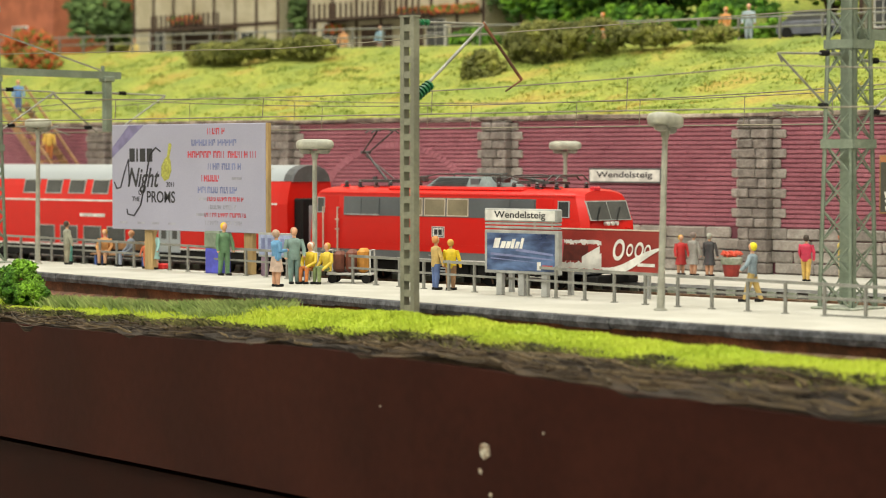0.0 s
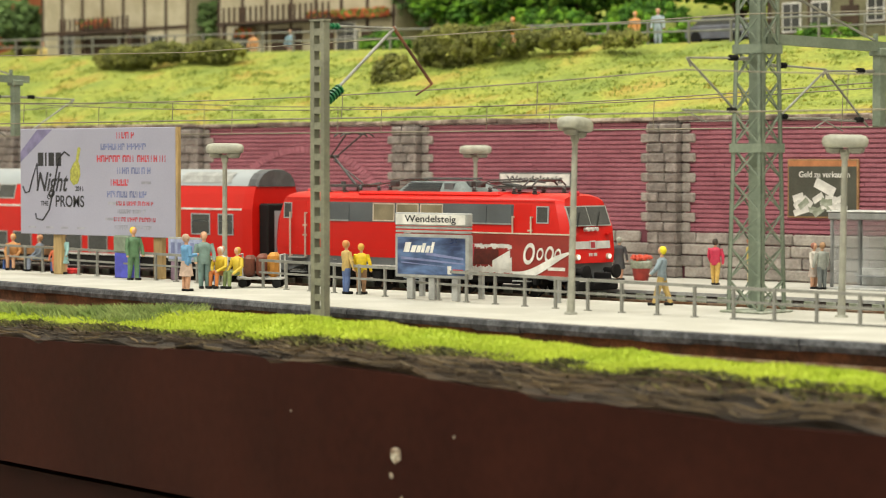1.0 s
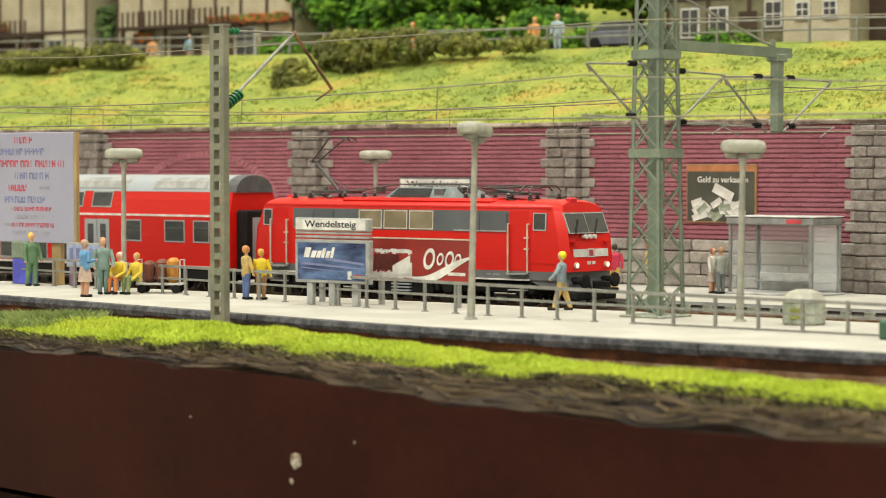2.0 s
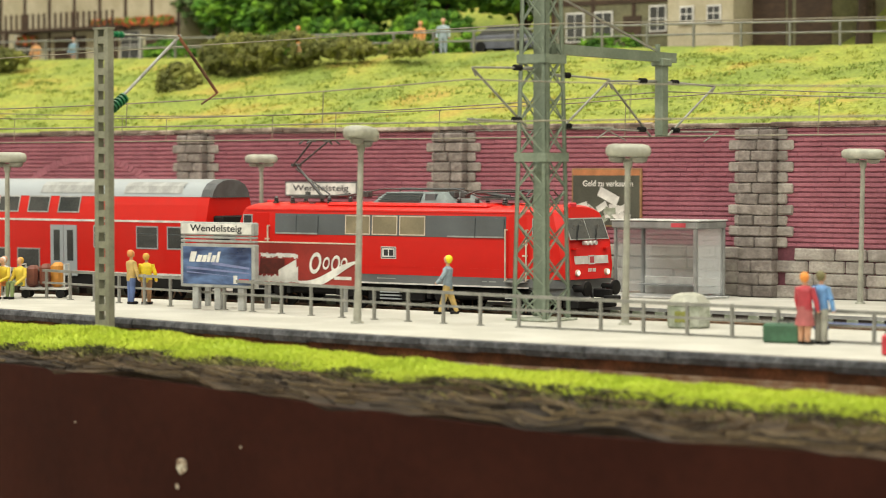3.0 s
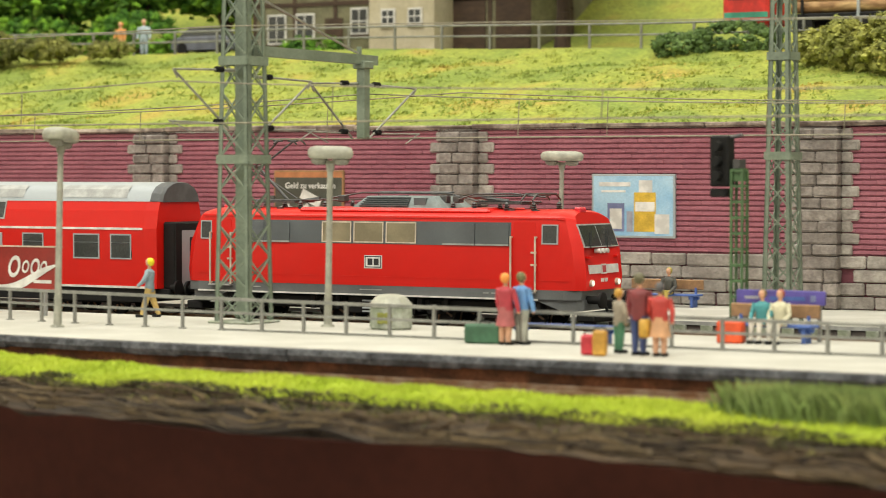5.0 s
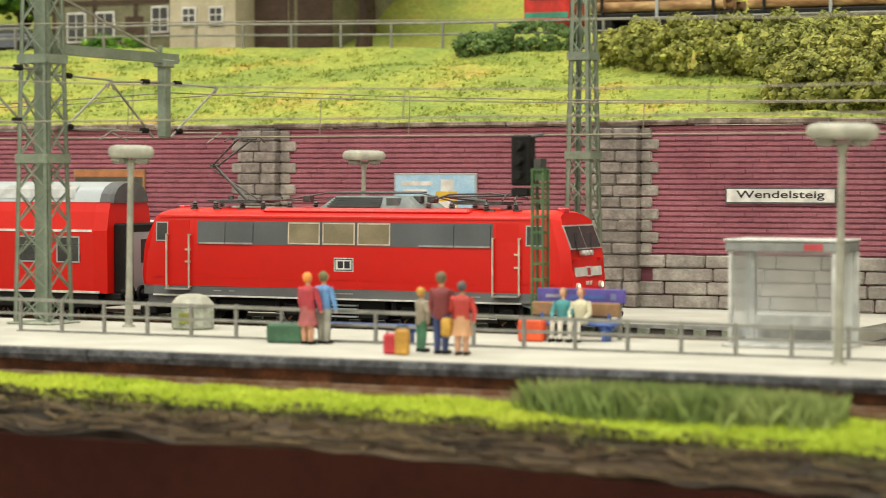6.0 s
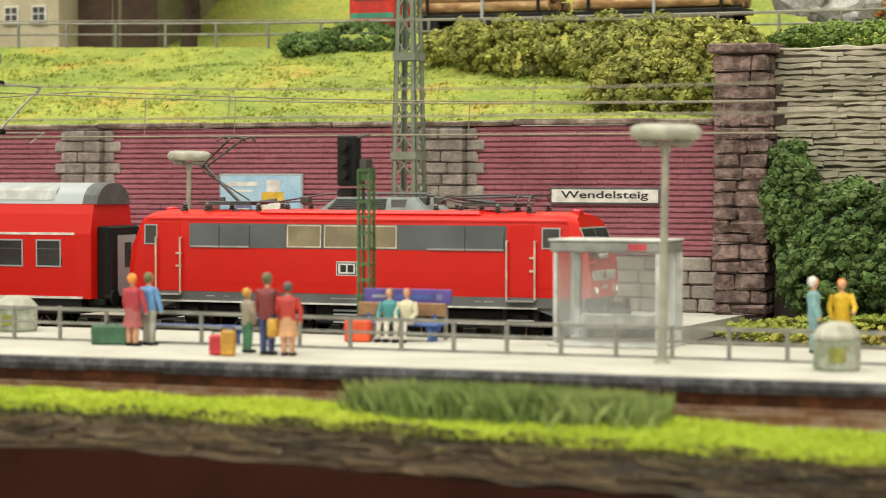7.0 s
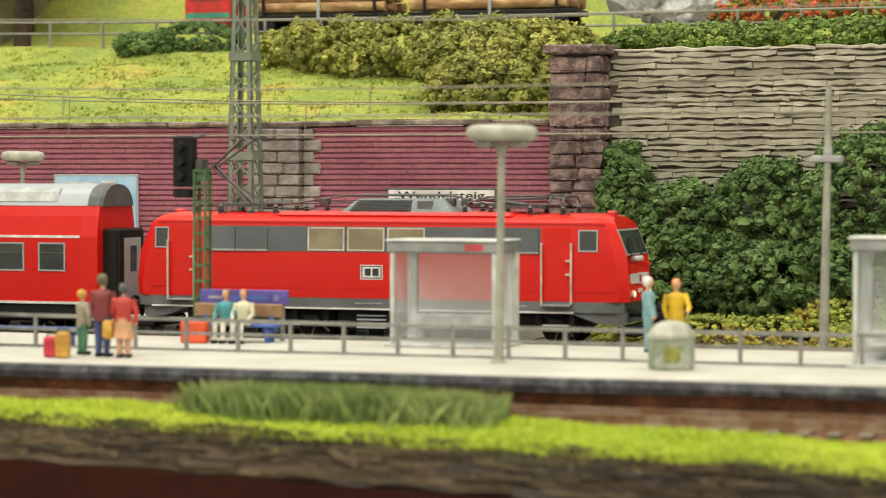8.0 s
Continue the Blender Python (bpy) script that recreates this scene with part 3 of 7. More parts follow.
def pillar(xc, seed):
    rng = random.Random(seed)
    p = root("wall_pillar", at(xc, WALL, 0), "grey-brown stone pillar with toothed quoins against brick", "pillar", "pillars of the retaining wall", "structure")
    core = Shape().box(-0.72, 0.72, -0.47, -0.003, FAR_Z, 6.0).make("core", STONE_GAP, p)
    z, row = FAR_Z, 0
    while z < 5.9:
        h = 0.475 if z < 1.4 else 0.41
        z1 = min(z + h, 6.0)
        cut = rng.choice([None, rng.uniform(-0.3, 0.3)]) if row % 2 else rng.uniform(-0.2, 0.3)
        spans = [(-0.78, 0.78)] if cut is None else [(-0.78, cut), (cut, 0.78)]
        for a, b in spans:
            stone_piece(p, STONE_DARK, a + 0.015, b - 0.015, -0.55, -0.02, z + 0.018, z1 - 0.018, rng)
        if z > 1.35:
            for side in (-1, 1):
                w = 0.62 if row % 2 else 0.36
                a, b = sorted((side * 0.735, side * (0.8 + w)))
                stone_piece(p, STONE, a, b, -0.14, -0.004, z + 0.02, z1 - 0.02, rng)
        z, row = z1, row + 1
    return p


for i, xc in enumerate(PILLARS):
    pillar(xc, 20 + i)


def coping():
    rng = random.Random(9)
    cp = root("wall_coping", at(0, 0, 0), "weathered brown coping slabs along the wall top", "coping", "", "structure")
    x = -124.0
    while x < -24.9:
        w = rng.uniform(2.2, 5.5)
        x1 = min(x + w, -24.85)
        t = rng.uniform(0.0, 0.07)
        stone_piece(cp, COPING, x + 0.01, x1 - 0.01, WALL - 0.22, WALL + 0.75, 6.025 + t * 0.3, 6.2 + t, rng, "coping_slab", 0.03, 0.05)
        x += w


coping()


def arch():
    """A shallow blind arch of thin bricks in the brickwork."""
    s = Shape()
    cx, cz, r = -86.3, 1.8, 5.0
    pts = []
    n = 40
    for i in range(n + 1):
        a = radians(22 + 136 * i / n)
        pts.append((a))
    for a, b in zip(pts[:-1], pts[1:]):
        a2, b2 = a + 0.004, b - 0.004
        v = []
        for y in (WALL - 0.07, WALL - 0.01):
            for rr, ang in ((r * 0.6, a2), (r * 0.6 + 0.3, a2), (r * 0.6 + 0.3, b2), (r * 0.6, b2)):
                v.append((cx + 1.65 * rr * math.cos(ang), y, cz + rr * math.sin(ang)))
        s.add(v, [(0, 1, 2, 3), (7, 6, 5, 4), (0, 4, 5, 1), (1, 5, 6, 2), (2, 6, 7, 3), (3, 7, 4, 0)])
    tagged(s.make("arch_bricks", BRICK, wall), "", "", "", "stuff")


arch()


def end_pillar():
    rng = random.Random(31)
    p = root("end_pillar", at(-23.75, WALL, 0), "rough brown rubble end pillar with a flat cap", "pillar", "", "structure")
    Shape().box(-0.8, 0.8, -0.75, 0.8, FAR_Z - 0.5, 8.4).make("core", STONE_GAP, p)
    z = FAR_Z
    while z < 8.3:
        z1 = min(z + rng.uniform(0.36, 0.6), 8.4)
        c = rng.uniform(-0.4, 0.4)
        for a, b in ((-0.95, c), (c, 0.95)):
            stone_piece(p, RUBBLE, a + 0.01, b - 0.01, -0.93, -0.4, z + 0.012, z1 - 0.012, rng, "stone", 0.07, 0.07)
        for a, b in ((-0.4, 0.3), (0.3, 0.85)):
            stone_piece(p, RUBBLE, 0.6, 0.96, a, b, z + 0.012, z1 - 0.012, rng, "stone", 0.04, 0.07)
        z = z1
    stone_piece(p, RUBBLE, -1.1, 1.1, -1.08, 1.0, 8.4, 8.74, rng, "cap_stone", 0.03, 0.06)


end_pillar()
slate_wall = tagged(Shape().box(-22.8, X_RIGHT, WALL + 0.1, WALL + 0.9, BED, 8.5).make("wall_slate", SLATE_GAP), "grey layered slate retaining wall with uneven courses", "wall", "", "structure")


SLATE_ONE = mat("grey_layered_slate_piece", (0.42, 0.385, 0.305), 0.8, vary=0.25, scale=1.2, fine=8, bump=0.5, depth=0.05, second=(0.29, 0.265, 0.2), per_piece=0.16, stretch=(0.4, 1, 1))


def slates():
    rng = random.Random(12)
    s = Shape()
    z = 2.2
    while z < 8.6:
        h = rng.uniform(0.15, 0.24)
        x = -22.85 + rng.uniform(0, 0.5)
        while x < -2:
            w = rng.uniform(0.8, 2.2)
            d = rng.uniform(0.06, 0.2)
            one = Shape() if x < -8.5 else s
            k = len(one.v)
            y = WALL + 0.1
            n = 5
            low = [rng.uniform(-0.05, 0.05) for i in range(n)]
            high = [h + rng.uniform(-0.06, 0.045) for i in range(n)]
            out = [d * rng.uniform(0.6, 1.1) for i in range(n)]
            for i in range(n):
                q = x + (w - 0.02) * i / (n - 1)
                one.v += [(q, y, z + low[i]), (q, y - out[i], z + low[i] + 0.035), (q, y - out[i] * 0.8, z + high[i] - 0.035), (q, y, z + high[i])]
            for i in range(n - 1):
                one.f += [(k + i * 4 + j, k + i * 4 + j + 1, k + i * 4 + j + 5, k + i * 4 + j + 4) for j in range(3)]
            one.f += [(k, k + 1, k + 2, k + 3), (k + 16, k + 19, k + 18, k + 17)]
            one.m += [0] * (3 * (n - 1) + 2)
            if one is not s:
                one.make("slate", SLATE_ONE, slate_wall)
            x += w
        z += h
    tagged(s.make("slates", SLATE, slate_wall), "", "", "", "stuff")


slates()


# ---- slope, road and hill behind the wall ----
def lift(x):
    """How far the upper edge of the slope lies above its mean height."""
    return float(np.interp(x, [-140, -105, -80, -65, -50, -30], [1.0, 0.45, 0.05, -0.05, -0.35, -0.4]))


def slope_z(y):
    return float(np.interp(y, [83.6, 86, 93, 99.5, 100.6, 108, 112, 130], [6.05, 6.5, 8.3, 10.0, 10.3, 10.35, 11.0, 22.0]))


def hillside():
    s = Shape()
    ys = [83.7 + 0.55 * i for i in range(31)] + [100.8, 104, 108, 110, 113, 118, 124, 130]
    xs = list(np.arange(-190, 26, 0.8))
    for x in xs:
        for y in ys:
            z = slope_z(y) + lift(x) * min(max((y - 84) / 14, 0.0), 1.0)
            if x > -22.5:
                z = min(max(z, 8.3), 10.3) if y < 101 else z
            k = 1.0 if 84.5 < y < 99.8 else 0.15
            z += k * (noise.noise((x * 0.25, y * 0.3, 0)) * 0.35 + noise.noise((x * 0.9, y * 1.0, 3)) * 0.14)
            s.v.append((x, y, z))
    m = len(ys)
    for i in range(len(xs) - 1):
        for j in range(m - 1):
            s.f.append((i * m + j, i * m + j + 1, (i + 1) * m + j + 1, (i + 1) * m + j))
            s.m.append(1 if 100.8 <= ys[j] < 107 else 0)
    return tagged(s.make("hillside", [TURF, ROAD], smooth=60), "yellow-green turfed slope rising to a village road", "hillside", "", "structure")


hillside()


def scatter(name, n, seed, x0, x1, y0, y1, size, material, label, gap=0.0, kind="stuff"):
    rng = random.Random(seed)
    s = Shape()
    for i in range(n):
        x, y = rng.uniform(x0, x1), rng.uniform(y0, y1)
        if noise.noise((x * 0.35, y * 0.5, seed)) < gap:
            continue
        r = size * rng.uniform(0.5, 1.4)
        zz = slope_z(y) + lift(x) * min(max((y - 84) / 14, 0.0), 1.0)
        zz += noise.noise((x * 0.25, y * 0.3, 0)) * 0.35 + noise.noise((x * 0.9, y * 1.0, 3)) * 0.14
        for j in range(5):
            bx, by = x + rng.gauss(0, 0.8) * r, y + rng.gauss(0, 0.8) * r
            a, w, h = rng.uniform(0, math.pi), r * rng.uniform(0.25, 0.5), r * rng.uniform(0.3, 0.9)
            s.add([(bx - w * math.cos(a), by - w * math.sin(a), zz - 0.02), (bx + w * math.cos(a), by + w * math.sin(a), zz - 0.02), (bx + rng.gauss(0, 0.6) * h, by + rng.gauss(0, 0.6) * h + h * 0.5, zz + h)], [(0, 1, 2)])
    return tagged(s.make(name, material), label, "foliage", "", kind)


scatter("slope_tufts_olive", 9000, 41, -130, -24, 84.4, 99.5, 0.15, TURF_DARK, "olive-green ground cover in patches on the slope", 0.12)
scatter("slope_tufts_yellow", 12000, 42, -130, -24, 84.4, 99.5, 0.13, TURF, "yellow-green flock tufts on the slope", -0.1)
scatter("slope_tufts_ochre", 2600, 43, -75, -30, 85, 99, 0.11, mat("ochre_flock", (0.40, 0.31, 0.06), 0.95, vary=0.2, scale=0.8, second=(0.34, 0.33, 0.055)), "ochre flock spots on the slope", 0.32)


def bush(name, blobs, n, size, material, label, seed, group="", leaves=20, inner=0.72):
    """A shrub of many small uneven clumps over some swellings; blobs: rows of centre and radii."""
    rng = random.Random(seed)
    s = Shape()
    vol = [b[3] * b[5] + b[4] * b[5] for b in blobs]
    for i in range(n):
        b = rng.choices(blobs, vol)[0]
        while True:
            d = Vector((rng.gauss(0, 1), rng.gauss(0, 1), rng.gauss(0, 1))).normalized()
            if d.y < 0.55:
                break
        k = rng.uniform(inner, 1.06)
        c = (b[0] + d.x * b[3] * k, b[1] + d.y * b[4] * k, b[2] + d.z * b[5] * k)
        r = size * rng.uniform(0.6, 1.5)
        s.lump(c, r * 0.8, r * 0.8, r * 0.7, 0, 0.4, rng)
        for j in range(leaves):
            e = Vector((rng.gauss(0, 1), rng.gauss(0, 1), rng.gauss(0.25, 1))).normalized()
            q = Vector(c) + e * r * rng.uniform(0.75, 1.15)
            u = e.orthogonal().normalized()
            u = Matrix.Rotation(rng.uniform(0, 6.28), 3, e) @ u
            u = (u + e * rng.uniform(-0.5, 0.6)).normalized()
            w = e.cross(u).normalized()
            l = r * rng.uniform(0.28, 0.5)
            m = len(s.v)
            s.v += [tuple(q - u * l), tuple(q + w * l * 0.6 + e * l * 0.2), tuple(q + u * l), tuple(q - w * l * 0.6 + e * l * 0.2)]
            s.f += [(m, m + 1, m + 2), (m, m + 2, m + 3)]
            s.m += [0, 0]
    return tagged(s.make(name, material), label, "bush", group)


bush("ivy_bank", [(-22.0, 82.2, 3.5, 0.9, 0.9, 1.8), (-20.0, 82.0, 2.2, 1.9, 1.3, 1.75), (-17.0, 81.8, 2.7, 1.9, 1.5, 2.1), (-13.4, 81.4, 3.3, 2.4, 1.8, 2.5), (-9.8, 81.4, 3.6, 3, 1.8, 3.3), (-20.2, 81.6, 1.1, 2.0, 1.2, 1.5), (-16.8, 80.8, 0.9, 2.6, 1.4, 1.3), (-13.0, 80.4, 1.2, 2.6, 1.4, 1.5)],
     3600, 0.21, BUSH_GREEN, "deep green dense shrubs climbing the slate wall", 51)
bush("olive_hedge", [(-28.0, 87.0, 7.4, 2.7, 1.6, 1.4), (-29.6, 89.5, 8.6, 2.6, 2.0, 1.2), (-26.6, 88.0, 8.4, 2.2, 1.8, 1.4)], 1500, 0.22, BUSH_OLIVE, "olive-yellow shrub above the wall coping", 52)
bush("olive_hedge", [(-38.6, 94.5, 9.5, 0.8, 1.2, 1.0), (-36.6, 94.0, 9.2, 1.3, 1.3, 1.4), (-34.4, 93.6, 9.3, 0.9, 1.2, 1.2), (-32.2, 93.0, 9.1, 1.3, 1.3, 1.4), (-30.0, 92.5, 9.1, 1.2, 1.3, 1.3), (-40.3, 96, 9.5, 1.2, 1.0, 0.7)], 1000, 0.2, BUSH_OLIVE, "olive-yellow hedge along the upper slope", 53)
bush("green_hedge", [(-45.8, 99.6, 10.1, 2.2, 0.7, 0.75), (-48.6, 99.6, 9.9, 1.2, 0.6, 0.5)], 330, 0.17, BUSH_GREEN, "low green hedge by the road railing", 54)
bush("green_hedge", [(-20.5, 85.5, 9.0, 3.0, 0.8, 0.5), (-15.5, 85.5, 9.1, 3.4, 0.8, 0.5), (-10.5, 85.5, 9.2, 3.4, 0.8, 0.5)], 900, 0.18, HEDGE_DULL, "dull green hedge along the slate wall top", 55)
bush("brown_shrub", [(-89.3, 96.5, 10.3, 2.2, 1.4, 1.1), (-86.5, 97.3, 10.6, 2.2, 1.3, 0.8), (-83.2, 98.0, 10.6, 1.8, 1.0, 0.5), (-90.5, 93.5, 8.8, 1.0, 1.2, 1.0), (-79.6, 98.6, 10.5, 1.5, 0.7, 0.3)], 1000, 0.19, BUSH_BROWN, "brown-olive shrub on the slope", 56)
bush("brown_shrub", [(-116.5, 97.0, 10.5, 2.4, 1.2, 0.6), (-113.0, 97.3, 10.8, 1.6, 1.0, 0.5), (-109.2, 97.6, 10.7, 2.4, 1.1, 0.6)], 700, 0.19, BUSH_BROWN, "brown-olive hedge on the slope", 57)
bush("flowering_shrub", [(-136.0, 97.5, 11.6, 2.2, 1.2, 1.0), (-133.5, 96.5, 10.6, 1.8, 1.2, 0.9)], 500, 0.2, FLOWER_RED, "dark shrub with orange-red blossoms on the slope", 58)
bush("round_shrub", [(-73.6, front(-73.6) - 4.1, -0.1, 0.85, 0.7, 0.75), (-72.7, front(-73) - 4.2, -0.45, 0.6, 0.5, 0.45)], 420, 0.13, LEAF_BRIGHT, "fresh green shrub at the platform edge", 59)
bush("yellow_ground_cover", [(-17.0, 78.6, -0.75, 6.2, 3.4, 0.5), (-9.0, 78.4, -0.75, 5.0, 3.4, 0.5), (-12.5, 80.0, -0.3, 3.4, 1.6, 0.8)], 3200, 0.12, TURF, "yellow-green flock at the foot of the shrubs", 60, leaves=6, inner=0.85)


# ---- the train ----
def slab(s, x0, x1, z0, z1, yf, t0, t1, mi=0):
    """A thin plate that follows a leaning side yf(z); t0, t1: how far its back and face stand proud."""
    v = []
    for x in (x0, x1):
        for z in (z0, z1):
            v += [(x, yf(z) - t1, z), (x, yf(z) - t0, z)]
    return s.add(v, [(0, 2, 6, 4), (1, 5, 7, 3), (0, 4, 5, 1), (2, 3, 7, 6), (0, 1, 3, 2), (4, 6, 7, 5)], mi)


def window(parent, x0, x1, z0, z1, yf, frame_mat, pane_mat, border=0.06, name="window"):
    s = Shape()
    slab(s, x0 - border, x1 + border, z1, z1 + border, yf, -0.02, 0.03)
    slab(s, x0 - border, x1 + border, z0 - border, z0, yf, -0.02, 0.03)
    slab(s, x0 - border, x0, z0, z1, yf, -0.02, 0.03)
    slab(s, x1, x1 + border, z0, z1, yf, -0.02, 0.03)
    w = s.make(name, frame_mat, parent)
    p = Shape()
    slab(p, x0 - 0.002, x1 + 0.002, z0 - 0.002, z1 + 0.002, yf, -0.02, 0.02)
    p.make("pane", pane_mat, w)
    return w


def wheelset(parent, x, r=0.6):
    w = Shape()
    for y in (-0.72, 0.72):
        w.tube((0, y - 0.06, 0), (0, y + 0.06, 0), r, n=20)
        for k in range(5):
            a = 2 * math.pi * k / 5
            w.bar((0.12 * math.cos(a), y - 0.075, 0.12 * math.sin(a)), (r * 0.85 * math.cos(a), y - 0.075, r * 0.85 * math.sin(a)), 0.06, 0.05, 1)
    w.tube((0, -0.72, 0), (0, 0.72, 0), 0.09, n=8)
    ob = w.make("wheelset", [BLACK, RAIL], parent, "dark spoked wheel pair")
    ob.matrix_basis = at(x, 0, r)
    return ob


def build_loco():
    """An electric locomotive, front towards +x, rail top at z = 0, centred in x."""
    lo = root("electric_locomotive", at(0, 0, 0), "bright red electric locomotive with a dark grey window band", "locomotive")
    # body: sections along x, narrowing and leaning back at both cabs
    def ring(sets):
        pts = [(x, -w, z) for x, w, z in sets]
        return pts + [(x, w, z) for x, w, z in reversed(sets)]
    base = [(1.5, 1.33), (1.5, 1.75), (1.5, 2.7), (1.47, 3.5), (1.44, 3.66), (1.32, 3.76), (0.95, 3.86), (0.4, 3.9)]
    corner = [(7.4, 1.44, 1.33), (7.42, 1.45, 1.75), (7.28, 1.44, 2.7), (7.06, 1.4, 3.5), (7.0, 1.34, 3.66), (6.95, 1.2, 3.75), (6.9, 0.85, 3.83), (6.85, 0.4, 3.87)]
    nose = [(7.66, 1.22, 1.33), (7.7, 1.24, 1.75), (7.6, 1.24, 2.7), (7.3, 1.16, 3.46), (7.26, 1.1, 3.6), (7.16, 1.0, 3.69), (7.1, 0.7, 3.78), (7.0, 0.35, 3.82)]
    rings = [ring([(-x - 0.1, w, z) for x, w, z in nose]), ring([(-x - 0.12, w, z) for x, w, z in corner]), ring([(-6.7, w, z) for w, z in base]), ring([(6.7, w, z) for w, z in base]), ring(corner), ring(nose)]
    body = Shape().loft(rings).make("body", RED, lo, smooth=28)
    yf = lambda z: -float(np.interp(z, [1.3, 2.7, 3.5, 3.66], [1.5, 1.5, 1.47, 1.44]))
    for side in (1,):
        band = Shape()
        slab(band, -5.5, 5.12, 2.72, 3.49, yf, -0.01, 0.012)
        band.make("window_band", GREY_BAND, lo, "dark grey band along the side")
        for x0, x1 in ((-5.42, -4.45), (-4.42, -3.4), (2.6, 3.8), (3.83, 5.05)):
            g = Shape()
            slab(g, x0, x1, 2.79, 3.42, yf, 0.0, 0.05)
            g.make("vent_grille", GREY_BAND, lo)
            t = Shape()
            slab(t, x0, x1, 2.73, 2.785, yf, 0.0, 0.06)
            t.make("grille_sill", FRAME_GREY, lo)
        for x0 in (-2.12, -0.86, 0.40):
            window(lo, x0 + 0.06, x0 + 1.14, 2.8, 3.42, yf, CHROME, PANE_BEIGE, 0.045)
        window(lo, 6.28, 6.78, 2.84, 3.4, yf, SILVER, PANE_DARK, 0.04)
        window(lo, -7.06, -6.68, 2.84, 3.4, lambda z: yf(z) + 0.012, SILVER, PANE_DARK, 0.04)
        for x0, x1 in ((5.22, 6.0), (-6.58, -5.82)):
            d = Shape()
            slab(d, x0, x1, 1.38, 3.5, yf, 0.0, 0.014)
            door = d.make("cab_door", RED, lo)
            g = Shape()
            slab(g, x0 + 0.06, x1 - 0.06, 1.36, 1.62, yf, 0.0, 0.02)
            g.make("door_step_recess", RED, door)
            h = Shape()
            h.box(x1 - 0.12, x1 + 0.06, yf(2) - 0.09, yf(2) - 0.01, 2.1, 2.16).box(x1 - 0.12, x1 + 0.06, yf(2) - 0.09, yf(2) - 0.01, 2.5, 2.56)
            h.make("door_handle", CHROME, door)
        for x in (5.16, 6.05, -6.64, -5.78):
            h = Shape()
            h.tube((x, -1.6, 1.25), (x, -1.6, 3.05), 0.033).tube((x, -1.6, 3.02), (x, -1.46, 3.02), 0.03).tube((x, -1.6, 1.3), (x, -1.46, 1.3), 0.03)
            h.make("handrail", CHROME, lo, smooth=40)
        for x0 in (5.16, -6.64):
            Shape().box(x0, x0 + 0.88, -1.72, -1.5, 1.2, 1.25).make("step", FRAME_GREY, lo)
            Shape().box(x0 + 0.05, x0 + 0.83, -1.66, -1.45, 0.62, 0.66).make("step", FRAME_GREY, lo)
        stripe = Shape()
        slab(stripe, -7.0, 7.0, 3.6, 3.655, yf, 0.0, 0.035)
        stripe.make("rain_gutter", RED, lo)
        bead = Shape()
        slab(bead, -7.2, -6.66, 1.62, 1.65, yf, 0.0, 0.02)
        slab(bead, 6.1, 7.2, 1.62, 1.65, yf, 0.0, 0.02)
        slab(bead, -5.7, 5.1, 1.62, 1.64, yf, 0.0, 0.015)
        bead.make("body_bead", RED, lo)
        logo = Shape()
        slab(logo, -0.43, 0.27, 1.9, 2.34, yf, 0.0, 0.012)
        lg = logo.make("emblem", WHITE, lo, "white emblem plate with a red rim")
        rim = Shape()
        for a in ((-0.40, 0.24, 2.28, 2.31), (-0.40, 0.24, 1.93, 1.96), (-0.40, -0.37, 1.93, 2.31), (0.21, 0.24, 1.93, 2.31), (-0.29, -0.1, 2.01, 2.23), (-0.05, 0.14, 2.01, 2.23)):
            slab(rim, *a, yf, 0.0, 0.016)
        rim.make("emblem_bars", INK, lg)
        for x0, x1 in ((-0.6, 0.25), (4.1, 4.3), (4.4, 4.7), (-4.9, -4.6), (-4.3, -4.1)):
            slab(Shape(), x0, x1, 1.17, 1.205, lambda z: -1.5, 0.0, 0.012).make("data_line", FRAME_GREY, lo)
    # frame below the body
    fr = Shape()
    rings = []
    for x, w in ((-7.7, 1.3), (-7.2, 1.48), (7.0, 1.5), (7.55, 1.3)):
        rings.append([(x, -w, 1.33), (x, -w, 1.02), (x, w, 1.02), (x, w, 1.33)])
    fr.loft(rings)
    fr.make("frame", GREY_SKIRT, lo, "dark grey frame with a pale lower lip")
    Shape().box(-7.2, 6.1, -1.54, -1.49, 0.985, 1.04).make("frame_lip", SIGN_WHITE, lo, "pale lower lip of the frame")
    for sx in (-1, 1):
        plow = Shape()
        rg = [[(sx * x, -y, 1.02), (sx * x, -y, zl), (sx * x, y, zl), (sx * x, y, 1.02)] for x, y, zl in ((6.0, 1.42, 0.98), (6.8, 1.42, 0.7), (7.4, 1.3, 0.66), (7.6, 1.2, 0.7))]
        plow.loft(rg)
        plow.make("end_skirt", GREY_SKIRT, lo)
        Shape().box(*sorted((sx * 7.3, sx * 7.95)), -1.2, 1.2, 0.32, 0.62, 0, 0.05).make("rail_guard", BLACK, lo)
        for y in (-0.88, 0.88):
            b = Shape().path([(sx * 7.5, y, 1.02), (sx * 8.02, y, 1.02), (sx * 8.03, y, 1.02), (sx * 8.12, y, 1.02), (sx * 8.14, y, 1.02)], [0.13, 0.13, 0.26, 0.26, 0.2], 16)
            b.make("buffer", BLACK, lo, "black round buffer", 40)
        cpl = Shape().box(*sorted((sx * 7.8, sx * 8.5)), -0.1, 0.1, 0.7, 1.0, 0, 0.03).box(*sorted((sx * 8.3, sx * 8.75)), -0.22, 0.22, 0.62, 0.78, 0, 0.03)
        cpl.tube((sx * 7.9, -0.45, 1.0), (sx * 8.1, -0.45, 0.5), 0.05).tube((sx * 7.9, 0.45, 1.0), (sx * 8.1, 0.45, 0.5), 0.05)
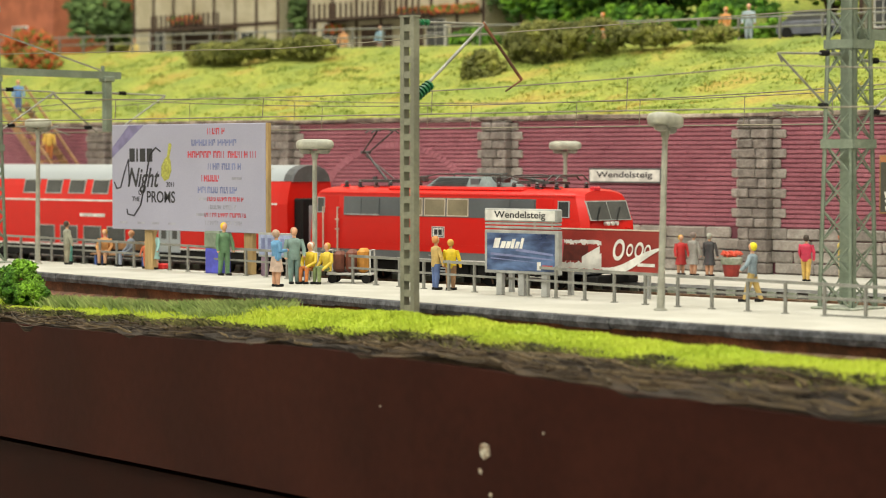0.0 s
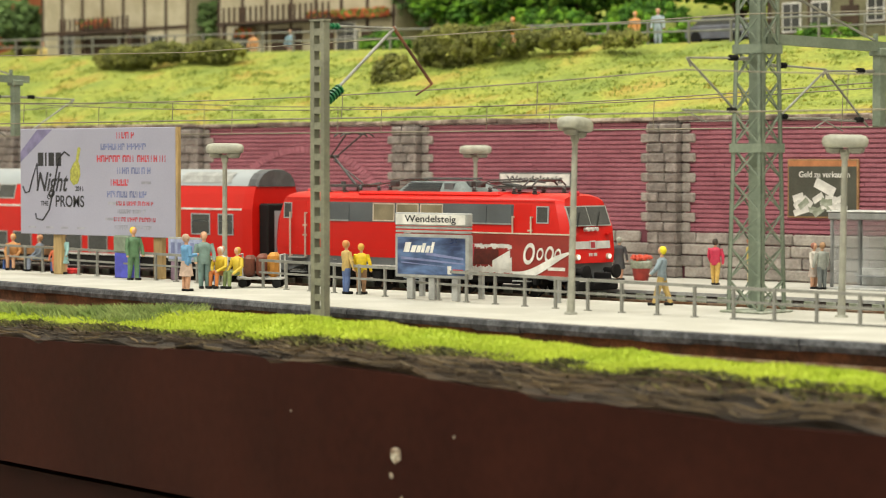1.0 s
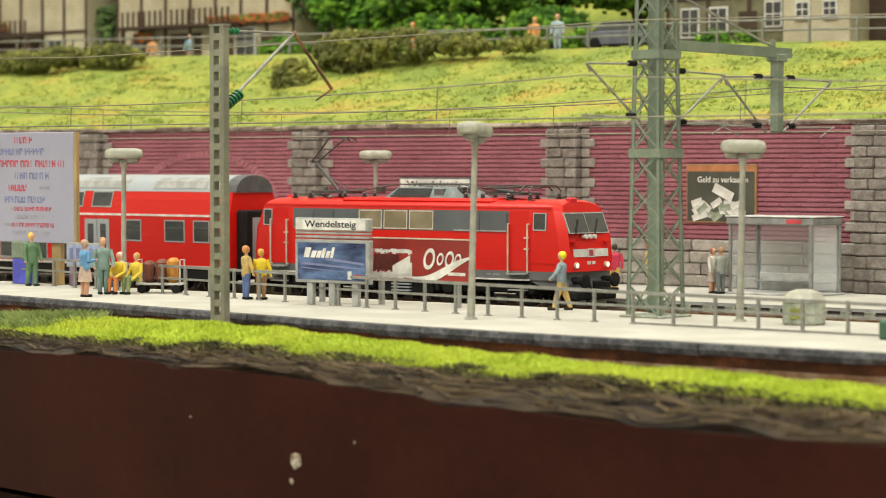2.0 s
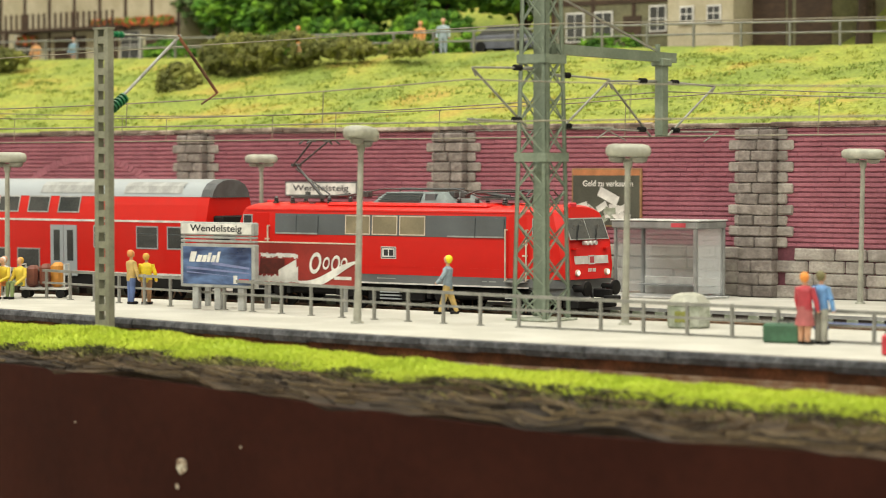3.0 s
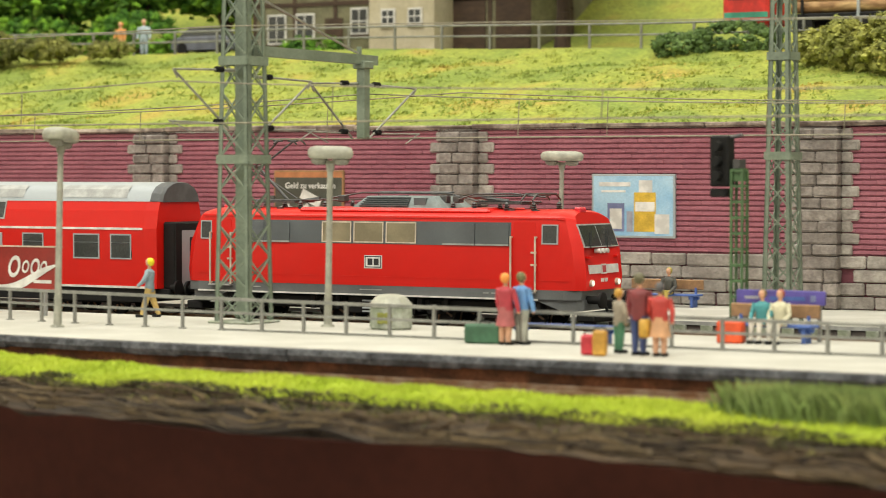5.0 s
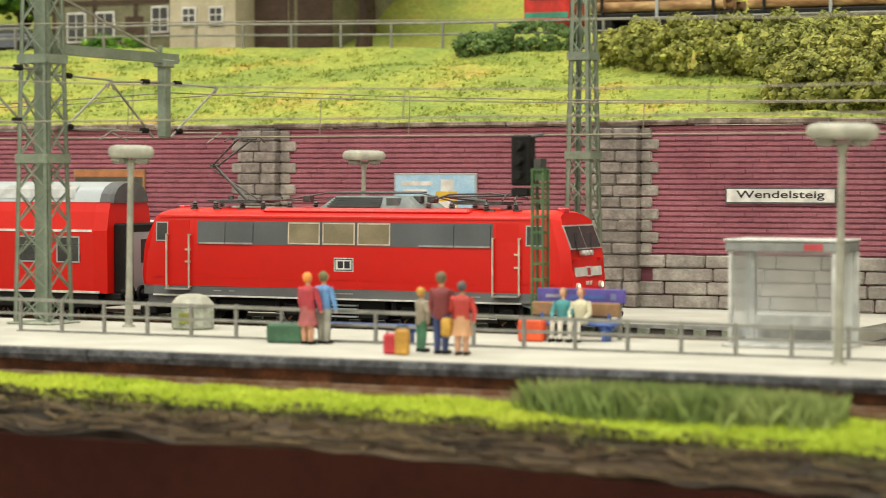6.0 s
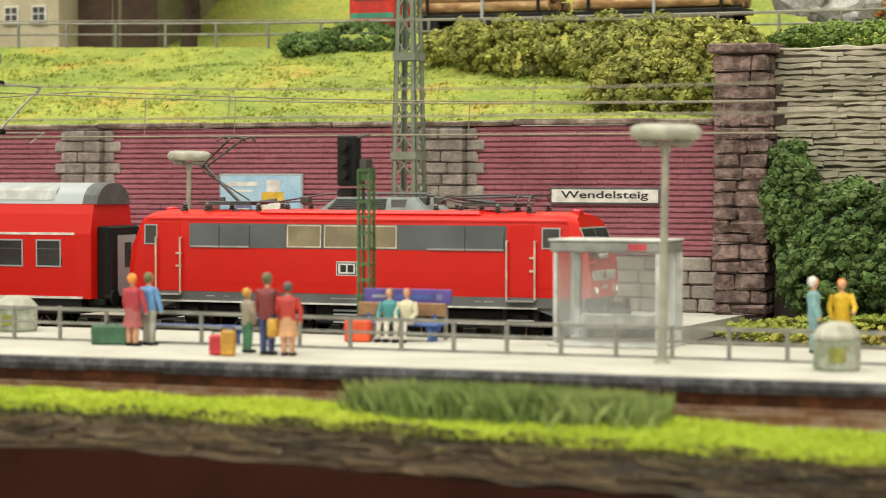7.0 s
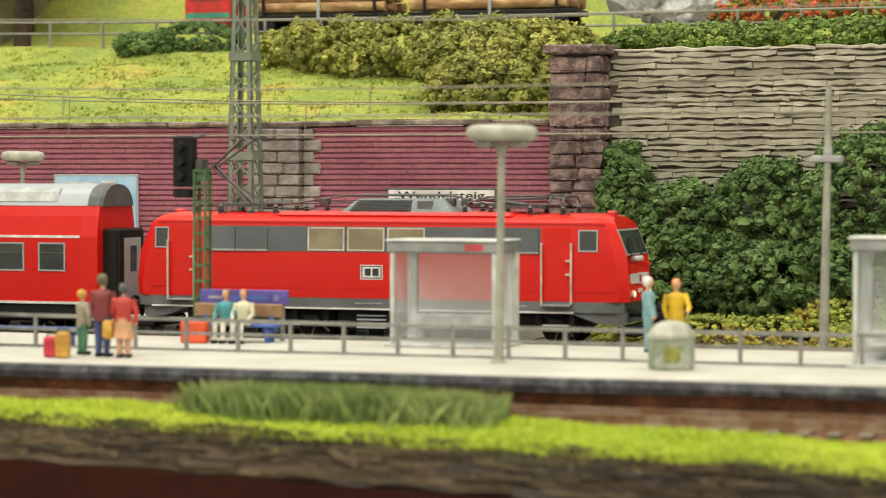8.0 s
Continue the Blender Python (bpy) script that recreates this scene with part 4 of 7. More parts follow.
        cpl.make("coupling", BLACK, lo)
        # cab front: panes, lamps, white band
        fx = lambda z: float(np.interp(z, [1.33, 1.75, 2.7, 3.46], [7.66, 7.7, 7.6, 7.3]))
        def face(y0, y1, z0, z1, proud, thick=0.03, s=None):
            s = s or Shape()
            v = []
            for y in (y0, y1):
                for z in (z0, z1):
                    v += [(sx * (fx(z) + proud), y, z), (sx * (fx(z) - thick), y, z)]
            return s.add(v, [(0, 2, 6, 4), (1, 5, 7, 3), (0, 4, 5, 1), (2, 3, 7, 6), (0, 1, 3, 2), (4, 6, 7, 5)])
        fw = face(-1.18, 1.18, 2.7, 3.45, 0.015).make("windscreen_frame", FRAME_GREY, lo, "pale rubber-edged windscreen surround")
        for a, b in ((-1.12, -0.02), (0.02, 1.12)):
            face(a, b, 2.74, 3.41, 0.022).make("pane", PANE_DARK, fw)
            wp = Shape().tube((sx * (fx(2.7) + 0.06), (a + b) / 2 - 0.3, 2.68), (sx * (fx(3.2) + 0.06), (a + b) / 2 + 0.1, 3.2), 0.018)
            wp.make("wiper", BLACK, fw)
        # side quarter of the windscreen
        face(-1.0, -0.2, 1.86, 2.14, 0.014).make("white_band", WHITE, lo, "white warning panel")
        face(0.2, 1.0, 1.86, 2.14, 0.014).make("white_band", WHITE, lo, "white warning panel")
        em = face(-0.17, 0.17, 1.84, 2.16, 0.016).make("emblem", WHITE, lo, "small white emblem plate")
        face(-0.12, 0.12, 1.89, 2.11, 0.02).make("emblem_bars", INK_RED, em)
        nb = Shape()
        for y in (-0.22, -0.1, 0.06, 0.16):
            face(y, y + 0.07, 1.58, 1.7, 0.012, 0.03, nb)
        nb.make("number_bars", SIGN_WHITE, lo)
        for y in (-0.9, 0.9):
            h = Shape().tube((sx * 7.6, y, 1.56), (sx * 7.76, y, 1.56), 0.115, n=16)
            hl = h.make("headlight", CHROME, lo, "round headlight", 40)
            Shape().tube((sx * 7.76, y, 1.56), (sx * 7.775, y, 1.56), 0.085, n=16).make("lens", HEADLIGHT if sx > 0 else TAIL, hl)
            Shape().box(*sorted((sx * 7.55, sx * 7.75)), y * 1.0 - 0.14, y * 1.0 + 0.14, 2.36, 2.42).make("grab_step", RED, lo)
        for y in (-0.26, 0.0, 0.26):
            Shape().tube((sx * 7.5, y, 2.58), (sx * 7.7, y, 2.58), 0.08, n=12).make("upper_lamp", SIGN_WHITE, lo, smooth=40)
        Shape().box(*sorted((sx * 6.75, sx * 7.0)), -0.3, 0.1, 3.8, 3.98, 0, 0.04).make("roof_beacon", TAIL, lo)
    # roof
    hatch = Shape().box(-3.2, 4.2, -1.28, 1.28, 3.72, 3.93, 0, 0.1).make("roof_hatch", RED, lo)
    rb = Shape()
    rb.loft([[(-1.25, -1.0, 3.92), (-0.75, -0.75, 4.32), (1.85, -0.75, 4.32), (2.3, -1.0, 3.92)], [(-1.25, 1.0, 3.92), (-0.75, 0.75, 4.32), (1.85, 0.75, 4.32), (2.3, 1.0, 3.92)]])
    rbo = rb.make("roof_housing", paint(0.2, 0.24, 0.24), lo, "pale grey louvred roof housing")
    for i in range(5):
        Shape().box(-0.75 + 0.1 * (4 - i) * -0.5, 0.95, -1.0 + 0.045 * i - 0.03, -0.93 + 0.045 * i, 3.98 + 0.065 * i, 4.02 + 0.065 * i).make("louvre", GREY_BAND, rbo)
    Shape().box(1.15, 1.6, -0.94, -0.8, 4.02, 4.26).make("louvre", GREY_BAND, rbo)
    for x in (-6.0, -5.2, -3.4, -2.4, 2.6, 3.4, 4.6, 5.6):
        for y in (-0.85, 0.85):
            iso = Shape().turned(x, y, [(0.07, 3.86), (0.11, 3.93), (0.06, 3.96), (0.11, 4.0), (0.06, 4.03), (0.09, 4.07), (0.03, 4.14)], 10)
            iso.make("roof_insulator", PANTO, lo, smooth=40)
    bus = Shape().path([(-5.8, -0.35, 4.14), (-3.0, -0.35, 4.16), (-1.3, -0.2, 4.42), (2.0, -0.2, 4.42), (3.2, -0.35, 4.16), (5.6, -0.35, 4.14)], 0.03)
    bus.path([(-3.4, 0.6, 4.14), (-1.2, 0.5, 4.2), (-1.0, 0.4, 4.44), (1.9, 0.4, 4.44)], 0.028)
    for x in (-2.0, 0.4, 2.0, 2.5):
        bus.box(x - 0.14, x + 0.14, -0.5, -0.2, 4.1, 4.34, 0, 0.03)
    for k in range(14):
        x = -6.0 + 0.9 * k
        bus.box(x - 0.1, x + 0.1, -0.95, -0.8, 3.84, 3.9)
    bus.make("roof_busbar", PANTO, lo)
    # rear pantograph, raised
    p = Shape()
    kx, kz = -5.75, 5.3
    p.box(-5.4, -3.8, -0.6, 0.6, 4.06, 4.13).tube((-4.5, 0, 4.15), (kx, 0, kz), 0.06, 0.045)
    p.tube((-4.2, 0.12, 4.2), (kx - 0.12, 0.1, kz - 0.14), 0.028)
    for y in (-0.35, 0.35):
        p.tube((kx, y * 0.5, kz), (-4.6, y * 1.3, 6.18), 0.035)
    p.tube((kx, -0.25, kz), (kx, 0.25, kz), 0.06)
    for x in (-4.78, -4.42):
        p.path([(x, -0.95, 6.1), (x, -0.65, 6.26), (x, 0.65, 6.26), (x, 0.95, 6.1)], 0.035)
    p.tube((-4.8, -0.45, 6.2), (-4.4, -0.45, 6.2), 0.03).tube((-4.8, 0.45, 6.2), (-4.4, 0.45, 6.2), 0.03)
    p.tube((-5.0, -0.2, 4.1), (-5.0, -0.2, 4.3), 0.1).tube((-4.1, 0.2, 4.1), (-3.3, 0.2, 4.2), 0.07)
    p.make("pantograph", PANTO, lo, "raised single-arm pantograph", 40)
    # front pantograph, folded
    p = Shape()
    p.box(3.3, 5.0, -0.6, 0.6, 4.06, 4.13).tube((4.2, 0, 4.16), (2.9, 0, 4.3), 0.06)
    for y in (-0.3, 0.3):
        p.tube((2.9, y, 4.3), (5.5, y * 1.6, 4.36), 0.035)
    for x in (5.2, 5.6):
        p.path([(x, -0.95, 4.2), (x, -0.65, 4.4), (x, 0.65, 4.4), (x, 0.95, 4.2)], 0.035)
    p.path([(2.6, -0.55, 4.2), (3.2, -0.55, 4.38), (4.6, -0.55, 4.42), (5.9, -0.6, 4.3)], 0.03)
    p.make("pantograph", PANTO, lo, "folded pantograph lying on the roof", 40)
    wheels = []
    for bx in (-3.8, 3.8):
        b = Shape().box(bx - 2.4, bx + 2.4, -1.18, 1.18, 0.5, 0.95, 0, 0.08)
        for k in (-1.7, 1.7):
            b.box(bx + k - 0.25, bx + k + 0.25, -1.3, 1.3, 0.42, 0.85, 0, 0.05)
            b.tube((bx + k + 0.5, -1.25, 0.5), (bx + k + 0.5, -1.25, 0.95), 0.11).tube((bx + k - 0.5, -1.25, 0.5), (bx + k - 0.5, -1.25, 0.95), 0.11)
        b.make("bogie_frame", BLACK, lo, "black bogie side frame", 40)
        wheels += [wheelset(lo, bx - 1.7), wheelset(lo, bx + 1.7)]
    tank = Shape().box(-1.3, 1.3, -1.2, 1.2, 0.35, 1.02, 0, 0.06)
    tank.make("equipment_box", BLACK, lo)
    for i in range(4):
        Shape().box(-0.6, 0.3, -1.36, -1.2, 0.42 + 0.12 * i, 0.47 + 0.12 * i).make("cooling_rib", SILVER, lo)
    # the model is a little longer than its drawing
    for ob in lo.children_recursive:
        if ob in wheels:
            ob.location.x *= 1.02
        else:
            for v in ob.data.vertices:
                v.co.x *= 1.02
    return lo, wheels


def build_coach():
    """A double-deck coach, its near end towards +x at x = 0, rail top at z = 0."""
    co = root("double_deck_coach", at(0, 0, 0), "red double-deck coach with silver roof and white line", "railway coach")
    L = 26.6
    side = [(1.38, 0.98), (1.4, 3.1), (1.27, 3.75), (1.17, 4.08)]
    roof = [(1.19, 4.07), (1.08, 4.35), (0.85, 4.58), (0.5, 4.72), (0.15, 4.76)]
    ring = lambda x, rows, k=1.0: [(x, -w * k, z) for w, z in rows] + [(x, w * k, z) for w, z in reversed(rows)]
    Shape().loft([ring(-L, side), ring(-0.55, side), ring(-0.02, side, 0.96)]).make("body", RED, co)
    Shape().loft([ring(-L, roof), ring(-0.55, roof), ring(-0.05, roof, 0.95)]).make("roof", SILVER, co, "silver-grey rounded roof", 40)
    for x in (-9.5, -4.7):
        pn = Shape()
        pn.loft([[(x, -1.16, 4.2), (x, -1.0, 4.5), (x, -0.8, 4.64)], [(x + 3.2, -1.16, 4.2), (x + 3.2, -1.0, 4.5), (x + 3.2, -0.8, 4.64)]], caps=False)
        pn.make("roof_panel", FRAME_GREY, co)
    Shape().loft([ring(-0.42, [(w * 1.004, z + 0.012) for w, z in roof]), ring(-0.05, [(w * 0.97, z + 0.006) for w, z in roof]), ring(0.06, [(w * 0.9, z - 0.02) for w, z in roof])]).make("roof_end", ROOF_DARK, co, "dark grey roof end cap")
    ys = lambda z: -float(np.interp(z, [0.98, 3.1, 3.75, 4.08], [1.38, 1.4, 1.27, 1.17]))
    st = Shape()
    slab(st, -L + 0.3, -0.6, 3.06, 3.14, ys, 0.0, 0.02)
    st.make("white_line", SIGN_WHITE, co)
    st = Shape()
    slab(st, -L + 0.3, -0.3, 0.98, 1.06, ys, 0.0, 0.03)
    st.make("white_line", SIGN_WHITE, co)
    Shape().box(-L + 0.2, -0.4, -1.32, 1.32, 0.5, 0.97).make("skirt", BLACK, co)
    x = -8.25
    while x > -20.5:
        window(co, x, x + 1.15, 3.45, 4.02, ys, FRAME_GREY, PANE_DARK, 0.05)
        x -= 1.79
    x = -10.6
    while x > -19:
        window(co, x, x + 1.25, 1.15, 1.88, ys, FRAME_GREY, PANE_DARK, 0.05)
        x -= 1.79
    for a, b in ((-3.7, -2.6), (-2.0, -1.15), (-6.1, -5.2)):
        w = window(co, a, b, 2.06, 2.86, ys, SILVER, PANE_DARK, 0.05)
        t = Shape()
        slab(t, a, b, 2.58, 2.62, ys, 0.0, 0.02)
        t.make("sash_bar", SILVER, w)
        for k in range(3):
            q = a + 0.25 + 0.26 * k
            h = Shape()
            slab(h, q, q + 0.15, 2.06, 2.3, ys, 0.0, 0.016)
            h.make("seat_back", BLACK, w)
    door = root("door", at(0, 0, 0), "", "")
    door.parent = co
    for x0 in (-8.65, -7.87):
        d = Shape()
        slab(d, x0, x0 + 0.75, 0.85, 2.9, ys, 0.0, 0.03)
        leaf = d.make("door_leaf", SILVER, door, "pale grey door leaf with a rounded pane")
        p = Shape()
        slab(p, x0 + 0.2, x0 + 0.55, 1.45, 2.7, ys, 0.03, 0.04)
        p.make("door_pane", PANE_DARK, door)
    # near end with gangway
    g = Shape().box(-0.05, 0.5, -0.95, 0.95, 0.95, 3.35, 0, 0.06)
    gang = g.make("gangway", BLACK, co, "black gangway frame")
    Shape().box(0.5, 0.53, -0.62, 0.62, 1.05, 3.05).make("gangway_door", SILVER, gang, "pale grey end door")
    Shape().box(0.53, 0.545, -0.12, 0.3, 2.0, 2.8).make("gangway_pane", PANE_DARK, gang)
    Shape().box(0.5, 0.56, -0.95, -0.62, 0.95, 3.3).make("gangway_post", BLACK, gang)
    Shape().box(-0.3, 0.35, -1.1, 1.1, 0.75, 0.98, 0, 0.04).make("end_beam", BLACK, co)
    for y in (-0.88, 0.88):
        Shape().tube((0.3, y, 1.02), (0.55, y, 1.02), 0.13, n=10).tube((0.55, y, 1.02), (0.63, y, 1.02), 0.26, n=14).make("buffer", BLACK, co, smooth=40)
    Shape().box(0.3, 1.1, -0.1, 0.1, 0.7, 0.95).make("coupling", BLACK, co)
    num = Shape()
    slab(num, -14.5, -12.6, 2.35, 2.5, ys, 0.0, 0.015)
    num.make("lettering_bar", SIGN_WHITE, co)
    wheels = []
    for bx in (-3.4, -L + 3.4):
        Shape().box(bx - 2.1, bx + 2.1, -1.15, 1.15, 0.42, 0.8, 0, 0.08).make("bogie_frame", BLACK, co)
        wheels += [wheelset(co, bx - 1.25, 0.46), wheelset(co, bx + 1.25, 0.46)]
    return co, wheels


loco, loco_wheels = build_loco()
coach, coach_wheels = build_coach()

# where the middle of the locomotive stands along its track, second by second
RUN = [(0.0, -70.78), (0.5, -69.30), (1.0, -67.35), (1.5, -65.20), (3.0, -57.74), (3.5, -55.08), (4.0, -51.82), (5.5, -42.45), (6.0, -39.15), (6.5, -36.13), (7.0, -32.88), (7.5, -29.87), (8.0, -26.66)]


# ---- railing of the near platform ----
def railing():
    r = root("platform_railing", at(0, 0, 0), "grey two-bar railing along the island platform", "railing")
    line = lambda x: front(x) + 4.4
    xs = []
    x = -93.0
    while x < -4:
        if not (-56.2 < x < -55.2):
            xs.append(x)
        x += 1.39
    top = lambda x: float(np.interp(x, [-75, -45, -20], [1.02, 0.93, 0.76]))
    me = {}
    for x in xs:
        h = round(top(x), 1)
        if h not in me:
            ob = Shape().box(-0.045, 0.045, -0.045, 0.045, 0.0, h, 0, 0.012).box(-0.09, 0.09, -0.07, 0.07, 0.0, 0.03).make("post", RAILING, r)
            me[h] = ob.data
        else:
            ob = new("post", me[h])
            ob.parent = r
        ob.location = (x * S, line(x) * S, 0)
    for a, b in zip(xs[:-1], xs[1:]):
        for k, t in ((1.0, 0.09), (0.58, 0.07)):
            Shape().bar((a - 0.01, line(a), top(a) * k - 0.03), (b + 0.01, line(b), top(b) * k - 0.03), 0.07, t).make("rail", RAILING, r)
        if a > -42:
            Shape().bar((a, line(a), 0.035), (b, line(b), 0.035), 0.06, 0.05).make("foot_rail", RAILING, r)


railing()


# ---- lamps ----
def platform_lamp(x, y, z, h, lean, label, yaw=0, big=1.0):
    la = root("platform_lamp", at(x, y, z, 0, lean, yaw), label, "lamp", "platform lamps")
    p = Shape().tube((0, 0, 0), (0, 0, 0.9), 0.12, 0.11, 10).tube((0, 0, 0.9), (0, 0, h - 0.62), 0.1, 0.085, 10).tube((0, 0, 0), (0, 0, 0.06), 0.2, 0.18, 10)
    p.make("post", LAMP_POST, la, smooth=40)
    Shape().tube((0, 0, h - 0.72), (0, 0, h - 0.5), 0.1, 0.15, 10).make("neck", LAMP_POST, la, smooth=40)
    s, n = Shape(), 20
    prof = [(0.58, h - 0.37), (0.67, h - 0.33), (0.70, h - 0.22), (0.69, h - 0.12), (0.62, h - 0.04), (0.45, h)]
    s.turned(0, 0, prof, n, 0, 1.24 * big, 0.62 * big)
    s.make("hood", LAMP_HEAD, la, "cream flattened lamp hood", 50)
    for sx in (-0.42, 0.42):
        b = Shape().turned(sx * big, 0, [(0.1, h - 0.54), (0.2, h - 0.5), (0.24, h - 0.39), (0.18, h - 0.36)], 14, 0, 1.1, 0.9)
        b.make("bowl", LAMP_UNDER, la, "smoky lamp bowl", 50)
    Shape().box(-0.5 * big, 0.5 * big, -0.06, 0.06, h - 0.5, h - 0.41).make("cross_arm", LAMP_POST, la)
    return la


LAMP = "cream double-hood platform lamp on a slim olive-grey post"
platform_lamp(-46.4, 55.15, 0, 5.65, 4.6, "cream platform lamp, its slim post leaning slightly", 114, 1.1)
platform_lamp(-39.95, 59.3, 0, 5.14, 1.0, LAMP, 10, 0.8)
platform_lamp(-17.75, 55.05, 0, 5.5, 0.8, LAMP)
platform_lamp(-84.6, 61.0, 0, 5.95, 0.6, LAMP, 30, 0.68)
platform_lamp(-67.1, 60.5, 0, 5.03, 0.2, "cream platform lamp beside the luggage trolley", 20, 0.86)
platform_lamp(-44.2, 80.8, FAR_Z, 5.62, 1.0, "cream lamp on the far platform before brick")
platform_lamp(-72.4, 79.7, FAR_Z, 5.52, 0.0, "cream lamp on the far platform before brick")


# ---- masts, wires ----
def lattice(x, y, z0, z1, a0, a1, label, w=0.17, rows=11, yaw=0):
    m = root("lattice_mast", at(x, y, 0, 0, 0, yaw), label, "mast", "lattice masts")
    half = lambda z: a0 + (a1 - a0) * (z - z0) / (z1 - z0)
    cs = ((-1, -1), (1, -1), (1, 1), (-1, 1))
    for i, (sx, sy) in enumerate(cs):
        leg = Shape()
        for d in ((w, 0.04), (0.04, w)):
            rings = []
            for z in (z0, z1):
                h = half(z)
                cx, cy = sx * h, sy * h
                rings.append([(cx, cy, z), (cx - sx * d[0], cy, z), (cx - sx * d[0], cy - sy * d[1], z), (cx, cy - sy * d[1], z)])
            leg.loft(rings)
        leg.make("leg", MAST_GREEN, m)
    dz = (z1 - z0) / rows
    for k in range(rows):
        za, zb = z0 + k * dz, z0 + (k + 1) * dz
        for i in range(4):
            (ax, ay), (bx, by) = cs[i], cs[(i + 1) % 4]
            ha, hb = half(za) - 0.03, half(zb) - 0.03
            br = Shape().bar((ax * ha, ay * ha, za), (bx * hb, by * hb, zb), 0.025, 0.048).bar((bx * ha, by * ha, za), (ax * hb, ay * hb, zb), 0.025, 0.048)
            br.make("cross_brace", MAST_GREEN, m)
    for z in (z0 + (z1 - z0) * 0.45, z0 + (z1 - z0) * 0.72, z1 - 0.1):
        h = half(z) + 0.03
        c = Shape()
        for i in range(4):
            (ax, ay), (bx, by) = cs[i], cs[(i + 1) % 4]
            c.bar((ax * h, ay * h, z), (bx * h, by * h, z), 0.05, 0.26)
        c.make("collar", MAST_GREEN, m)
    if a0 > 0.55:
        Shape().box(-a0 * 0.3, a0 * 0.3, -a0 * 0.25, a0 * 0.25, z0 + 0.3, z1).make("inner_column", MAST_GREEN, m)
        Shape().box(-a0 - 0.15, a0 + 0.15, -a0 - 0.15, a0 + 0.15, z0, z0 + 0.07, 0, 0.03).make("base_plate", CONCRETE, m)
    return m


def cantilever(m, y0, side, z, reach=3.0):
    """A swinging bracket with insulators, from (0, y0) outwards along local y."""
    y1, y2 = y0 + side * 0.5, y0 + side * reach
    c = Shape().tube((0, y0, z), (0, y1, z - 0.02), 0.05).tube((0, y1, z), (0, y2, z - 0.06), 0.03)
    c.tube((0, y0 + side * 0.3, z - 1.7), (0, y2, z - 0.06), 0.035).tube((0, y2, z - 0.06), (0, y2 - side * 0.2, z - 0.3), 0.03)
    c.tube((0, y0 + side * 0.5, z - 1.55), (0, y2 + side * 0.2, z - 1.52), 0.028).tube((0, y2 + side * 0.2, z - 1.5), (0.1, y2 - side * 0.8, z - 1.85), 0.022)
    c.make("cantilever", ARM, m, "grey bracket tubes", 40)
    for yy, zz in ((y0 + side * 0.55, z), (y0 + side * 0.6, z - 1.5)):
        Shape().ribbed((0, yy, zz), (0, yy + side * 0.36, zz), 0.09, 4).make("insulator", BLACK, m, "dark ribbed insulator", 40)


def gantry(x, y):
    m = lattice(x, y, 0.0, 10.6, 0.62, 0.42, "grey-green lattice tower carrying overhead line brackets", 0.13)
    g = Shape().bar((0.1, 0.2, 7.95), (0.1, 6.9, 7.9), 0.24, 0.3)
    g.make("gantry_arm", MAST_GREEN, m)
    Shape().box(-0.05, 0.25, 6.05, 6.4, 5.45, 7.8, 0, 0.03).box(-0.12, 0.32, 5.95, 6.5, 7.62, 7.86, 0, 0.03).tube((0.1, 6.0, 8.05), (0.1, 6.0, 8.3), 0.08).make("hanger_post", MAST_GREEN, m)
    Shape().bar((0.1, 0.3, 9.6), (0.1, 6.1, 8.05), 0.06, 0.06).make("stay", ARM, m)
    cantilever(m, -0.45, -1, 7.35, 2.9)
    cantilever(m, 0.5, 1, 7.2, 3.0)
    cantilever(m, 6.4, 1, 7.15, 3.1)
    cantilever(m, 6.05, -1, 7.15, 2.6)
    return m


gantry(-43.1, 59.6)
gantry(-87.1, 60.2)
lattice(-33.0, 75.4, FAR_Z, 11.5, 0.52, 0.3, "grey-green lattice mast on the far platform", 0.15, 13)


def plate_mast():
    """A mast of two flanges with batten plates, and a bracket with green insulators."""
    x, y = -53.2, 51.75
    m = root("batten_mast", at(x, y, -0.9), "olive-grey overhead line mast with open batten plates", "mast")
    top = 9.4
    for sx in (-0.21, 0.21):
        Shape().box(sx - 0.085, sx + 0.085, -0.12, 0.12, 0, top, 0, 0.01).make("flange", MAST_GREY, m)
    me = None
    z = 0.35
    while z < top - 0.1:
        if me is None:
            ob = Shape().box(-0.13, 0.13, -0.11, 0.11, -0.1, 0.1).make("batten", MAST_GREY, m)
            me = ob.data
        else:
            ob = new("batten", me)
            ob.parent = m
        ob.location = (0, 0, z * S)
        z += 0.46
    Shape().box(-0.32, 0.32, -0.14, 0.14, top, top + 0.06).make("cap", MAST_GREY, m)
    Shape().tube((0, 0.05, 9.28), (0, 3.1, 9.32), 0.035).tube((0, 0.6, 7.35), (0, 3.2, 9.36), 0.05).make("bracket", ARM, m, "pale bracket tubes", 40)
    Shape().tube((0, 3.1, 9.36), (0.3, 4.5, 7.65), 0.05).tube((0.3, 4.5, 7.65), (0.2, 3.9, 7.3), 0.03).make("stay", RUST, m, "rust-brown stay rod", 40)
    for yy, zz in ((0.3, 7.1), (0.25, 9.28)):
        up = 0.35 if zz < 8 else 0.0
        Shape().ribbed((0, yy, zz), (0, yy + 0.55, zz + up), 0.17 if up else 0.1, 5 if up else 3).make("insulator", INSULATOR, m, "green ribbed insulator", 40)


plate_mast()


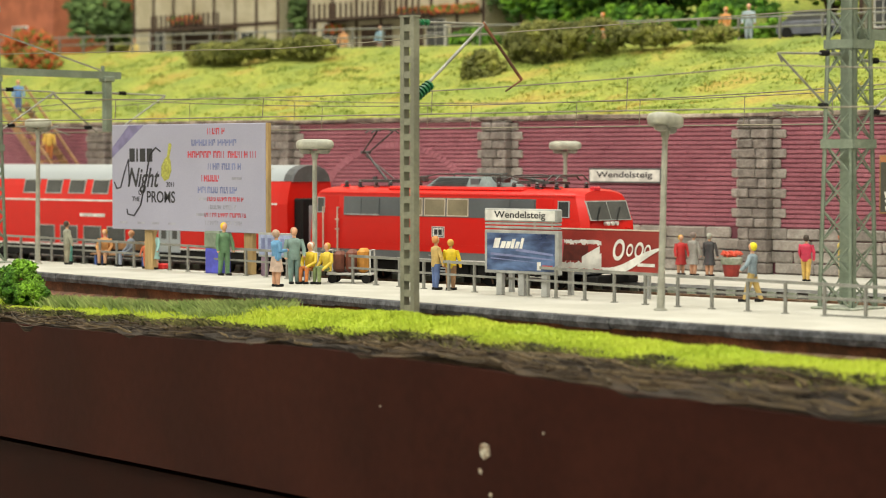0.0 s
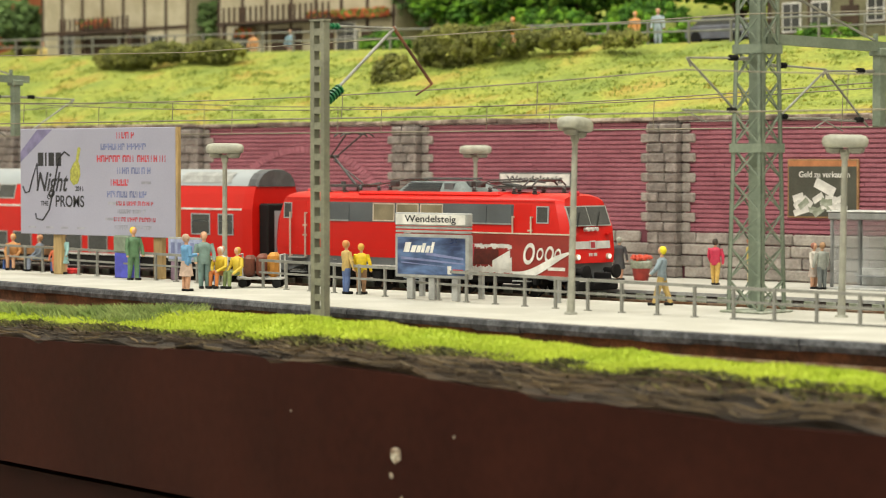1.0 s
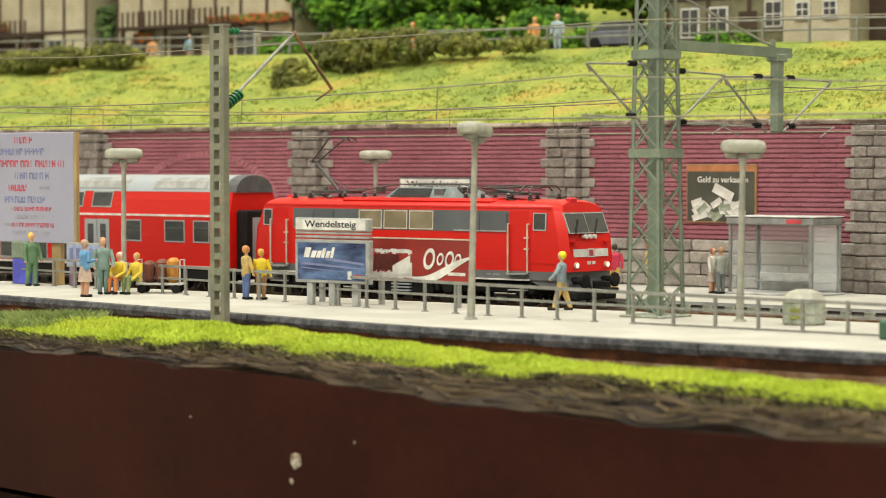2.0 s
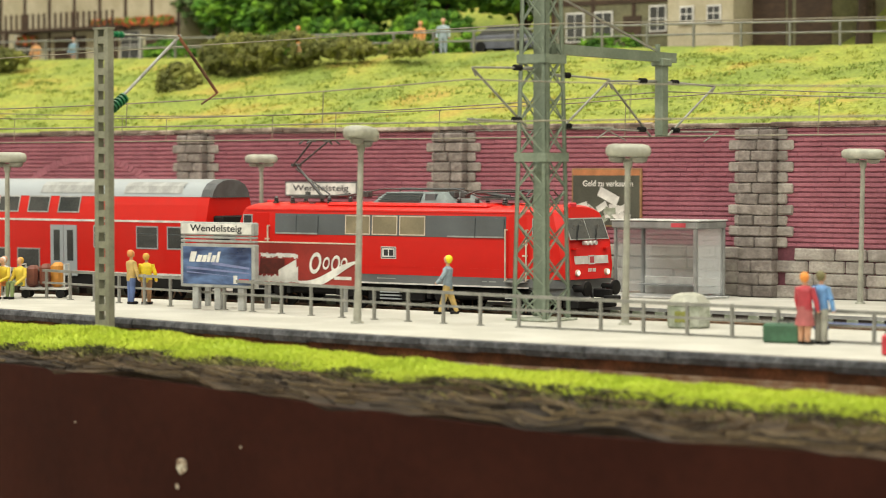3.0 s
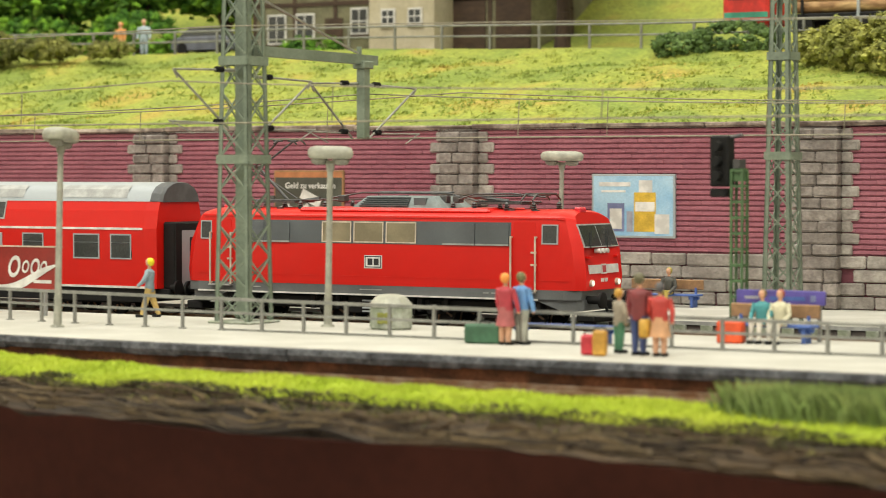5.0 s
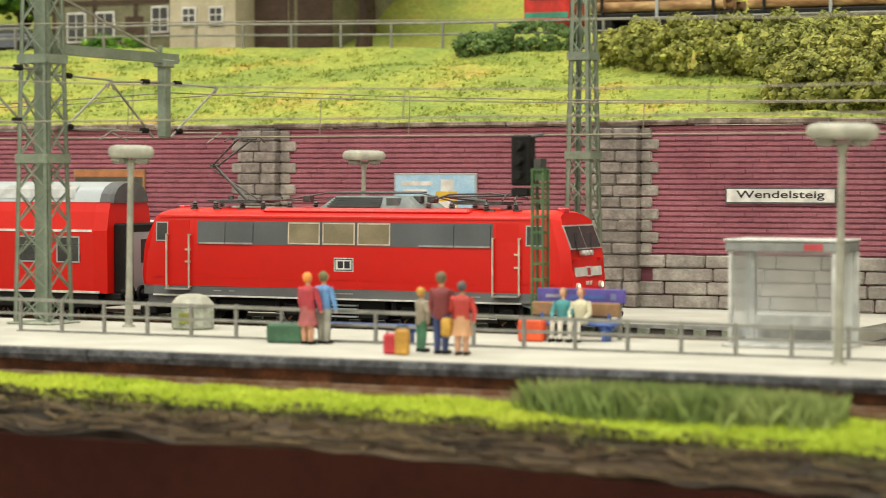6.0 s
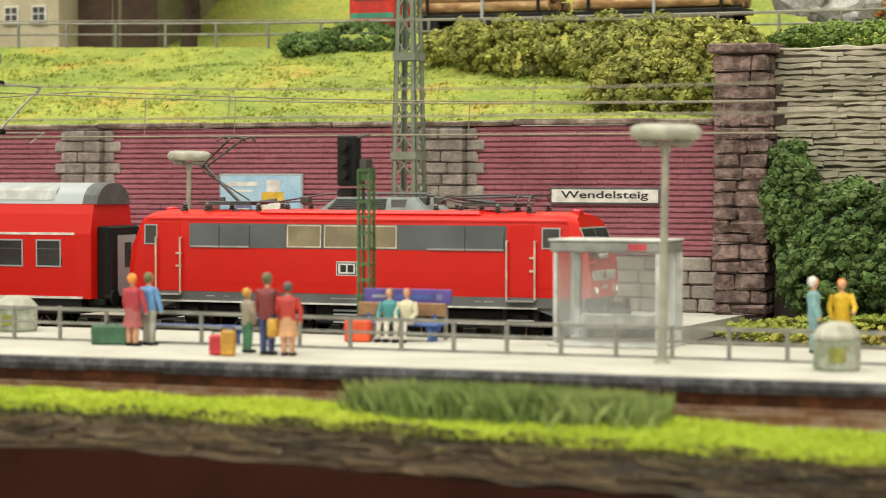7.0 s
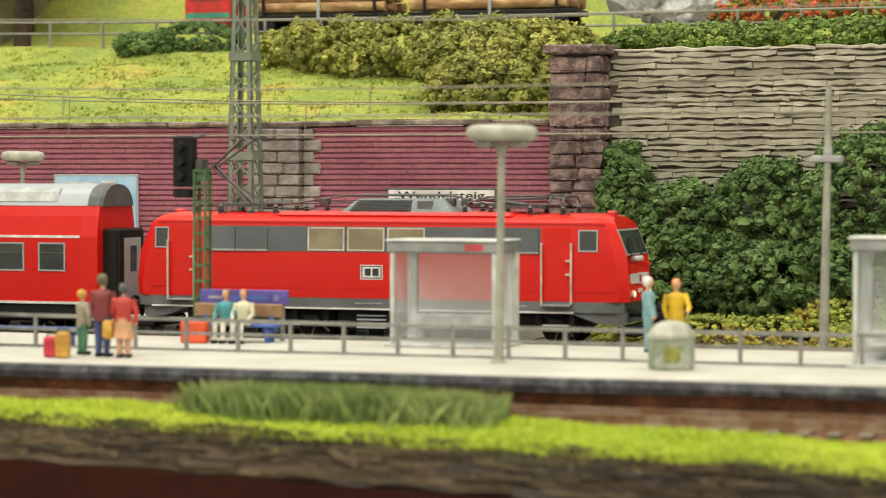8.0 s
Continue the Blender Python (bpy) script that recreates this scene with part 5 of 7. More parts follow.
def slim_post():
    m = root("post_with_box", at(-12.0, 64.6, BED), "slim olive-grey post with a small cross box", "mast")
    Shape().tube((0, 0, 0), (0.12, 0, 7.6), 0.13, 0.08, 10).make("post", LAMP_POST, m, smooth=40)
    Shape().box(-0.35, 0.5, -0.12, 0.12, 5.6, 5.78, 0, 0.03).tube((0.1, 0, 5.78), (0.1, 0, 6.0), 0.12).make("cross_box", FRAME_GREY, m)


slim_post()


def wires():
    rng = random.Random(3)
    k = 0
    for y, zc, zm, group in ((56.1, 5.75, 6.95, "w"), (66.2, 5.45, 6.85, "w"), (72.0, 5.55, 7.05, "w")):
        w = root("overhead_wire", at(0, 0, 0), "thin bronze contact and carrier wire with droppers", "wire", "overhead wires")
        spans = [(-130, -86.6), (-86.6, -43.1), (-43.1, 0.4), (0.4, 25)]
        for a, b in spans:
            pts = []
            for i in range(17):
                u = i / 16
                pts.append((a + (b - a) * u, y, zm - 0.55 * 4 * u * (1 - u)))
            Shape().path(pts, 0.02, 5).make("carrier_wire", WIRE, w)
            Shape().path([(a, y, zc), (b, y, zc)], 0.024, 5).make("contact_wire", WIRE, w)
            for i in range(2, 16, 3):
                x = pts[i][0]
                Shape().tube((x, y, zc), (x + 0.05, y, pts[i][2]), 0.016, n=5).make("dropper", WIRE, w)
    f = root("feeder_wire", at(0, 0, 0), "thin feeder wire strung along the masts", "wire", "overhead wires")
    Shape().path([(-130, 58.6, 8.3), (-86.6, 58.6, 8.55), (-65, 57, 8.1), (-43.1, 58.6, 8.6), (-20, 58.6, 8.15), (0, 58.6, 8.5)], 0.018, 5).make("wire", WIRE, f)


wires()


def signal():
    m = root("light_signal", at(-28.68, 62.6, BED), "black light signal on a moss-green lattice mast", "signal")
    for sx in (-0.16, 0.16):
        for sy in (-0.16, 0.16):
            Shape().box(sx - 0.035, sx + 0.035, sy - 0.035, sy + 0.035, 0, 5.4).make("leg", SIGNAL_GREEN, m)
    z = 0.2
    while z < 5.4:
        Shape().box(-0.19, 0.19, -0.19, 0.19, z, z + 0.07).make("rung", SIGNAL_GREEN, m)
        z += 0.43
    Shape().box(-0.16, 0.16, -0.12, 0.12, 5.1, 5.45).make("bracket", SIGNAL_GREEN, m)
    head = Shape().box(-0.78, -0.22, -0.25, 0.2, 4.95, 6.35, 0, 0.05).make("signal_head", BLACK, m, "black signal screen")
    for i in range(3):
        Shape().tube((-0.5, -0.25, 5.25 + 0.4 * i), (-0.5, -0.5, 5.25 + 0.4 * i), 0.14, 0.13, 12).make("lamp_hood", BLACK, head, smooth=40)
    Shape().box(-0.8, -0.3, -0.2, 0.15, 4.66, 4.9, 0, 0.04).make("lower_box", BLACK, head)
    Shape().box(-0.1, 0.1, -0.2, 0.2, 5.45, 5.7).tube((-0.2, -0.1, 6.3), (0.14, -0.1, 6.36), 0.05).make("fitting", PANTO, m)


signal()


# ---- hoardings and signs ----
FACE = (90, 0, 0)


def flat_bar(parent, x0, x1, z0, z1, y, material, name="printed_bar", t=0.006):
    return Shape().box(x0, x1, y - t, y, z0, z1).make(name, material, parent)


def big_hoarding():
    b = root("concert_hoarding", at(-74.9, 61.0, 0), "large lilac-white concert hoarding on two timber posts", "billboard")
    Shape().box(-4.62, 4.62, -0.06, 0.06, 1.55, 5.65, 0, 0.02).make("panel", SIGN_LILAC, b)
    for x in (-2.5, 3.45):
        Shape().box(x - 0.24, x + 0.24, 0.07, 0.3, 0, 5.3, 0, 0.02).make("post", WOOD_POST, b)
    Shape().box(4.625, 4.75, -0.05, 0.1, 1.55, 5.65).make("edge_strip", WOOD_POST, b)
    y = -0.062
    Shape().add([(-4.6, y, 4.35), (-4.6, y, 4.75), (-3.55, y, 5.62), (-2.6, y, 5.62)], [(0, 1, 2, 3)]).make("corner_band", INK_PURPLE, b)
    put = lambda w, size, m, x, z, sq=1.0, sh=0.0: lettering(w, size, m, b, at(x, y - 0.004, z, *FACE), squeeze=sq, shear=sh)
    for x0, x1 in ((-3.5, -3.16), (-3.06, -2.96), (-2.84, -2.5), (-2.4, -2.06)):
        flat_bar(b, x0, x1, 4.2, 4.72, y, INK)
    put("Night", 1.05, INK, -2.7, 3.55, 0.8, 0.35)
    put("OF", 0.3, INK, -2.75, 3.0)
    put("THE", 0.26, INK, -3.1, 2.74)
    put("PROMS", 0.62, INK, -1.55, 2.82, 0.9)
    put("2011", 0.26, INK, -0.95, 3.32)
    sw = Shape()
    for pts in ([(-4.45, 3.4), (-4.3, 3.15), (-4.05, 3.2), (-3.8, 3.8), (-3.55, 4.3), (-3.5, 3.3)], [(-1.55, 4.6), (-1.85, 4.75), (-2.2, 4.5), (-2.5, 3.4), (-2.8, 2.5), (-3.2, 2.1), (-3.6, 2.15), (-3.65, 2.35)]):
        sw.path([(x, y - 0.01, z) for x, z in pts], 0.03, 5)
    sw.make("swash", INK, b)
    Shape().turned(0, 0, [(0.02, -0.5), (0.25, -0.36), (0.32, 0), (0.2, 0.32), (0.08, 0.45), (0.1, 0.95), (0.03, 1.0)], 14).make("violin", [mat("violin_print", (0.42, 0.42, 0.08), 0.5, vary=0.3, scale=6)], b, "green-gold violin motif", 50, Matrix.Translation((-1.2 * S, (y + 0.0) * S, 3.95 * S)) @ Matrix.Rotation(radians(14), 4, "Y") @ Matrix.Diagonal((1, 0.05, 1, 1)))
    rows = [(5.36, 0.95, 0.27, INK_RED, 1.75), (4.93, 2.85, 0.27, INK_BLUE, 1.75), (4.48, 4.1, 0.28, INK_RED, 2.15), (4.03, 2.0, 0.27, INK_BLUE, 2.3), (3.58, 1.15, 0.27, INK_RED, 1.5), (3.14, 2.3, 0.27, INK_BLUE, 1.85), (2.8, 2.1, 0.18, INK_RED, 2.3), (2.5, 1.55, 0.18, INK_GREY, 2.1), (2.2, 2.4, 0.18, INK_RED, 2.3), (1.9, 2.1, 0.18, INK_GREY, 2.2)]
    rng = random.Random(2)
    for z, w, h, m, xc in rows:
        x = xc - w / 2
        while x < xc + w / 2:
            for i in range(rng.randint(4, 7)):
                k = h * rng.choice((0.3, 0.55, 0.6, 0.65))
                if x + k > xc + w / 2 + 0.05:
                    break
                low, high = z - h * 0.45, z + h * 0.45
                flat_bar(b, x, x + k * 0.38, low, high, y, m)
                if k > h * 0.4:
                    cut = rng.choice((low, z - h * 0.1, high - h * 0.2))
                    flat_bar(b, x + k * 0.38 + 0.004, x + k - 0.02, cut, cut + h * 0.24, y, m)
                    flat_bar(b, x + k - 0.016, x + k - 0.016 + k * 0.25, low + h * rng.choice((0.0, 0.4)), high, y, m)
                x += k + h * 0.22
            x += h * 0.4
    for z, x in ((2.8, 0.75), (2.2, 0.6), (3.58, 2.7)):
        flat_bar(b, x, x + 0.55, z - 0.05, z + 0.05, y, INK_GREY)
    for x in (-4.1, -3.0, -2.1, -1.1):
        flat_bar(b, x, x + 0.45, 1.78, 1.86, y, INK_GREY)


big_hoarding()


def station_sign():
    b = root("station_sign", at(-54.3, 57.8, 0), "grey-framed station name board above a blue advertisement", "sign")
    for x in (-1.0, -0.05, 0.95):
        Shape().box(x - 0.13, x + 0.13, -0.05, 0.12, 0, 0.8, 0, 0.02).make("leg", FRAME_GREY, b)
    Shape().box(-1.6, 1.6, -0.1, 0.12, 0.7, 2.08, 0, 0.03).make("frame", FRAME_GREY, b)
    fld = Shape().box(-1.46, 1.46, -0.115, -0.1, 0.8, 1.98).make("poster", mat("blue_engine_print", (0.10, 0.17, 0.34), 0.3, vary=0.3, scale=1.4, fine=4, bump=0, second=(0.015, 0.03, 0.09), stretch=(0.5, 1, 1.6)), b, "dark blue glossy advertisement")
    sh = Shape()
    for i, (x0, x1, z0, z1) in enumerate(((-1.2, -0.95, 1.5, 1.82), (-0.9, -0.7, 1.5, 1.72), (-0.66, -0.48, 1.5, 1.72), (-0.44, -0.3, 1.5, 1.8), (-0.26, -0.1, 1.5, 1.72), (-0.04, 0.08, 1.5, 1.84))):
        sh.add([(x0, -0.119, z0), (x1, -0.119, z0), (x1 + 0.1, -0.119, z1), (x0 + 0.1, -0.119, z1)], [(0, 1, 2, 3)])
    sh.make("mark_bars", SIGN_WHITE, fld)
    for x0, x1, z0, z1 in ((-1.3, 1.4, 1.28, 1.36), (-1.3, 1.3, 1.16, 1.2), (-0.2, 1.4, 1.42, 1.52)):
        Shape().add([(x0, -0.119, z0), (x1, -0.119, z0 - 0.12), (x1, -0.119, z1 - 0.16), (x0, -0.119, z1)], [(0, 1, 2, 3)]).make("light_streak", INK_BLUE, fld)
    flat_bar(fld, 0.72, 0.88, 0.84, 1.1, -0.116, SIGN_WHITE)
    flat_bar(fld, 0.95, 1.38, 0.88, 1.0, -0.116, INK_RED)
    for z0, z1 in ((2.12, 2.2), (2.24, 2.32)):
        Shape().box(-1.58, 1.58, -0.1, 0.1, z0, z1, 0, 0.02).make("slat", FRAME_GREY, b)
    nb = Shape().box(-1.58, 1.58, -0.14, 0.14, 2.34, 2.76, 0, 0.04).make("name_box", FRAME_GREY, b)
    Shape().box(-1.5, 1.5, -0.15, -0.14, 2.39, 2.71).make("name_panel", SIGN_WHITE, nb)
    lettering("Wendelsteig", 0.3, INK, nb, at(0, -0.152, 2.56, *FACE), squeeze=1.45)


station_sign()


def red_hoarding():
    b = root("red_drink_hoarding", at(-53.0, 59.2, 0), "dark red drink advertisement hoarding on grey posts", "billboard")
    for x in (-3.2, -0.6, 2.6):
        Shape().box(x - 0.08, x + 0.08, 0.03, 0.16, 0, 0.9).make("post", FRAME_GREY, b)
    Shape().box(-3.6, 3.35, -0.04, 0.03, 0.8, 2.1, 0, 0.01).make("panel", mat("dark_red_print", (0.33, 0.03, 0.022), 0.45, vary=0.08, scale=0.8, bump=0.02), b)
    Shape().box(-3.62, 3.38, -0.06, 0.04, 2.1, 2.14).make("top_strip", CHROME, b)
    Shape().box(-3.62, 3.38, -0.06, 0.04, 0.76, 0.8).make("bottom_strip", CHROME, b)
    y = -0.045
    brown = mat("brown_print", (0.12, 0.02, 0.014), 0.5, vary=0.2, scale=5, bump=0)
    y0, y = y, y - 0.002
    foam = Shape()
    rng = random.Random(5)
    for i in range(26):
        x = -1.35 + 2.15 * i / 26
        foam.add([(x, y, 0.84 + rng.uniform(0, 0.05)), (x + 0.09, y, 0.84 + rng.uniform(0, 0.05)), (x + 0.09, y, 1.02 + rng.uniform(0, 0.1) + (0.3 if x > 0.3 else 0)), (x, y, 1.02 + rng.uniform(0, 0.1) + (0.3 if x > 0.3 else 0))], [(0, 1, 2, 3)])
        foam.add([(x, y, 1.66 + rng.uniform(-0.06, 0.03)), (x + 0.09, y, 1.66 + rng.uniform(-0.06, 0.03)), (x + 0.09, y, 1.74 + rng.uniform(0, 0.06)), (x, y, 1.74 + rng.uniform(0, 0.06))], [(0, 1, 2, 3)])
    foam.make("foam_print", SIGN_WHITE, b)
    flat_bar(b, -0.9, 0.25, 1.12, 1.6, y - 0.003, brown, "drink_print")
    Shape().add([(0.0, y - 0.014, 1.25), (0.75, y - 0.014, 1.6), (0.75, y - 0.014, 1.0), (0.0, y - 0.014, 0.95)], [(0, 1, 2, 3)]).make("glass_print", SIGN_WHITE, b)
    can = Shape().add([(-1.15, y - 0.018, 0.95), (-0.85, y - 0.018, 0.9), (-0.75, y - 0.018, 1.75), (-1.05, y - 0.018, 1.78)], [(0, 1, 2, 3)]).make("can_print", INK_RED, b)
    for i in range(3):
        flat_bar(can, -1.05, -0.85, 1.05 + 0.22 * i, 1.17 + 0.22 * i, y - 0.02, SIGN_WHITE)
    sw = Shape()
    for a, c in zip(range(12), range(1, 13)):
        f = lambda k: (0.75 + 2.55 * k / 12, 0.95 + 0.12 * math.sin(k / 12 * 5.2 + 3.4) + 0.55 * (k / 12) ** 2)
        (xa, za), (xb, zb) = f(a), f(c)
        ta, tb = 0.12 * math.sin(math.pi * a / 12) + 0.02, 0.12 * math.sin(math.pi * c / 12) + 0.02
        sw.add([(xa, y - 0.022, za - ta), (xb, y - 0.022, zb - tb), (xb, y - 0.022, zb + tb), (xa, y - 0.022, za + ta)], [(0, 1, 2, 3)])
    sw.make("white_wave", SIGN_WHITE, b)
    mark = Shape()
    for cx, r in ((1.55, 0.34), (2.0, 0.2), (2.38, 0.26), (2.72, 0.19)):
        ring = [(cx + 0.7 * q * r * math.cos(2 * math.pi * i / 18) + 0.2 * q * r * math.sin(2 * math.pi * i / 18), y - 0.026, 1.5 + q * r * math.sin(2 * math.pi * i / 18)) for q in (1.0, 0.62) for i in range(18)]
        mark.add(ring, [(i, (i + 1) % 18, 18 + (i + 1) % 18, 18 + i) for i in range(18)])
    mark.make("round_marks", SIGN_WHITE, b)
    flat_bar(b, 2.3, 3.0, 1.0, 1.1, y, SIGN_WHITE)


red_hoarding()


def wall_sign(x0, x1, z0, z1):
    b = root("wall_name_sign", at((x0 + x1) / 2, WALL - 0.1, (z0 + z1) / 2), "white station name board screwed to the brick wall", "sign", "wall name boards")
    w, h = (x1 - x0) / 2, (z1 - z0) / 2
    Shape().box(-w, w, -0.06, 0.05, -h, h, 0, 0.015).make("frame", ROOF_DARK, b)
    Shape().box(-w + 0.07, w - 0.07, -0.075, -0.06, -h + 0.07, h - 0.07).make("panel", SIGN_WHITE, b)
    lettering("Wendelsteig", 0.36, INK, b, at(0, -0.079, 0.03, *FACE), squeeze=1.75)


wall_sign(-73.85, -69.7, 3.25, 3.9)
wall_sign(-30.85, -26.8, 3.26, 3.85)


def poster_money():
    b = root("wall_poster", at(-56.75, WALL - 0.08, 3.3), "framed poster of banknotes on the brick wall", "poster", "wall posters")
    Shape().box(-1.68, 1.68, -0.06, 0.06, -1.17, 1.17, 0, 0.02).make("frame", WOOD_BENCH, b)
    Shape().box(-1.6, 1.6, -0.07, -0.06, -1.1, 0.88).make("print", mat("olive_black_print", (0.075, 0.08, 0.06), 0.5, vary=0.2, scale=1, bump=0), b)
    Shape().box(-1.6, 1.6, -0.07, -0.06, 0.882, 1.1).make("heading_band", mat("orange_print", (0.5, 0.2, 0.08), 0.5, vary=0.1, bump=0), b)
    lettering("Geld zu verkaufen", 0.33, SIGN_WHITE, b, at(0.1, -0.074, 0.55, *FACE))
    rng = random.Random(7)
    for i in range(22):
        x, z, a = rng.uniform(-1.25, 1.25), rng.uniform(-0.95, -0.25), rng.uniform(-40, 40)
        Shape().box(-0.26, 0.26, -0.004, 0, -0.13, 0.13).make("note_print", SIGN_WHITE if i % 3 else CONCRETE, b, place=at(x, -0.072 - 0.0012 * i, z, 0, a, 0))
    Shape().box(-0.5, 0.5, -0.006, 0, -0.2, 0.2).make("card_print", SIGN_WHITE, b, place=at(0.15, -0.105, 0.05, 0, 25, 0))


poster_money()


def poster_blue():
    b = root("wall_poster", at(-42.25, WALL - 0.08, 3.15), "light blue drink poster on the brick wall", "poster", "wall posters")
    Shape().box(-1.72, 1.72, -0.06, 0.06, -1.18, 1.18, 0, 0.02).make("frame", SILVER, b)
    Shape().box(-1.64, 1.64, -0.07, -0.06, -1.1, 1.1).make("print", mat("sky_blue_print", (0.25, 0.47, 0.68), 0.4, vary=0.12, scale=0.8, bump=0, second=(0.4, 0.6, 0.75)), b)
    flat_bar(b, 0.05, 0.95, -0.95, 0.5, -0.071, mat("amber_print", (0.72, 0.48, 0.06), 0.4, vary=0.15, scale=2, bump=0), "bottle_print")
    flat_bar(b, 0.25, 0.8, 0.5, 0.95, -0.071, SIGN_WHITE, "bottle_neck_print")
    flat_bar(b, 0.1, 0.9, -0.2, 0.15, -0.074, SIGN_WHITE, "label_print")
    flat_bar(b, 0.9, 1.5, -1.02, -0.3, -0.073, SIGN_WHITE, "card_print")
    for z0, z1, x0, x1, m in ((0.72, 0.88, -1.4, -0.1, SIGN_WHITE), (0.5, 0.58, -1.3, -0.3, SIGN_WHITE), (-0.95, 0.1, -1.05, -0.35, INK_BLUE), (-0.85, -0.1, -0.95, -0.45, SIGN_WHITE), (-0.95, -0.2, -0.25, 0.0, INK_GREY)):
        flat_bar(b, x0, x1, z0, z1, -0.071 - (0.003 if m is SIGN_WHITE else 0), m)


poster_blue()


# ---- shelters, benches, bins ----
def shelter(x, y, z, w, d, h, label, pale, yaw=0):
    b = root("waiting_shelter", at(x, y, z, 0, 0, yaw), label, "shelter", "waiting shelters")
    fr = SHELTER_PALE if pale else SHELTER_GREY
    Shape().box(-0.12, w + 0.12, -0.12, d + 0.1, h - 0.28, h, 0, 0.04).make("roof_fascia", SHELTER_GREY, b)
    Shape().box(-0.16, w + 0.16, -0.16, d + 0.14, h, h + 0.05, 0, 0.02).make("roof", SHELTER_PALE, b)
    for px, py, hw in ((0, 0, 0.05), (w, 0, 0.07), (0, d, 0.14 if pale else 0.09), (w, d, 0.14 if pale else 0.09)):
        Shape().box(px - hw, px + hw, py - 0.07, py + 0.07, 0.08, h - 0.28, 0, 0.02).make("post", fr, b)
    Shape().box(0.1, w - 0.1, d - 0.05, d + 0.05, 0.08, 0.75, 0, 0.02).make("back_parapet", SHELTER_PALE, b)
    p = Shape().box(0.1, w - 0.1, d - 0.02, d + 0.0, 0.752, h - 0.28).make("back_pane", CLEAR, b, "clear back pane")
    q = Shape().box(-0.01, 0.01, 0.1, d - 0.1, 0.2, h - 0.28).make("side_pane", CLEAR, b, "clear side pane")
    q2 = Shape().box(w - 0.01, w + 0.01, 0.1, d - 0.1, 0.2, h - 0.28).make("side_pane", CLEAR, b, "clear side pane")
    for o in (p, q, q2):
        o.visible_shadow = False
    Shape().box(-0.2, w + 0.2, -0.1, d + 0.15, 0, 0.08, 0, 0.02).make("floor_slab", SHELTER_PALE, b)
    Shape().box(0.15, w - 0.2, d - 0.55, d - 0.12, 0.42, 0.48, 0, 0.02).make("bench_seat", fr, b)
    Shape().box(w * 0.72, w * 0.9, -0.135, -0.121, h - 0.22, h - 0.06).make("small_sign", INK_RED, b)
    return b


shelter(-22.0, 59.5, 0, 2.72, 1.5, 2.66, "pale grey bus-stop style shelter with clear panes", True)
shelter(-9.75, 56.4, 0, 2.72, 1.5, 2.9, "pale grey bus-stop style shelter with clear panes", True)
shelter(-54.0, 79.5, FAR_Z, 3.6, 1.9, 2.92, "grey shelter with clear panes on the far platform", False)


def bench(x, y, z, w, label, seat, back=None, yaw=0):
    b = root("platform_bench", at(x, y, z, 0, 0, yaw), label, "bench", "platform benches")
    Shape().box(-w / 2, w / 2, -0.3, 0.25, 0.4, 0.47, 0, 0.02).make("seat", seat, b)
    for px in (-w / 2 + 0.25, w / 2 - 0.25):
        lg = Shape().box(px - 0.05, px + 0.05, -0.22, 0.2, 0, 0.4).box(px - 0.2, px + 0.2, -0.05, 0.05, 0.28, 0.4)
        lg.make("leg", BLUE, b)
    if back:
        Shape().box(-w / 2, w / 2, 0.25, 0.33, 0.62, 0.98, 0, 0.03).make("backrest", back, b)
        for px in (-w / 2 + 0.3, w / 2 - 0.3):
            Shape().box(px - 0.04, px + 0.04, 0.24, 0.3, 0.4, 0.7).make("back_post", BLUE, b)
    return b


bench(-31.0, 56.9, 0, 3.0, "blue backless bench by the railing", BLUE)
bench(-26.5, 59.8, 0, 2.5, "blue bench with a timber backrest", BLUE, WOOD_BENCH)
bench(-40.3, 81.5, FAR_Z, 2.9, "blue bench with timber back on the far platform", BLUE, WOOD_BENCH)
bench(-81.0, 62.6, 0, 3.6, "timber bench with two seated figurines", WOOD_BENCH, WOOD_BENCH)


def bench_sign():
    b = root("violet_sign", at(-26.5, 60.45, 0), "violet-blue lettered panel behind the bench", "sign")
    Shape().box(-1.25, 1.25, -0.05, 0.05, 0.95, 1.32, 0, 0.015).make("panel", VIOLET, b)
    for x in (-1.05, 1.05):
        Shape().box(x - 0.05, x + 0.05, 0.05, 0.12, 0, 1.1).make("post", RAILING, b)
    flat_bar(b, -0.3, 0.7, 1.06, 1.16, -0.052, BLUE)
    flat_bar(b, 0.85, 1.0, 1.04, 1.2, -0.052, INK_BLUE)
    flat_bar(b, -1.0, -0.6, 1.08, 1.16, -0.052, INK_GREY)


bench_sign()


def bin_(x, y, z, r, h, material, label):
    b = root("litter_bin", at(x, y, z, 0, 0, 15), label, "litter bin", "litter bins")
    Shape().turned(0, 0, [(r * 0.92, 0), (r, 0.06), (r, h * 0.62), (r * 0.97, h * 0.64)], 8).make("tub", material, b)
    Shape().turned(0, 0, [(r * 1.03, h * 0.645), (r * 1.03, h * 0.72), (r * 0.72, h * 0.93), (r * 0.35, h)], 8).make("lid", LAMP_HEAD, b, "pale faceted lid")
    Shape().box(-r * 0.35, r * 0.35, -r * 1.0, -r * 0.9, h * 0.18, h * 0.5, 0, 0.02).make("opening", BUSH_BROWN, b, "dark opening")


bin_(-37.82, 59.3, 0, 0.62, 0.98, CONCRETE, "mossy grey faceted litter bin")
bin_(-13.55, 54.6, 0, 0.52, 1.08, CONCRETE, "mossy grey faceted litter bin")


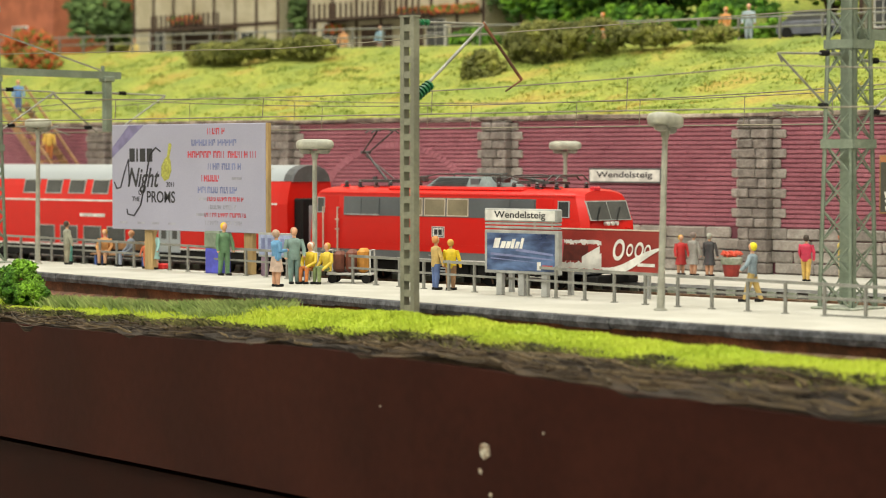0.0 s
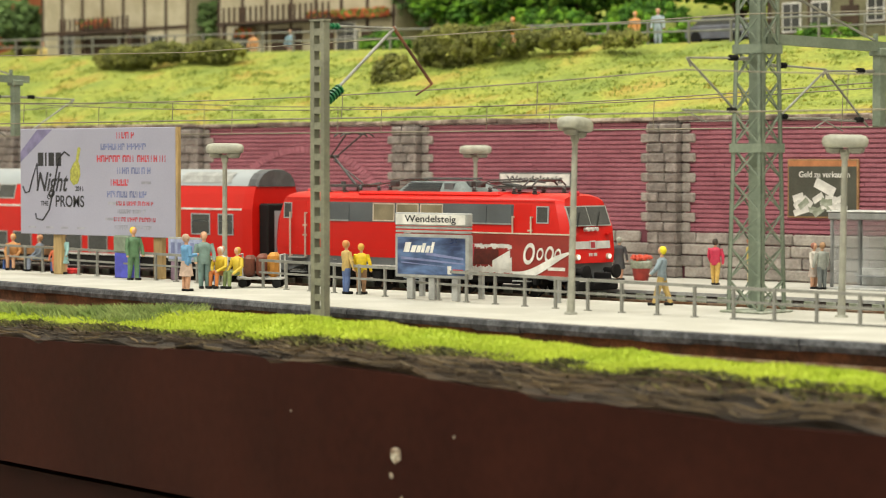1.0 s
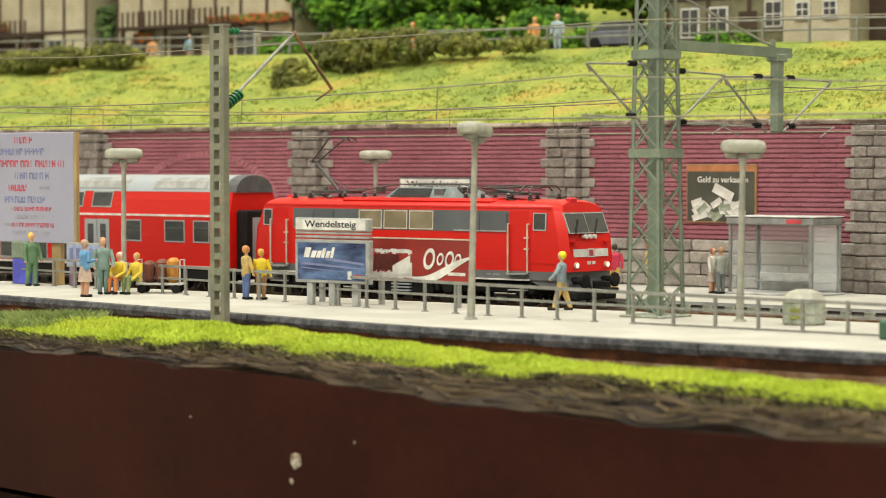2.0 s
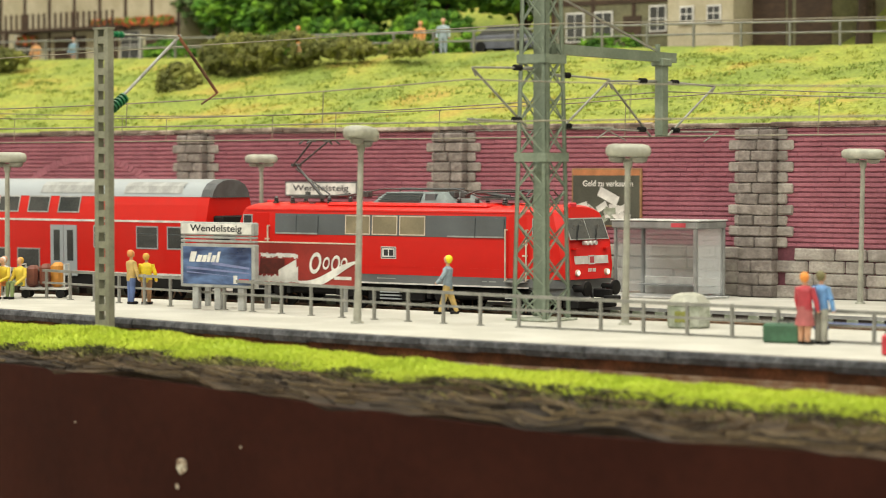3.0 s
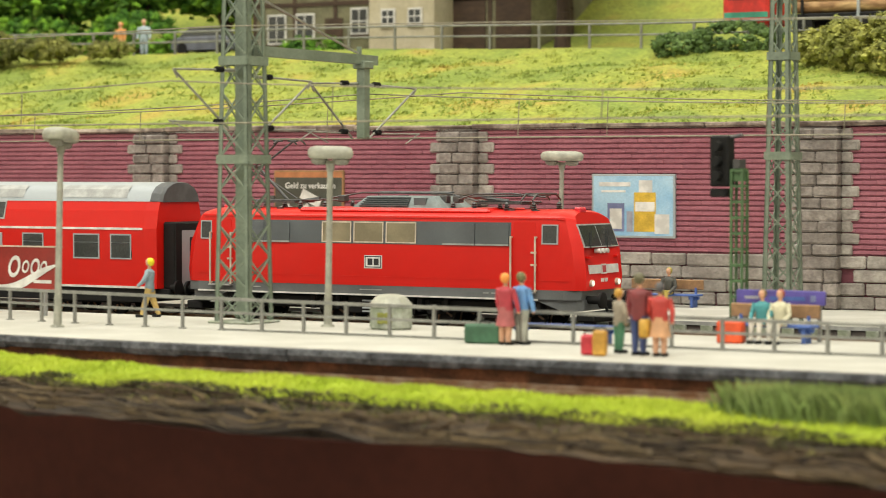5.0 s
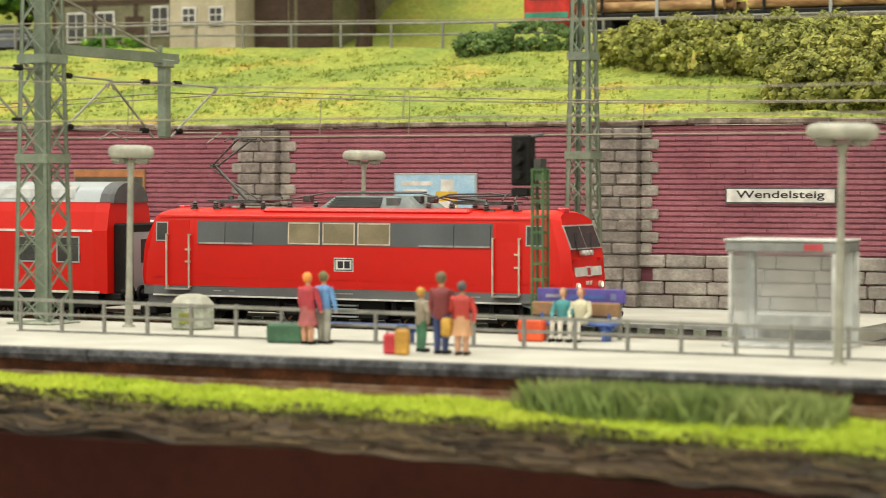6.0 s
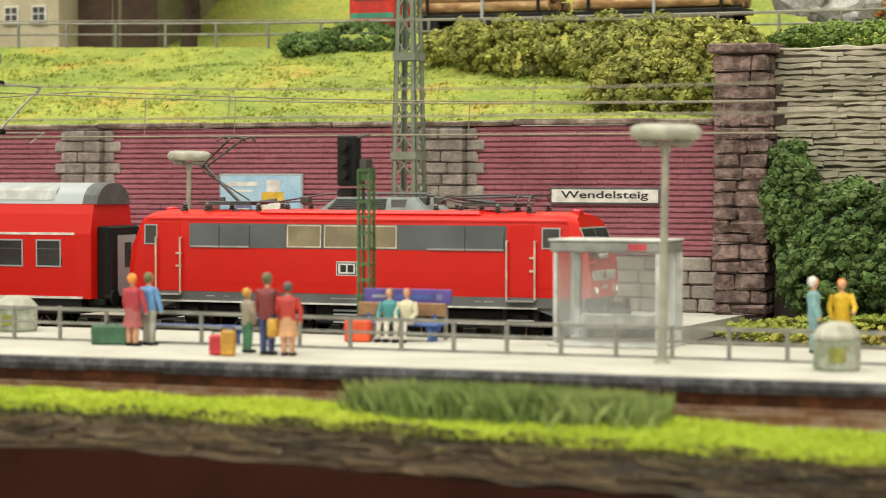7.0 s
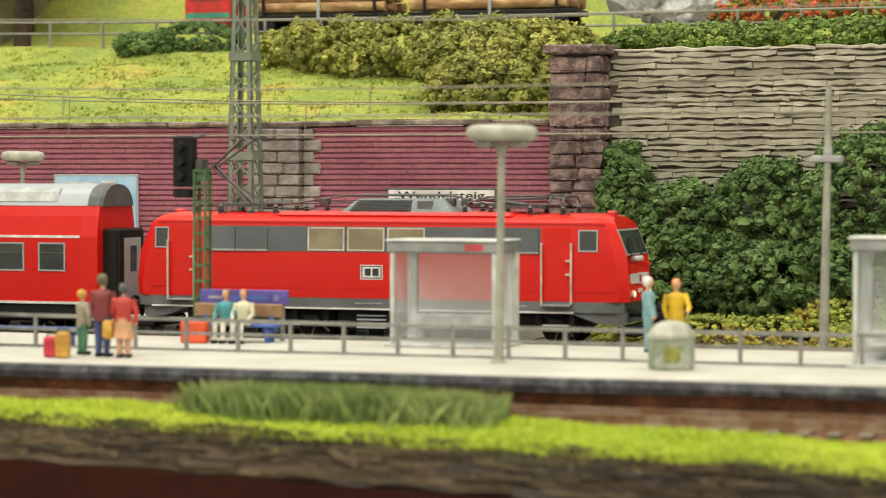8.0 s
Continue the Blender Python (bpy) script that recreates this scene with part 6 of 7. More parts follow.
def flower_tub(x, y, z):
    b = root("flower_tub", at(x, y, z), "red and pale layered flower tub", "planter")
    Shape().turned(0, 0, [(0.26, 0), (0.3, 0.05), (0.38, 0.5)], 14).make("tub", paint(0.35, 0.04, 0.03), b, smooth=40)
    Shape().turned(0, 0, [(0.42, 0.5), (0.45, 0.55), (0.45, 0.75), (0.4, 0.8)], 14).make("rim", CONCRETE, b, smooth=40)
    s = Shape()
    rng = random.Random(1)
    for i in range(40):
        a, q = rng.uniform(0, 6.3), rng.uniform(0, 0.4)
        s.lump((q * math.cos(a), q * math.sin(a), 0.9 + rng.uniform(-0.05, 0.1)), 0.1, 0.1, 0.08, 0, 0.3, rng)
    s.make("blossoms", paint(0.75, 0.10, 0.05), b)


flower_tub(-63.5, 79.9, FAR_Z)


def suitcase(x, y, w, d, h, colour, label, yaw=0, z=0):
    b = root("suitcase", at(x, y, z, 0, 0, yaw), label, "suitcase", "luggage")
    m = paint(*colour)
    Shape().box(-w / 2, w / 2, -d / 2, d / 2, 0, h, 0, 0.05).make("shell", m, b)
    Shape().path([(-0.14, 0, h - 0.01), (-0.12, 0, h + 0.07), (0.12, 0, h + 0.07), (0.14, 0, h - 0.01)], 0.022).make("handle", BLACK, b)
    Shape().box(-w / 2 - 0.006, w / 2 + 0.006, -d / 2 - 0.006, d / 2 + 0.006, h * 0.62, h * 0.65).make("seam", m, b)


suitcase(-32.6, 55.6, 1.0, 0.42, 0.5, (0.05, 0.14, 0.075), "dark green suitcase standing on the platform", 10)
suitcase(-28.35, 53.35, 0.42, 0.3, 0.5, (0.6, 0.04, 0.06), "red suitcase on the platform", 20)
suitcase(-28.0, 53.2, 0.34, 0.3, 0.62, (0.6, 0.32, 0.05), "ochre suitcase on the platform", 20)
suitcase(-27.25, 59.0, 0.68, 0.4, 0.58, (0.85, 0.11, 0.03), "bright orange suitcase beside the bench", 5)
suitcase(-77.6, 61.7, 1.0, 0.5, 0.22, (0.7, 0.03, 0.03), "flat red case on the platform", 8)


def trolley():
    b = root("luggage_trolley", at(-64.2, 59.6, 0, 0, 0, 35), "pale luggage trolley loaded with brown bags", "trolley")
    Shape().box(-0.8, 0.8, -0.4, 0.4, 0.28, 0.36, 0, 0.02).make("deck", SHELTER_PALE, b)
    for sx in (-0.75, 0.75):
        Shape().path([(sx, -0.38, 0.3), (sx, -0.38, 1.15), (sx, 0.38, 1.15), (sx, 0.38, 0.3)], 0.03).make("hoop", SHELTER_PALE, b)
        for sy in (-0.35, 0.35):
            Shape().tube((sx * 0.8, sy - 0.04, 0.15), (sx * 0.8, sy + 0.04, 0.15), 0.15, n=14).make("wheel", BLACK, b, smooth=40)
    for i, (x, c, h) in enumerate(((-0.4, (0.16, 0.05, 0.03), 0.75), (0.05, (0.2, 0.06, 0.035), 0.8), (0.45, (0.6, 0.26, 0.04), 0.85))):
        Shape().box(x - 0.2, x + 0.2, -0.33, 0.33, 0.37, 0.37 + h, 0, 0.12).make("bag", paint(*c), b)


trolley()


def vending():
    b = root("ticket_machine", at(-73.1, 61.0, 0), "blue ticket machine with a grey-green hood", "ticket machine")
    Shape().box(-0.4, 0.4, -0.3, 0.3, 0, 0.95, 0, 0.03).make("cabinet", paint(0.08, 0.09, 0.55), b)
    Shape().box(-0.45, 0.45, -0.34, 0.34, 0.952, 1.6, 0, 0.06).make("hood", paint(0.22, 0.27, 0.2), b)
    c = root("notice_case", at(-69.6, 60.9, 0), "timetable case with a blue printed sheet", "notice board")
    Shape().box(-1.0, 1.0, -0.06, 0.06, 0.7, 1.6, 0, 0.02).make("case", FRAME_GREY, c)
    Shape().box(-0.92, 0.92, -0.07, -0.06, 0.78, 1.52).make("sheet", paint(0.35, 0.4, 0.6), c)
    for i in range(5):
        flat_bar(c, -0.8 + 0.36 * i, -0.6 + 0.36 * i, 1.0, 1.4, -0.071, INK_BLUE)
    for x in (-0.7, 0.0, 0.7):
        Shape().box(x - 0.16, x + 0.16, -0.03, 0.05, 0, 0.7).make("leg", paint(0.3, 0.2, 0.28), c)


vending()


# ---- little painted figures ----
def figurine(x, y, z, h, yaw, coat, legs, hair, label, sit=False, step=0.0, arm=0.0, skirt=False, seat=0.45, bag=None):
    """One plain painted figure; h is its standing height."""
    s = Shape()
    k = h / 1.75
    hip = seat + 0.08 if sit else 0.86 * k
    feet = []
    for i, sx in enumerate((-0.1, 0.1)):
        st = step * (1 if i else -1)
        if sit:
            s.tube((sx * k, 0.05, hip), (sx * k * 1.2, -0.48 * k, hip), 0.1 * k, 0.085 * k, 8, 1)
            s.tube((sx * k * 1.2, -0.46 * k, hip + 0.03), (sx * k * 1.2, -0.5 * k, 0.08), 0.085 * k, 0.06 * k, 8, 1)
            s.box(sx * k * 1.2 - 0.06, sx * k * 1.2 + 0.06, -0.66 * k, -0.42 * k, 0, 0.09, 3, 0.02)
        else:
            s.tube((sx * k, 0, hip), (sx * k, -st * 0.5, hip * 0.5), 0.12 * k, 0.09 * k, 8, 1)
            s.tube((sx * k, -st * 0.5, hip * 0.52), (sx * k, -st + 0.02, 0.07), 0.092 * k, 0.065 * k, 8, 4 if skirt else 1)
            s.box(sx * k - 0.065, sx * k + 0.065, -st - 0.18 * k, -st + 0.09 * k, 0, 0.09, 3, 0.02)
    if skirt and not sit:
        s.turned(0, 0, [(0.27 * k, hip * 0.55), (0.22 * k, hip * 0.85), (0.18 * k, hip * 1.1)], 12, 1, 1, 0.8)
    sh = hip + 0.58 * k
    s.turned(0, 0, [(0.19 * k, hip - 0.1 * k), (0.215 * k, hip), (0.19 * k, hip + 0.2 * k), (0.235 * k, hip + 0.42 * k), (0.22 * k, hip + 0.52 * k), (0.09 * k, sh + 0.01 * k)], 12, 0, 1.0, 0.68)
    for i, sx in enumerate((-1, 1)):
        a = arm if i else -arm * 0.5
        el = (sx * 0.30 * k, -0.06 - a * 0.2, sh - 0.36 * k)
        hd = (sx * (0.30 - 0.1 * abs(arm) - (0.12 if sit else 0)) * k, -0.14 - a * 0.35 - (0.25 if sit else 0), sh - (0.62 - 0.25 * max(a, 0)) * k)
        s.tube((sx * 0.22 * k, 0, sh - 0.05 * k), el, 0.075 * k, 0.065 * k, 8, 0)
        s.tube(el, hd, 0.065 * k, 0.05 * k, 8, 0)
        s.lump(hd, 0.055 * k, 0.055 * k, 0.06 * k, 4, 0.1)
    s.tube((0, 0, sh - 0.02), (0, 0, sh + 0.1 * k), 0.06 * k, 0.055 * k, 8, 4)
    hz = sh + 0.2 * k
    s.turned(0, -0.01, [(0.03 * k, hz - 0.125 * k), (0.085 * k, hz - 0.08 * k), (0.105 * k, hz), (0.1 * k, hz + 0.06 * k), (0.05 * k, hz + 0.12 * k)], 12, 4, 0.92, 1.05)
    s.turned(0, 0.025, [(0.07 * k, hz - 0.1 * k), (0.112 * k, hz - 0.02 * k), (0.118 * k, hz + 0.05 * k), (0.08 * k, hz + 0.125 * k), (0.02 * k, hz + 0.145 * k)], 12, 2, 1.0, 1.02)
    if bag:
        s.box(0.26 * k, 0.5 * k, -0.18, 0.16, sh - 1.0 * k, sh - 0.55 * k, 5, 0.05)
    ob = s.make("figurine", [paint(*coat), paint(*legs), paint(*hair), BLACK, SKIN, paint(*(bag or coat))], smooth=55, place=at(x, y, z, 0, 0, yaw))
    return tagged(ob, label, "figurine", "platform figurines")


GREEN, TEAL, GREY, KHAKI = (0.12, 0.24, 0.12), (0.16, 0.3, 0.32), (0.33, 0.34, 0.34), (0.55, 0.42, 0.2)
DARK, BLOND, ORANGE, NAVY = (0.05, 0.035, 0.025), (0.65, 0.36, 0.06), (0.8, 0.3, 0.06), (0.05, 0.08, 0.25)
figurine(-31.87, 55.4, 0, 1.8, 170, (0.5, 0.05, 0.07), (0.45, 0.12, 0.12), ORANGE, "painted figurine in red dress with orange hair", skirt=True)
figurine(-31.6, 55.75, 0, 1.82, 160, (0.16, 0.36, 0.7), (0.42, 0.42, 0.36), (0.16, 0.15, 0.06), "painted figurine in light blue coat, grey trousers")
figurine(-28.05, 54.3, 0, 1.55, 150, (0.38, 0.33, 0.25), (0.07, 0.22, 0.12), BLOND, "small painted figurine in beige top, green trousers", arm=0.5)
figurine(-27.3, 53.9, 0, 1.95, 175, (0.24, 0.045, 0.05), (0.045, 0.07, 0.2), (0.14, 0.13, 0.07), "tall painted figurine in wine-red jacket")
figurine(-26.7, 53.8, 0, 1.74, 190, (0.58, 0.06, 0.05), (0.7, 0.38, 0.2), (0.09, 0.085, 0.09), "painted figurine in red dress carrying a yellow bag", arm=0.3, skirt=True, bag=(0.7, 0.4, 0.06))
figurine(-26.6, 59.5, 0, 1.62, 0, (0.07, 0.32, 0.34), (0.8, 0.75, 0.66), (0.25, 0.17, 0.08), "seated figurine in teal shirt and pale trousers", sit=True)
figurine(-26.1, 59.5, 0, 1.64, 0, (0.72, 0.68, 0.48), (0.8, 0.77, 0.68), (0.42, 0.1, 0.08), "seated figurine in cream jacket and red cap", sit=True)
figurine(-15.4, 59.7, 0, 1.82, 100, (0.25, 0.47, 0.5), (0.25, 0.45, 0.5), (0.75, 0.72, 0.68), "grey-haired figurine in pale blue suit")
figurine(-14.85, 60.3, 0, 1.75, 20, (0.72, 0.46, 0.02), (0.72, 0.46, 0.02), ORANGE, "figurine in bright yellow dress", skirt=True, arm=0.6)
figurine(-47.2, 60.4, 0, 1.77, -60, (0.28, 0.36, 0.42), (0.6, 0.42, 0.14), (0.85, 0.72, 0.02), "walking figurine with yellow cap and pale blue jacket", step=0.24, arm=0.5)
figurine(-58.9, 58.5, 0, 1.75, 160, (0.6, 0.42, 0.14), (0.1, 0.16, 0.36), (0.6, 0.26, 0.08), "figurine in ochre jacket and blue trousers")
figurine(-58.4, 58.7, 0, 1.65, 200, (0.85, 0.62, 0.02), (0.36, 0.2, 0.1), BLOND, "figurine with bright yellow rucksack")
figurine(-65.05, 57.7, 0, 1.93, 60, (0.2, 0.3, 0.27), (0.17, 0.27, 0.25), (0.42, 0.22, 0.13), "figurine in grey-green suit", arm=0.2)
figurine(-64.15, 56.1, 0, 1.9, 170, (0.14, 0.36, 0.62), (0.6, 0.45, 0.36), (0.5, 0.35, 0.25), "figurine in blue patterned blouse", skirt=True, arm=1.2)
figurine(-71.55, 60.0, 0, 1.93, 80, GREEN, (0.13, 0.26, 0.13), (0.8, 0.5, 0.02), "figurine in green work clothes and yellow helmet", step=0.1)
figurine(-64.9, 58.3, 0, 1.7, 20, (0.78, 0.56, 0.03), (0.62, 0.2, 0.05), (0.8, 0.75, 0.7), "seated figurine in yellow with orange trousers", sit=True, arm=0.4)
figurine(-64.35, 58.6, 0, 1.7, 0, (0.75, 0.55, 0.05), (0.2, 0.26, 0.1), BLOND, "seated figurine in yellow top with green trousers", sit=True)
figurine(-65.5, 58.9, 0, 1.7, 10, (0.7, 0.68, 0.62), (0.14, 0.25, 0.5), (0.6, 0.3, 0.2), "seated figurine in white top with blue trousers", sit=True)
figurine(-83.4, 61.6, 0, 1.75, 160, (0.36, 0.36, 0.28), (0.3, 0.28, 0.2), DARK, "figurine in olive-grey coat leaning by the bench")
figurine(-82.0, 62.45, 0, 1.75, 40, (0.62, 0.3, 0.1), (0.6, 0.34, 0.2), BLOND, "seated figurine in orange-brown clothes", sit=True)
figurine(-80.2, 62.4, 0, 1.75, -20, (0.24, 0.28, 0.34), (0.22, 0.25, 0.33), (0.62, 0.3, 0.14), "seated figurine in slate-blue clothes", sit=True)
figurine(-84.0, 62.2, 0, 1.1, 0, (0.12, 0.42, 0.36), (0.12, 0.35, 0.3), DARK, "child figurine in turquoise beside the bench")
figurine(-77.3, 61.3, 0, 1.55, 10, (0.35, 0.6, 0.6), (0.35, 0.6, 0.58), (0.3, 0.25, 0.2), "figurine in pale turquoise dress", skirt=True)
figurine(-78.1, 61.5, 0, 1.1, 10, (0.72, 0.16, 0.06), (0.7, 0.2, 0.1), BLOND, "child figurine in orange-red")
figurine(-65.9, 79.6, FAR_Z, 1.62, 60, (0.55, 0.03, 0.03), (0.5, 0.03, 0.03), (0.8, 0.45, 0.02), "figurine in red coat with yellow hair", skirt=True)
figurine(-65.15, 79.5, FAR_Z, 1.75, 170, (0.36, 0.35, 0.32), (0.36, 0.35, 0.32), (0.2, 0.16, 0.14), "figurine in long grey coat", skirt=True)
figurine(-64.4, 79.6, FAR_Z, 1.72, 190, (0.06, 0.06, 0.065), (0.06, 0.06, 0.065), (0.35, 0.36, 0.3), "figurine in black coat and grey hat", skirt=True)
figurine(-59.1, 79.0, FAR_Z, 1.78, 200, (0.66, 0.04, 0.1), (0.7, 0.46, 0.12), DARK, "figurine in crimson shirt and ochre trousers", step=0.1, arm=0.3)
figurine(-58.6, 80.6, FAR_Z, 1.8, 120, (0.66, 0.5, 0.1), (0.6, 0.5, 0.3), (0.4, 0.15, 0.08), "figurine in ochre shirt by the wall")
figurine(-54.6, 79.2, FAR_Z, 1.72, 90, (0.75, 0.7, 0.62), (0.5, 0.42, 0.36), (0.3, 0.12, 0.08), "figurine in white blouse beside the shelter", skirt=True)
figurine(-54.1, 79.0, FAR_Z, 1.75, 250, (0.35, 0.37, 0.33), (0.16, 0.18, 0.18), (0.35, 0.2, 0.1), "figurine in grey jacket beside the shelter")
figurine(-40.0, 81.3, FAR_Z, 1.7, 0, (0.08, 0.08, 0.07), (0.5, 0.4, 0.1), (0.5, 0.42, 0.1), "seated figurine in black with ochre hat", sit=True)


# ---- the village above ----
def road_railing():
    r = root("road_railing", at(0, 0, 0), "grey two-bar railing along the village road", "railing")
    y, z = 100.4, 10.25
    x, me = -160.0, None
    xs = []
    while x < 5:
        if me is None:
            ob = Shape().box(-0.05, 0.05, -0.05, 0.05, 0, 1.12).make("post", RAILING, r)
            me = ob.data
        else:
            ob = new("post", me)
            ob.parent = r
        ob.location = (x * S, y * S, (z + lift(x)) * S)
        xs.append(x)
        x += 2.6
    for h in (1.1, 0.6):
        Shape().path([(q, y, z + lift(q) + h) for q in xs], 0.05, 6).make("rail", RAILING, r)


road_railing()
PLASTER = mat("cream_plaster", (0.55, 0.5, 0.36), 0.85, vary=0.1, scale=0.7, fine=5, second=(0.45, 0.4, 0.27))
PLASTER_PINK = mat("orange_red_plaster", (0.5, 0.16, 0.085), 0.85, vary=0.1, scale=0.7, fine=5)
PLASTER_OLIVE = mat("olive_timber_wall", (0.2, 0.19, 0.11), 0.85, vary=0.2, scale=1.2, fine=6)
TIMBER = mat("dark_house_timber", (0.075, 0.045, 0.028), 0.8, vary=0.3, scale=2, fine=9, stretch=(0.3, 1, 1))
ROOF_TILE = mat("brown_roof_tile", (0.16, 0.075, 0.05), 0.85, vary=0.3, scale=2, fine=8)


def house(x, y, w, d, h, wallm, label, windows, doors=(), beams=True, balcony=None, boxes=()):
    b = root("village_house", at(x, y, 10.3), label, "house", "village houses")
    hw = w / 2
    Shape().box(-hw, hw, 0, d, -0.3, h, 0, 0.03).make("wall", wallm, b)
    ro = Shape().loft([[(-hw - 0.8, -0.9, h - 0.1), (-hw - 0.8, d / 2, h + d * 0.42), (-hw - 0.8, d + 0.9, h - 0.1)], [(hw + 0.8, -0.9, h - 0.1), (hw + 0.8, d / 2, h + d * 0.42), (hw + 0.8, d + 0.9, h - 0.1)]])
    ro.make("roof", ROOF_TILE, b)
    for wx, wz, ww, wh in windows:
        f = Shape().box(wx - ww / 2 - 0.1, wx + ww / 2 + 0.1, -0.09, -0.003, wz - 0.1, wz + wh + 0.1, 0, 0.02).make("window", SIGN_WHITE, b)
        for i in range(2):
            for j in range(2):
                a, c = wx - ww / 2 + i * (ww / 2 + 0.03), wz + j * (wh / 2 + 0.03)
                Shape().box(a, a + ww / 2 - 0.03, -0.1, -0.09, c, c + wh / 2 - 0.03).make("pane", PANE_DARK, f)
        Shape().box(wx - ww / 2 - 0.15, wx + ww / 2 + 0.15, -0.2, -0.1, wz - 0.18, wz - 0.1).make("window_sill", TIMBER, b)
    for dx, dw, dh in doors:
        # Flat dark panels; for open bays the inside shade is only colour.
        Shape().box(dx - dw / 2, dx + dw / 2, -0.06, -0.003, -0.3, dh).make("door", TIMBER, b, "dark timber panel, for doors and for shaded openings")
    if beams:
        for i in range(int(w / 2.2) + 1):
            q = -hw + 0.15 + i * (w - 0.3) / max(1, int(w / 2.2))
            Shape().box(q - 0.12, q + 0.12, -0.045, -0.002, -0.2, h).make("timber_post", TIMBER, b)
        Shape().box(-hw, hw, -0.06, -0.002, 2.75, 2.98).make("timber_beam", TIMBER, b)
    for bx, bz, bw in boxes:
        Shape().box(bx - bw / 2, bx + bw / 2, -0.6, -0.2, bz, bz + 0.3, 0, 0.03).make("flower_box", TIMBER, b)
        s = Shape()
        rng = random.Random(int(bx * 10))
        for i in range(int(60 * bw)):
            s.lump((bx + rng.uniform(-bw / 2, bw / 2), -0.45 + rng.uniform(-0.25, 0.2), bz + 0.35 + rng.uniform(-0.25, 0.25)), 0.13, 0.13, 0.11, 0, 0.3, rng)
        s.make("blossoms", FLOWER_RED, b)
    if balcony:
        x0, x1, z0 = balcony
        Shape().box(x0, x1, -1.5, -0.01, z0, z0 + 0.16).make("balcony_floor", TIMBER, b)
        for i in range(int((x1 - x0) / 0.5)):
            q = x0 + 0.2 + 0.5 * i
            Shape().box(q - 0.08, q + 0.08, -1.5, -1.42, z0 + 0.16, z0 + 1.1).make("balcony_slat", TIMBER, b)
        for q in (x0 + 0.15, x1 - 0.15):
            Shape().box(q - 0.12, q + 0.12, -1.5, -1.26, -0.3, z0).make("balcony_post", TIMBER, b)
    return b


house(-152.5, 108.0, 9.5, 8, 7.0, PLASTER_PINK, "orange-red plastered house with a white arched window", [(0.8, 1.4, 1.7, 2.1), (-3, 1.4, 1.4, 1.8)], [(3.6, 1.3, 2.2)], False)
house(-132.0, 109.0, 15.5, 9, 7.0, PLASTER, "cream half-timbered house with dark openings", [(-5.0, 1.2, 1.5, 1.5), (4.6, 0.9, 1.3, 1.4)], [(-1.0, 4.0, 2.4), (2.2, 1.5, 2.3)], True, (-4, 3.5, 2.6), ((-1.5, 3.0, 3.0),))
house(-113.5, 109.0, 16.0, 9, 7.0, PLASTER, "cream guest house with timber balcony and red flowers", [(-5.6, 1.0, 1.5, 1.5), (3.8, 0.9, 1.5, 1.6)], [(-1.5, 2.8, 2.4), (6.0, 1.8, 2.2)], True, (-6, 4.0, 2.7), ((4.2, 2.7, 7.0), (-5.0, 1.9, 1.6)))
house(-74.2, 109.0, 8.0, 8, 6.5, PLASTER_OLIVE, "olive timbered house with small white windows", [(-2.4, 0.9, 1.0, 1.4), (-0.6, 0.9, 1.0, 1.4), (2.8, 1.3, 0.9, 1.2)], [(1.2, 1.1, 2.1)], True)
house(-68.0, 107.6, 3.9, 8, 6.5, PLASTER, "cream plastered house with two white windows", [(-0.75, 1.62, 0.66, 0.66), (0.85, 1.62, 0.66, 0.66)], [], False)
house(-63.9, 109.5, 4.8, 7, 5.5, PLASTER_OLIVE, "open-fronted barn with dark bays", [], [(-1.2, 1.9, 3.0), (1.3, 1.9, 3.0)], True)


def tree(x, y, z, h, r, label, seed, leaf, n=900, limb=5):
    rng = random.Random(seed)
    t = root("village_tree", at(x, y, z), label, "tree", "village trees")
    s = Shape()
    pts = [(0, 0, -0.3), (0.1, 0, h * 0.2), (-0.05, 0.05, h * 0.4), (0.1, 0, h * 0.7)]
    for k, (a, b) in enumerate(zip(pts[:-1], pts[1:])):
        s.tube(a, b, 0.45 - 0.11 * k, 0.34 - 0.11 * k, 9)
    ends = []
    for i in range(limb):
        a = 2 * math.pi * i / limb + rng.uniform(-0.3, 0.3)
        e = (math.cos(a) * r * 0.7, math.sin(a) * r * 0.7, h * rng.uniform(0.5, 0.85))
        s.tube((0, 0, h * rng.uniform(0.25, 0.45)), e, 0.14, 0.05, 6)
        ends.append(e)
    s.make("trunk", BARK, t, smooth=50)
    c = Shape()
    for i in range(n):
        e = rng.choice(ends + [(0, 0, h * 0.85), (0, 0, h * 0.6)])
        d = Vector((rng.gauss(0, 1), rng.gauss(0, 1), rng.gauss(0, 0.8))).normalized() * rng.uniform(0.5, 1.0) * r * 0.55
        q = rng.uniform(0.14, 0.32)
        c.lump((e[0] + d.x, e[1] + d.y, e[2] + d.z), q, q, q * 0.7, 0, 0.45, rng)
    c.make("crown", leaf, t)
    return t


for i, (x, y, h, r) in enumerate(((-99, 108.5, 6.0, 3.2), (-94.5, 107.5, 5.2, 3.0), (-90.5, 108.5, 5.8, 3.2), (-86.0, 109.0, 6.5, 3.2), (-81.5, 111, 6.5, 3.0))):
    tree(x, y, 10.2, h, r, "broad fresh-green tree with low dense crown", 70 + i, LEAF_BRIGHT, 1100)
for i, (x, y, h, r) in enumerate(((-143.0, 109.5, 5.5, 2.6), (-123.0, 112, 6, 2.6), (-103.5, 110.5, 6, 2.5))):
    tree(x, y, 10.2, h, r, "dark green tree between the village houses", 80 + i, BUSH_GREEN, 800)
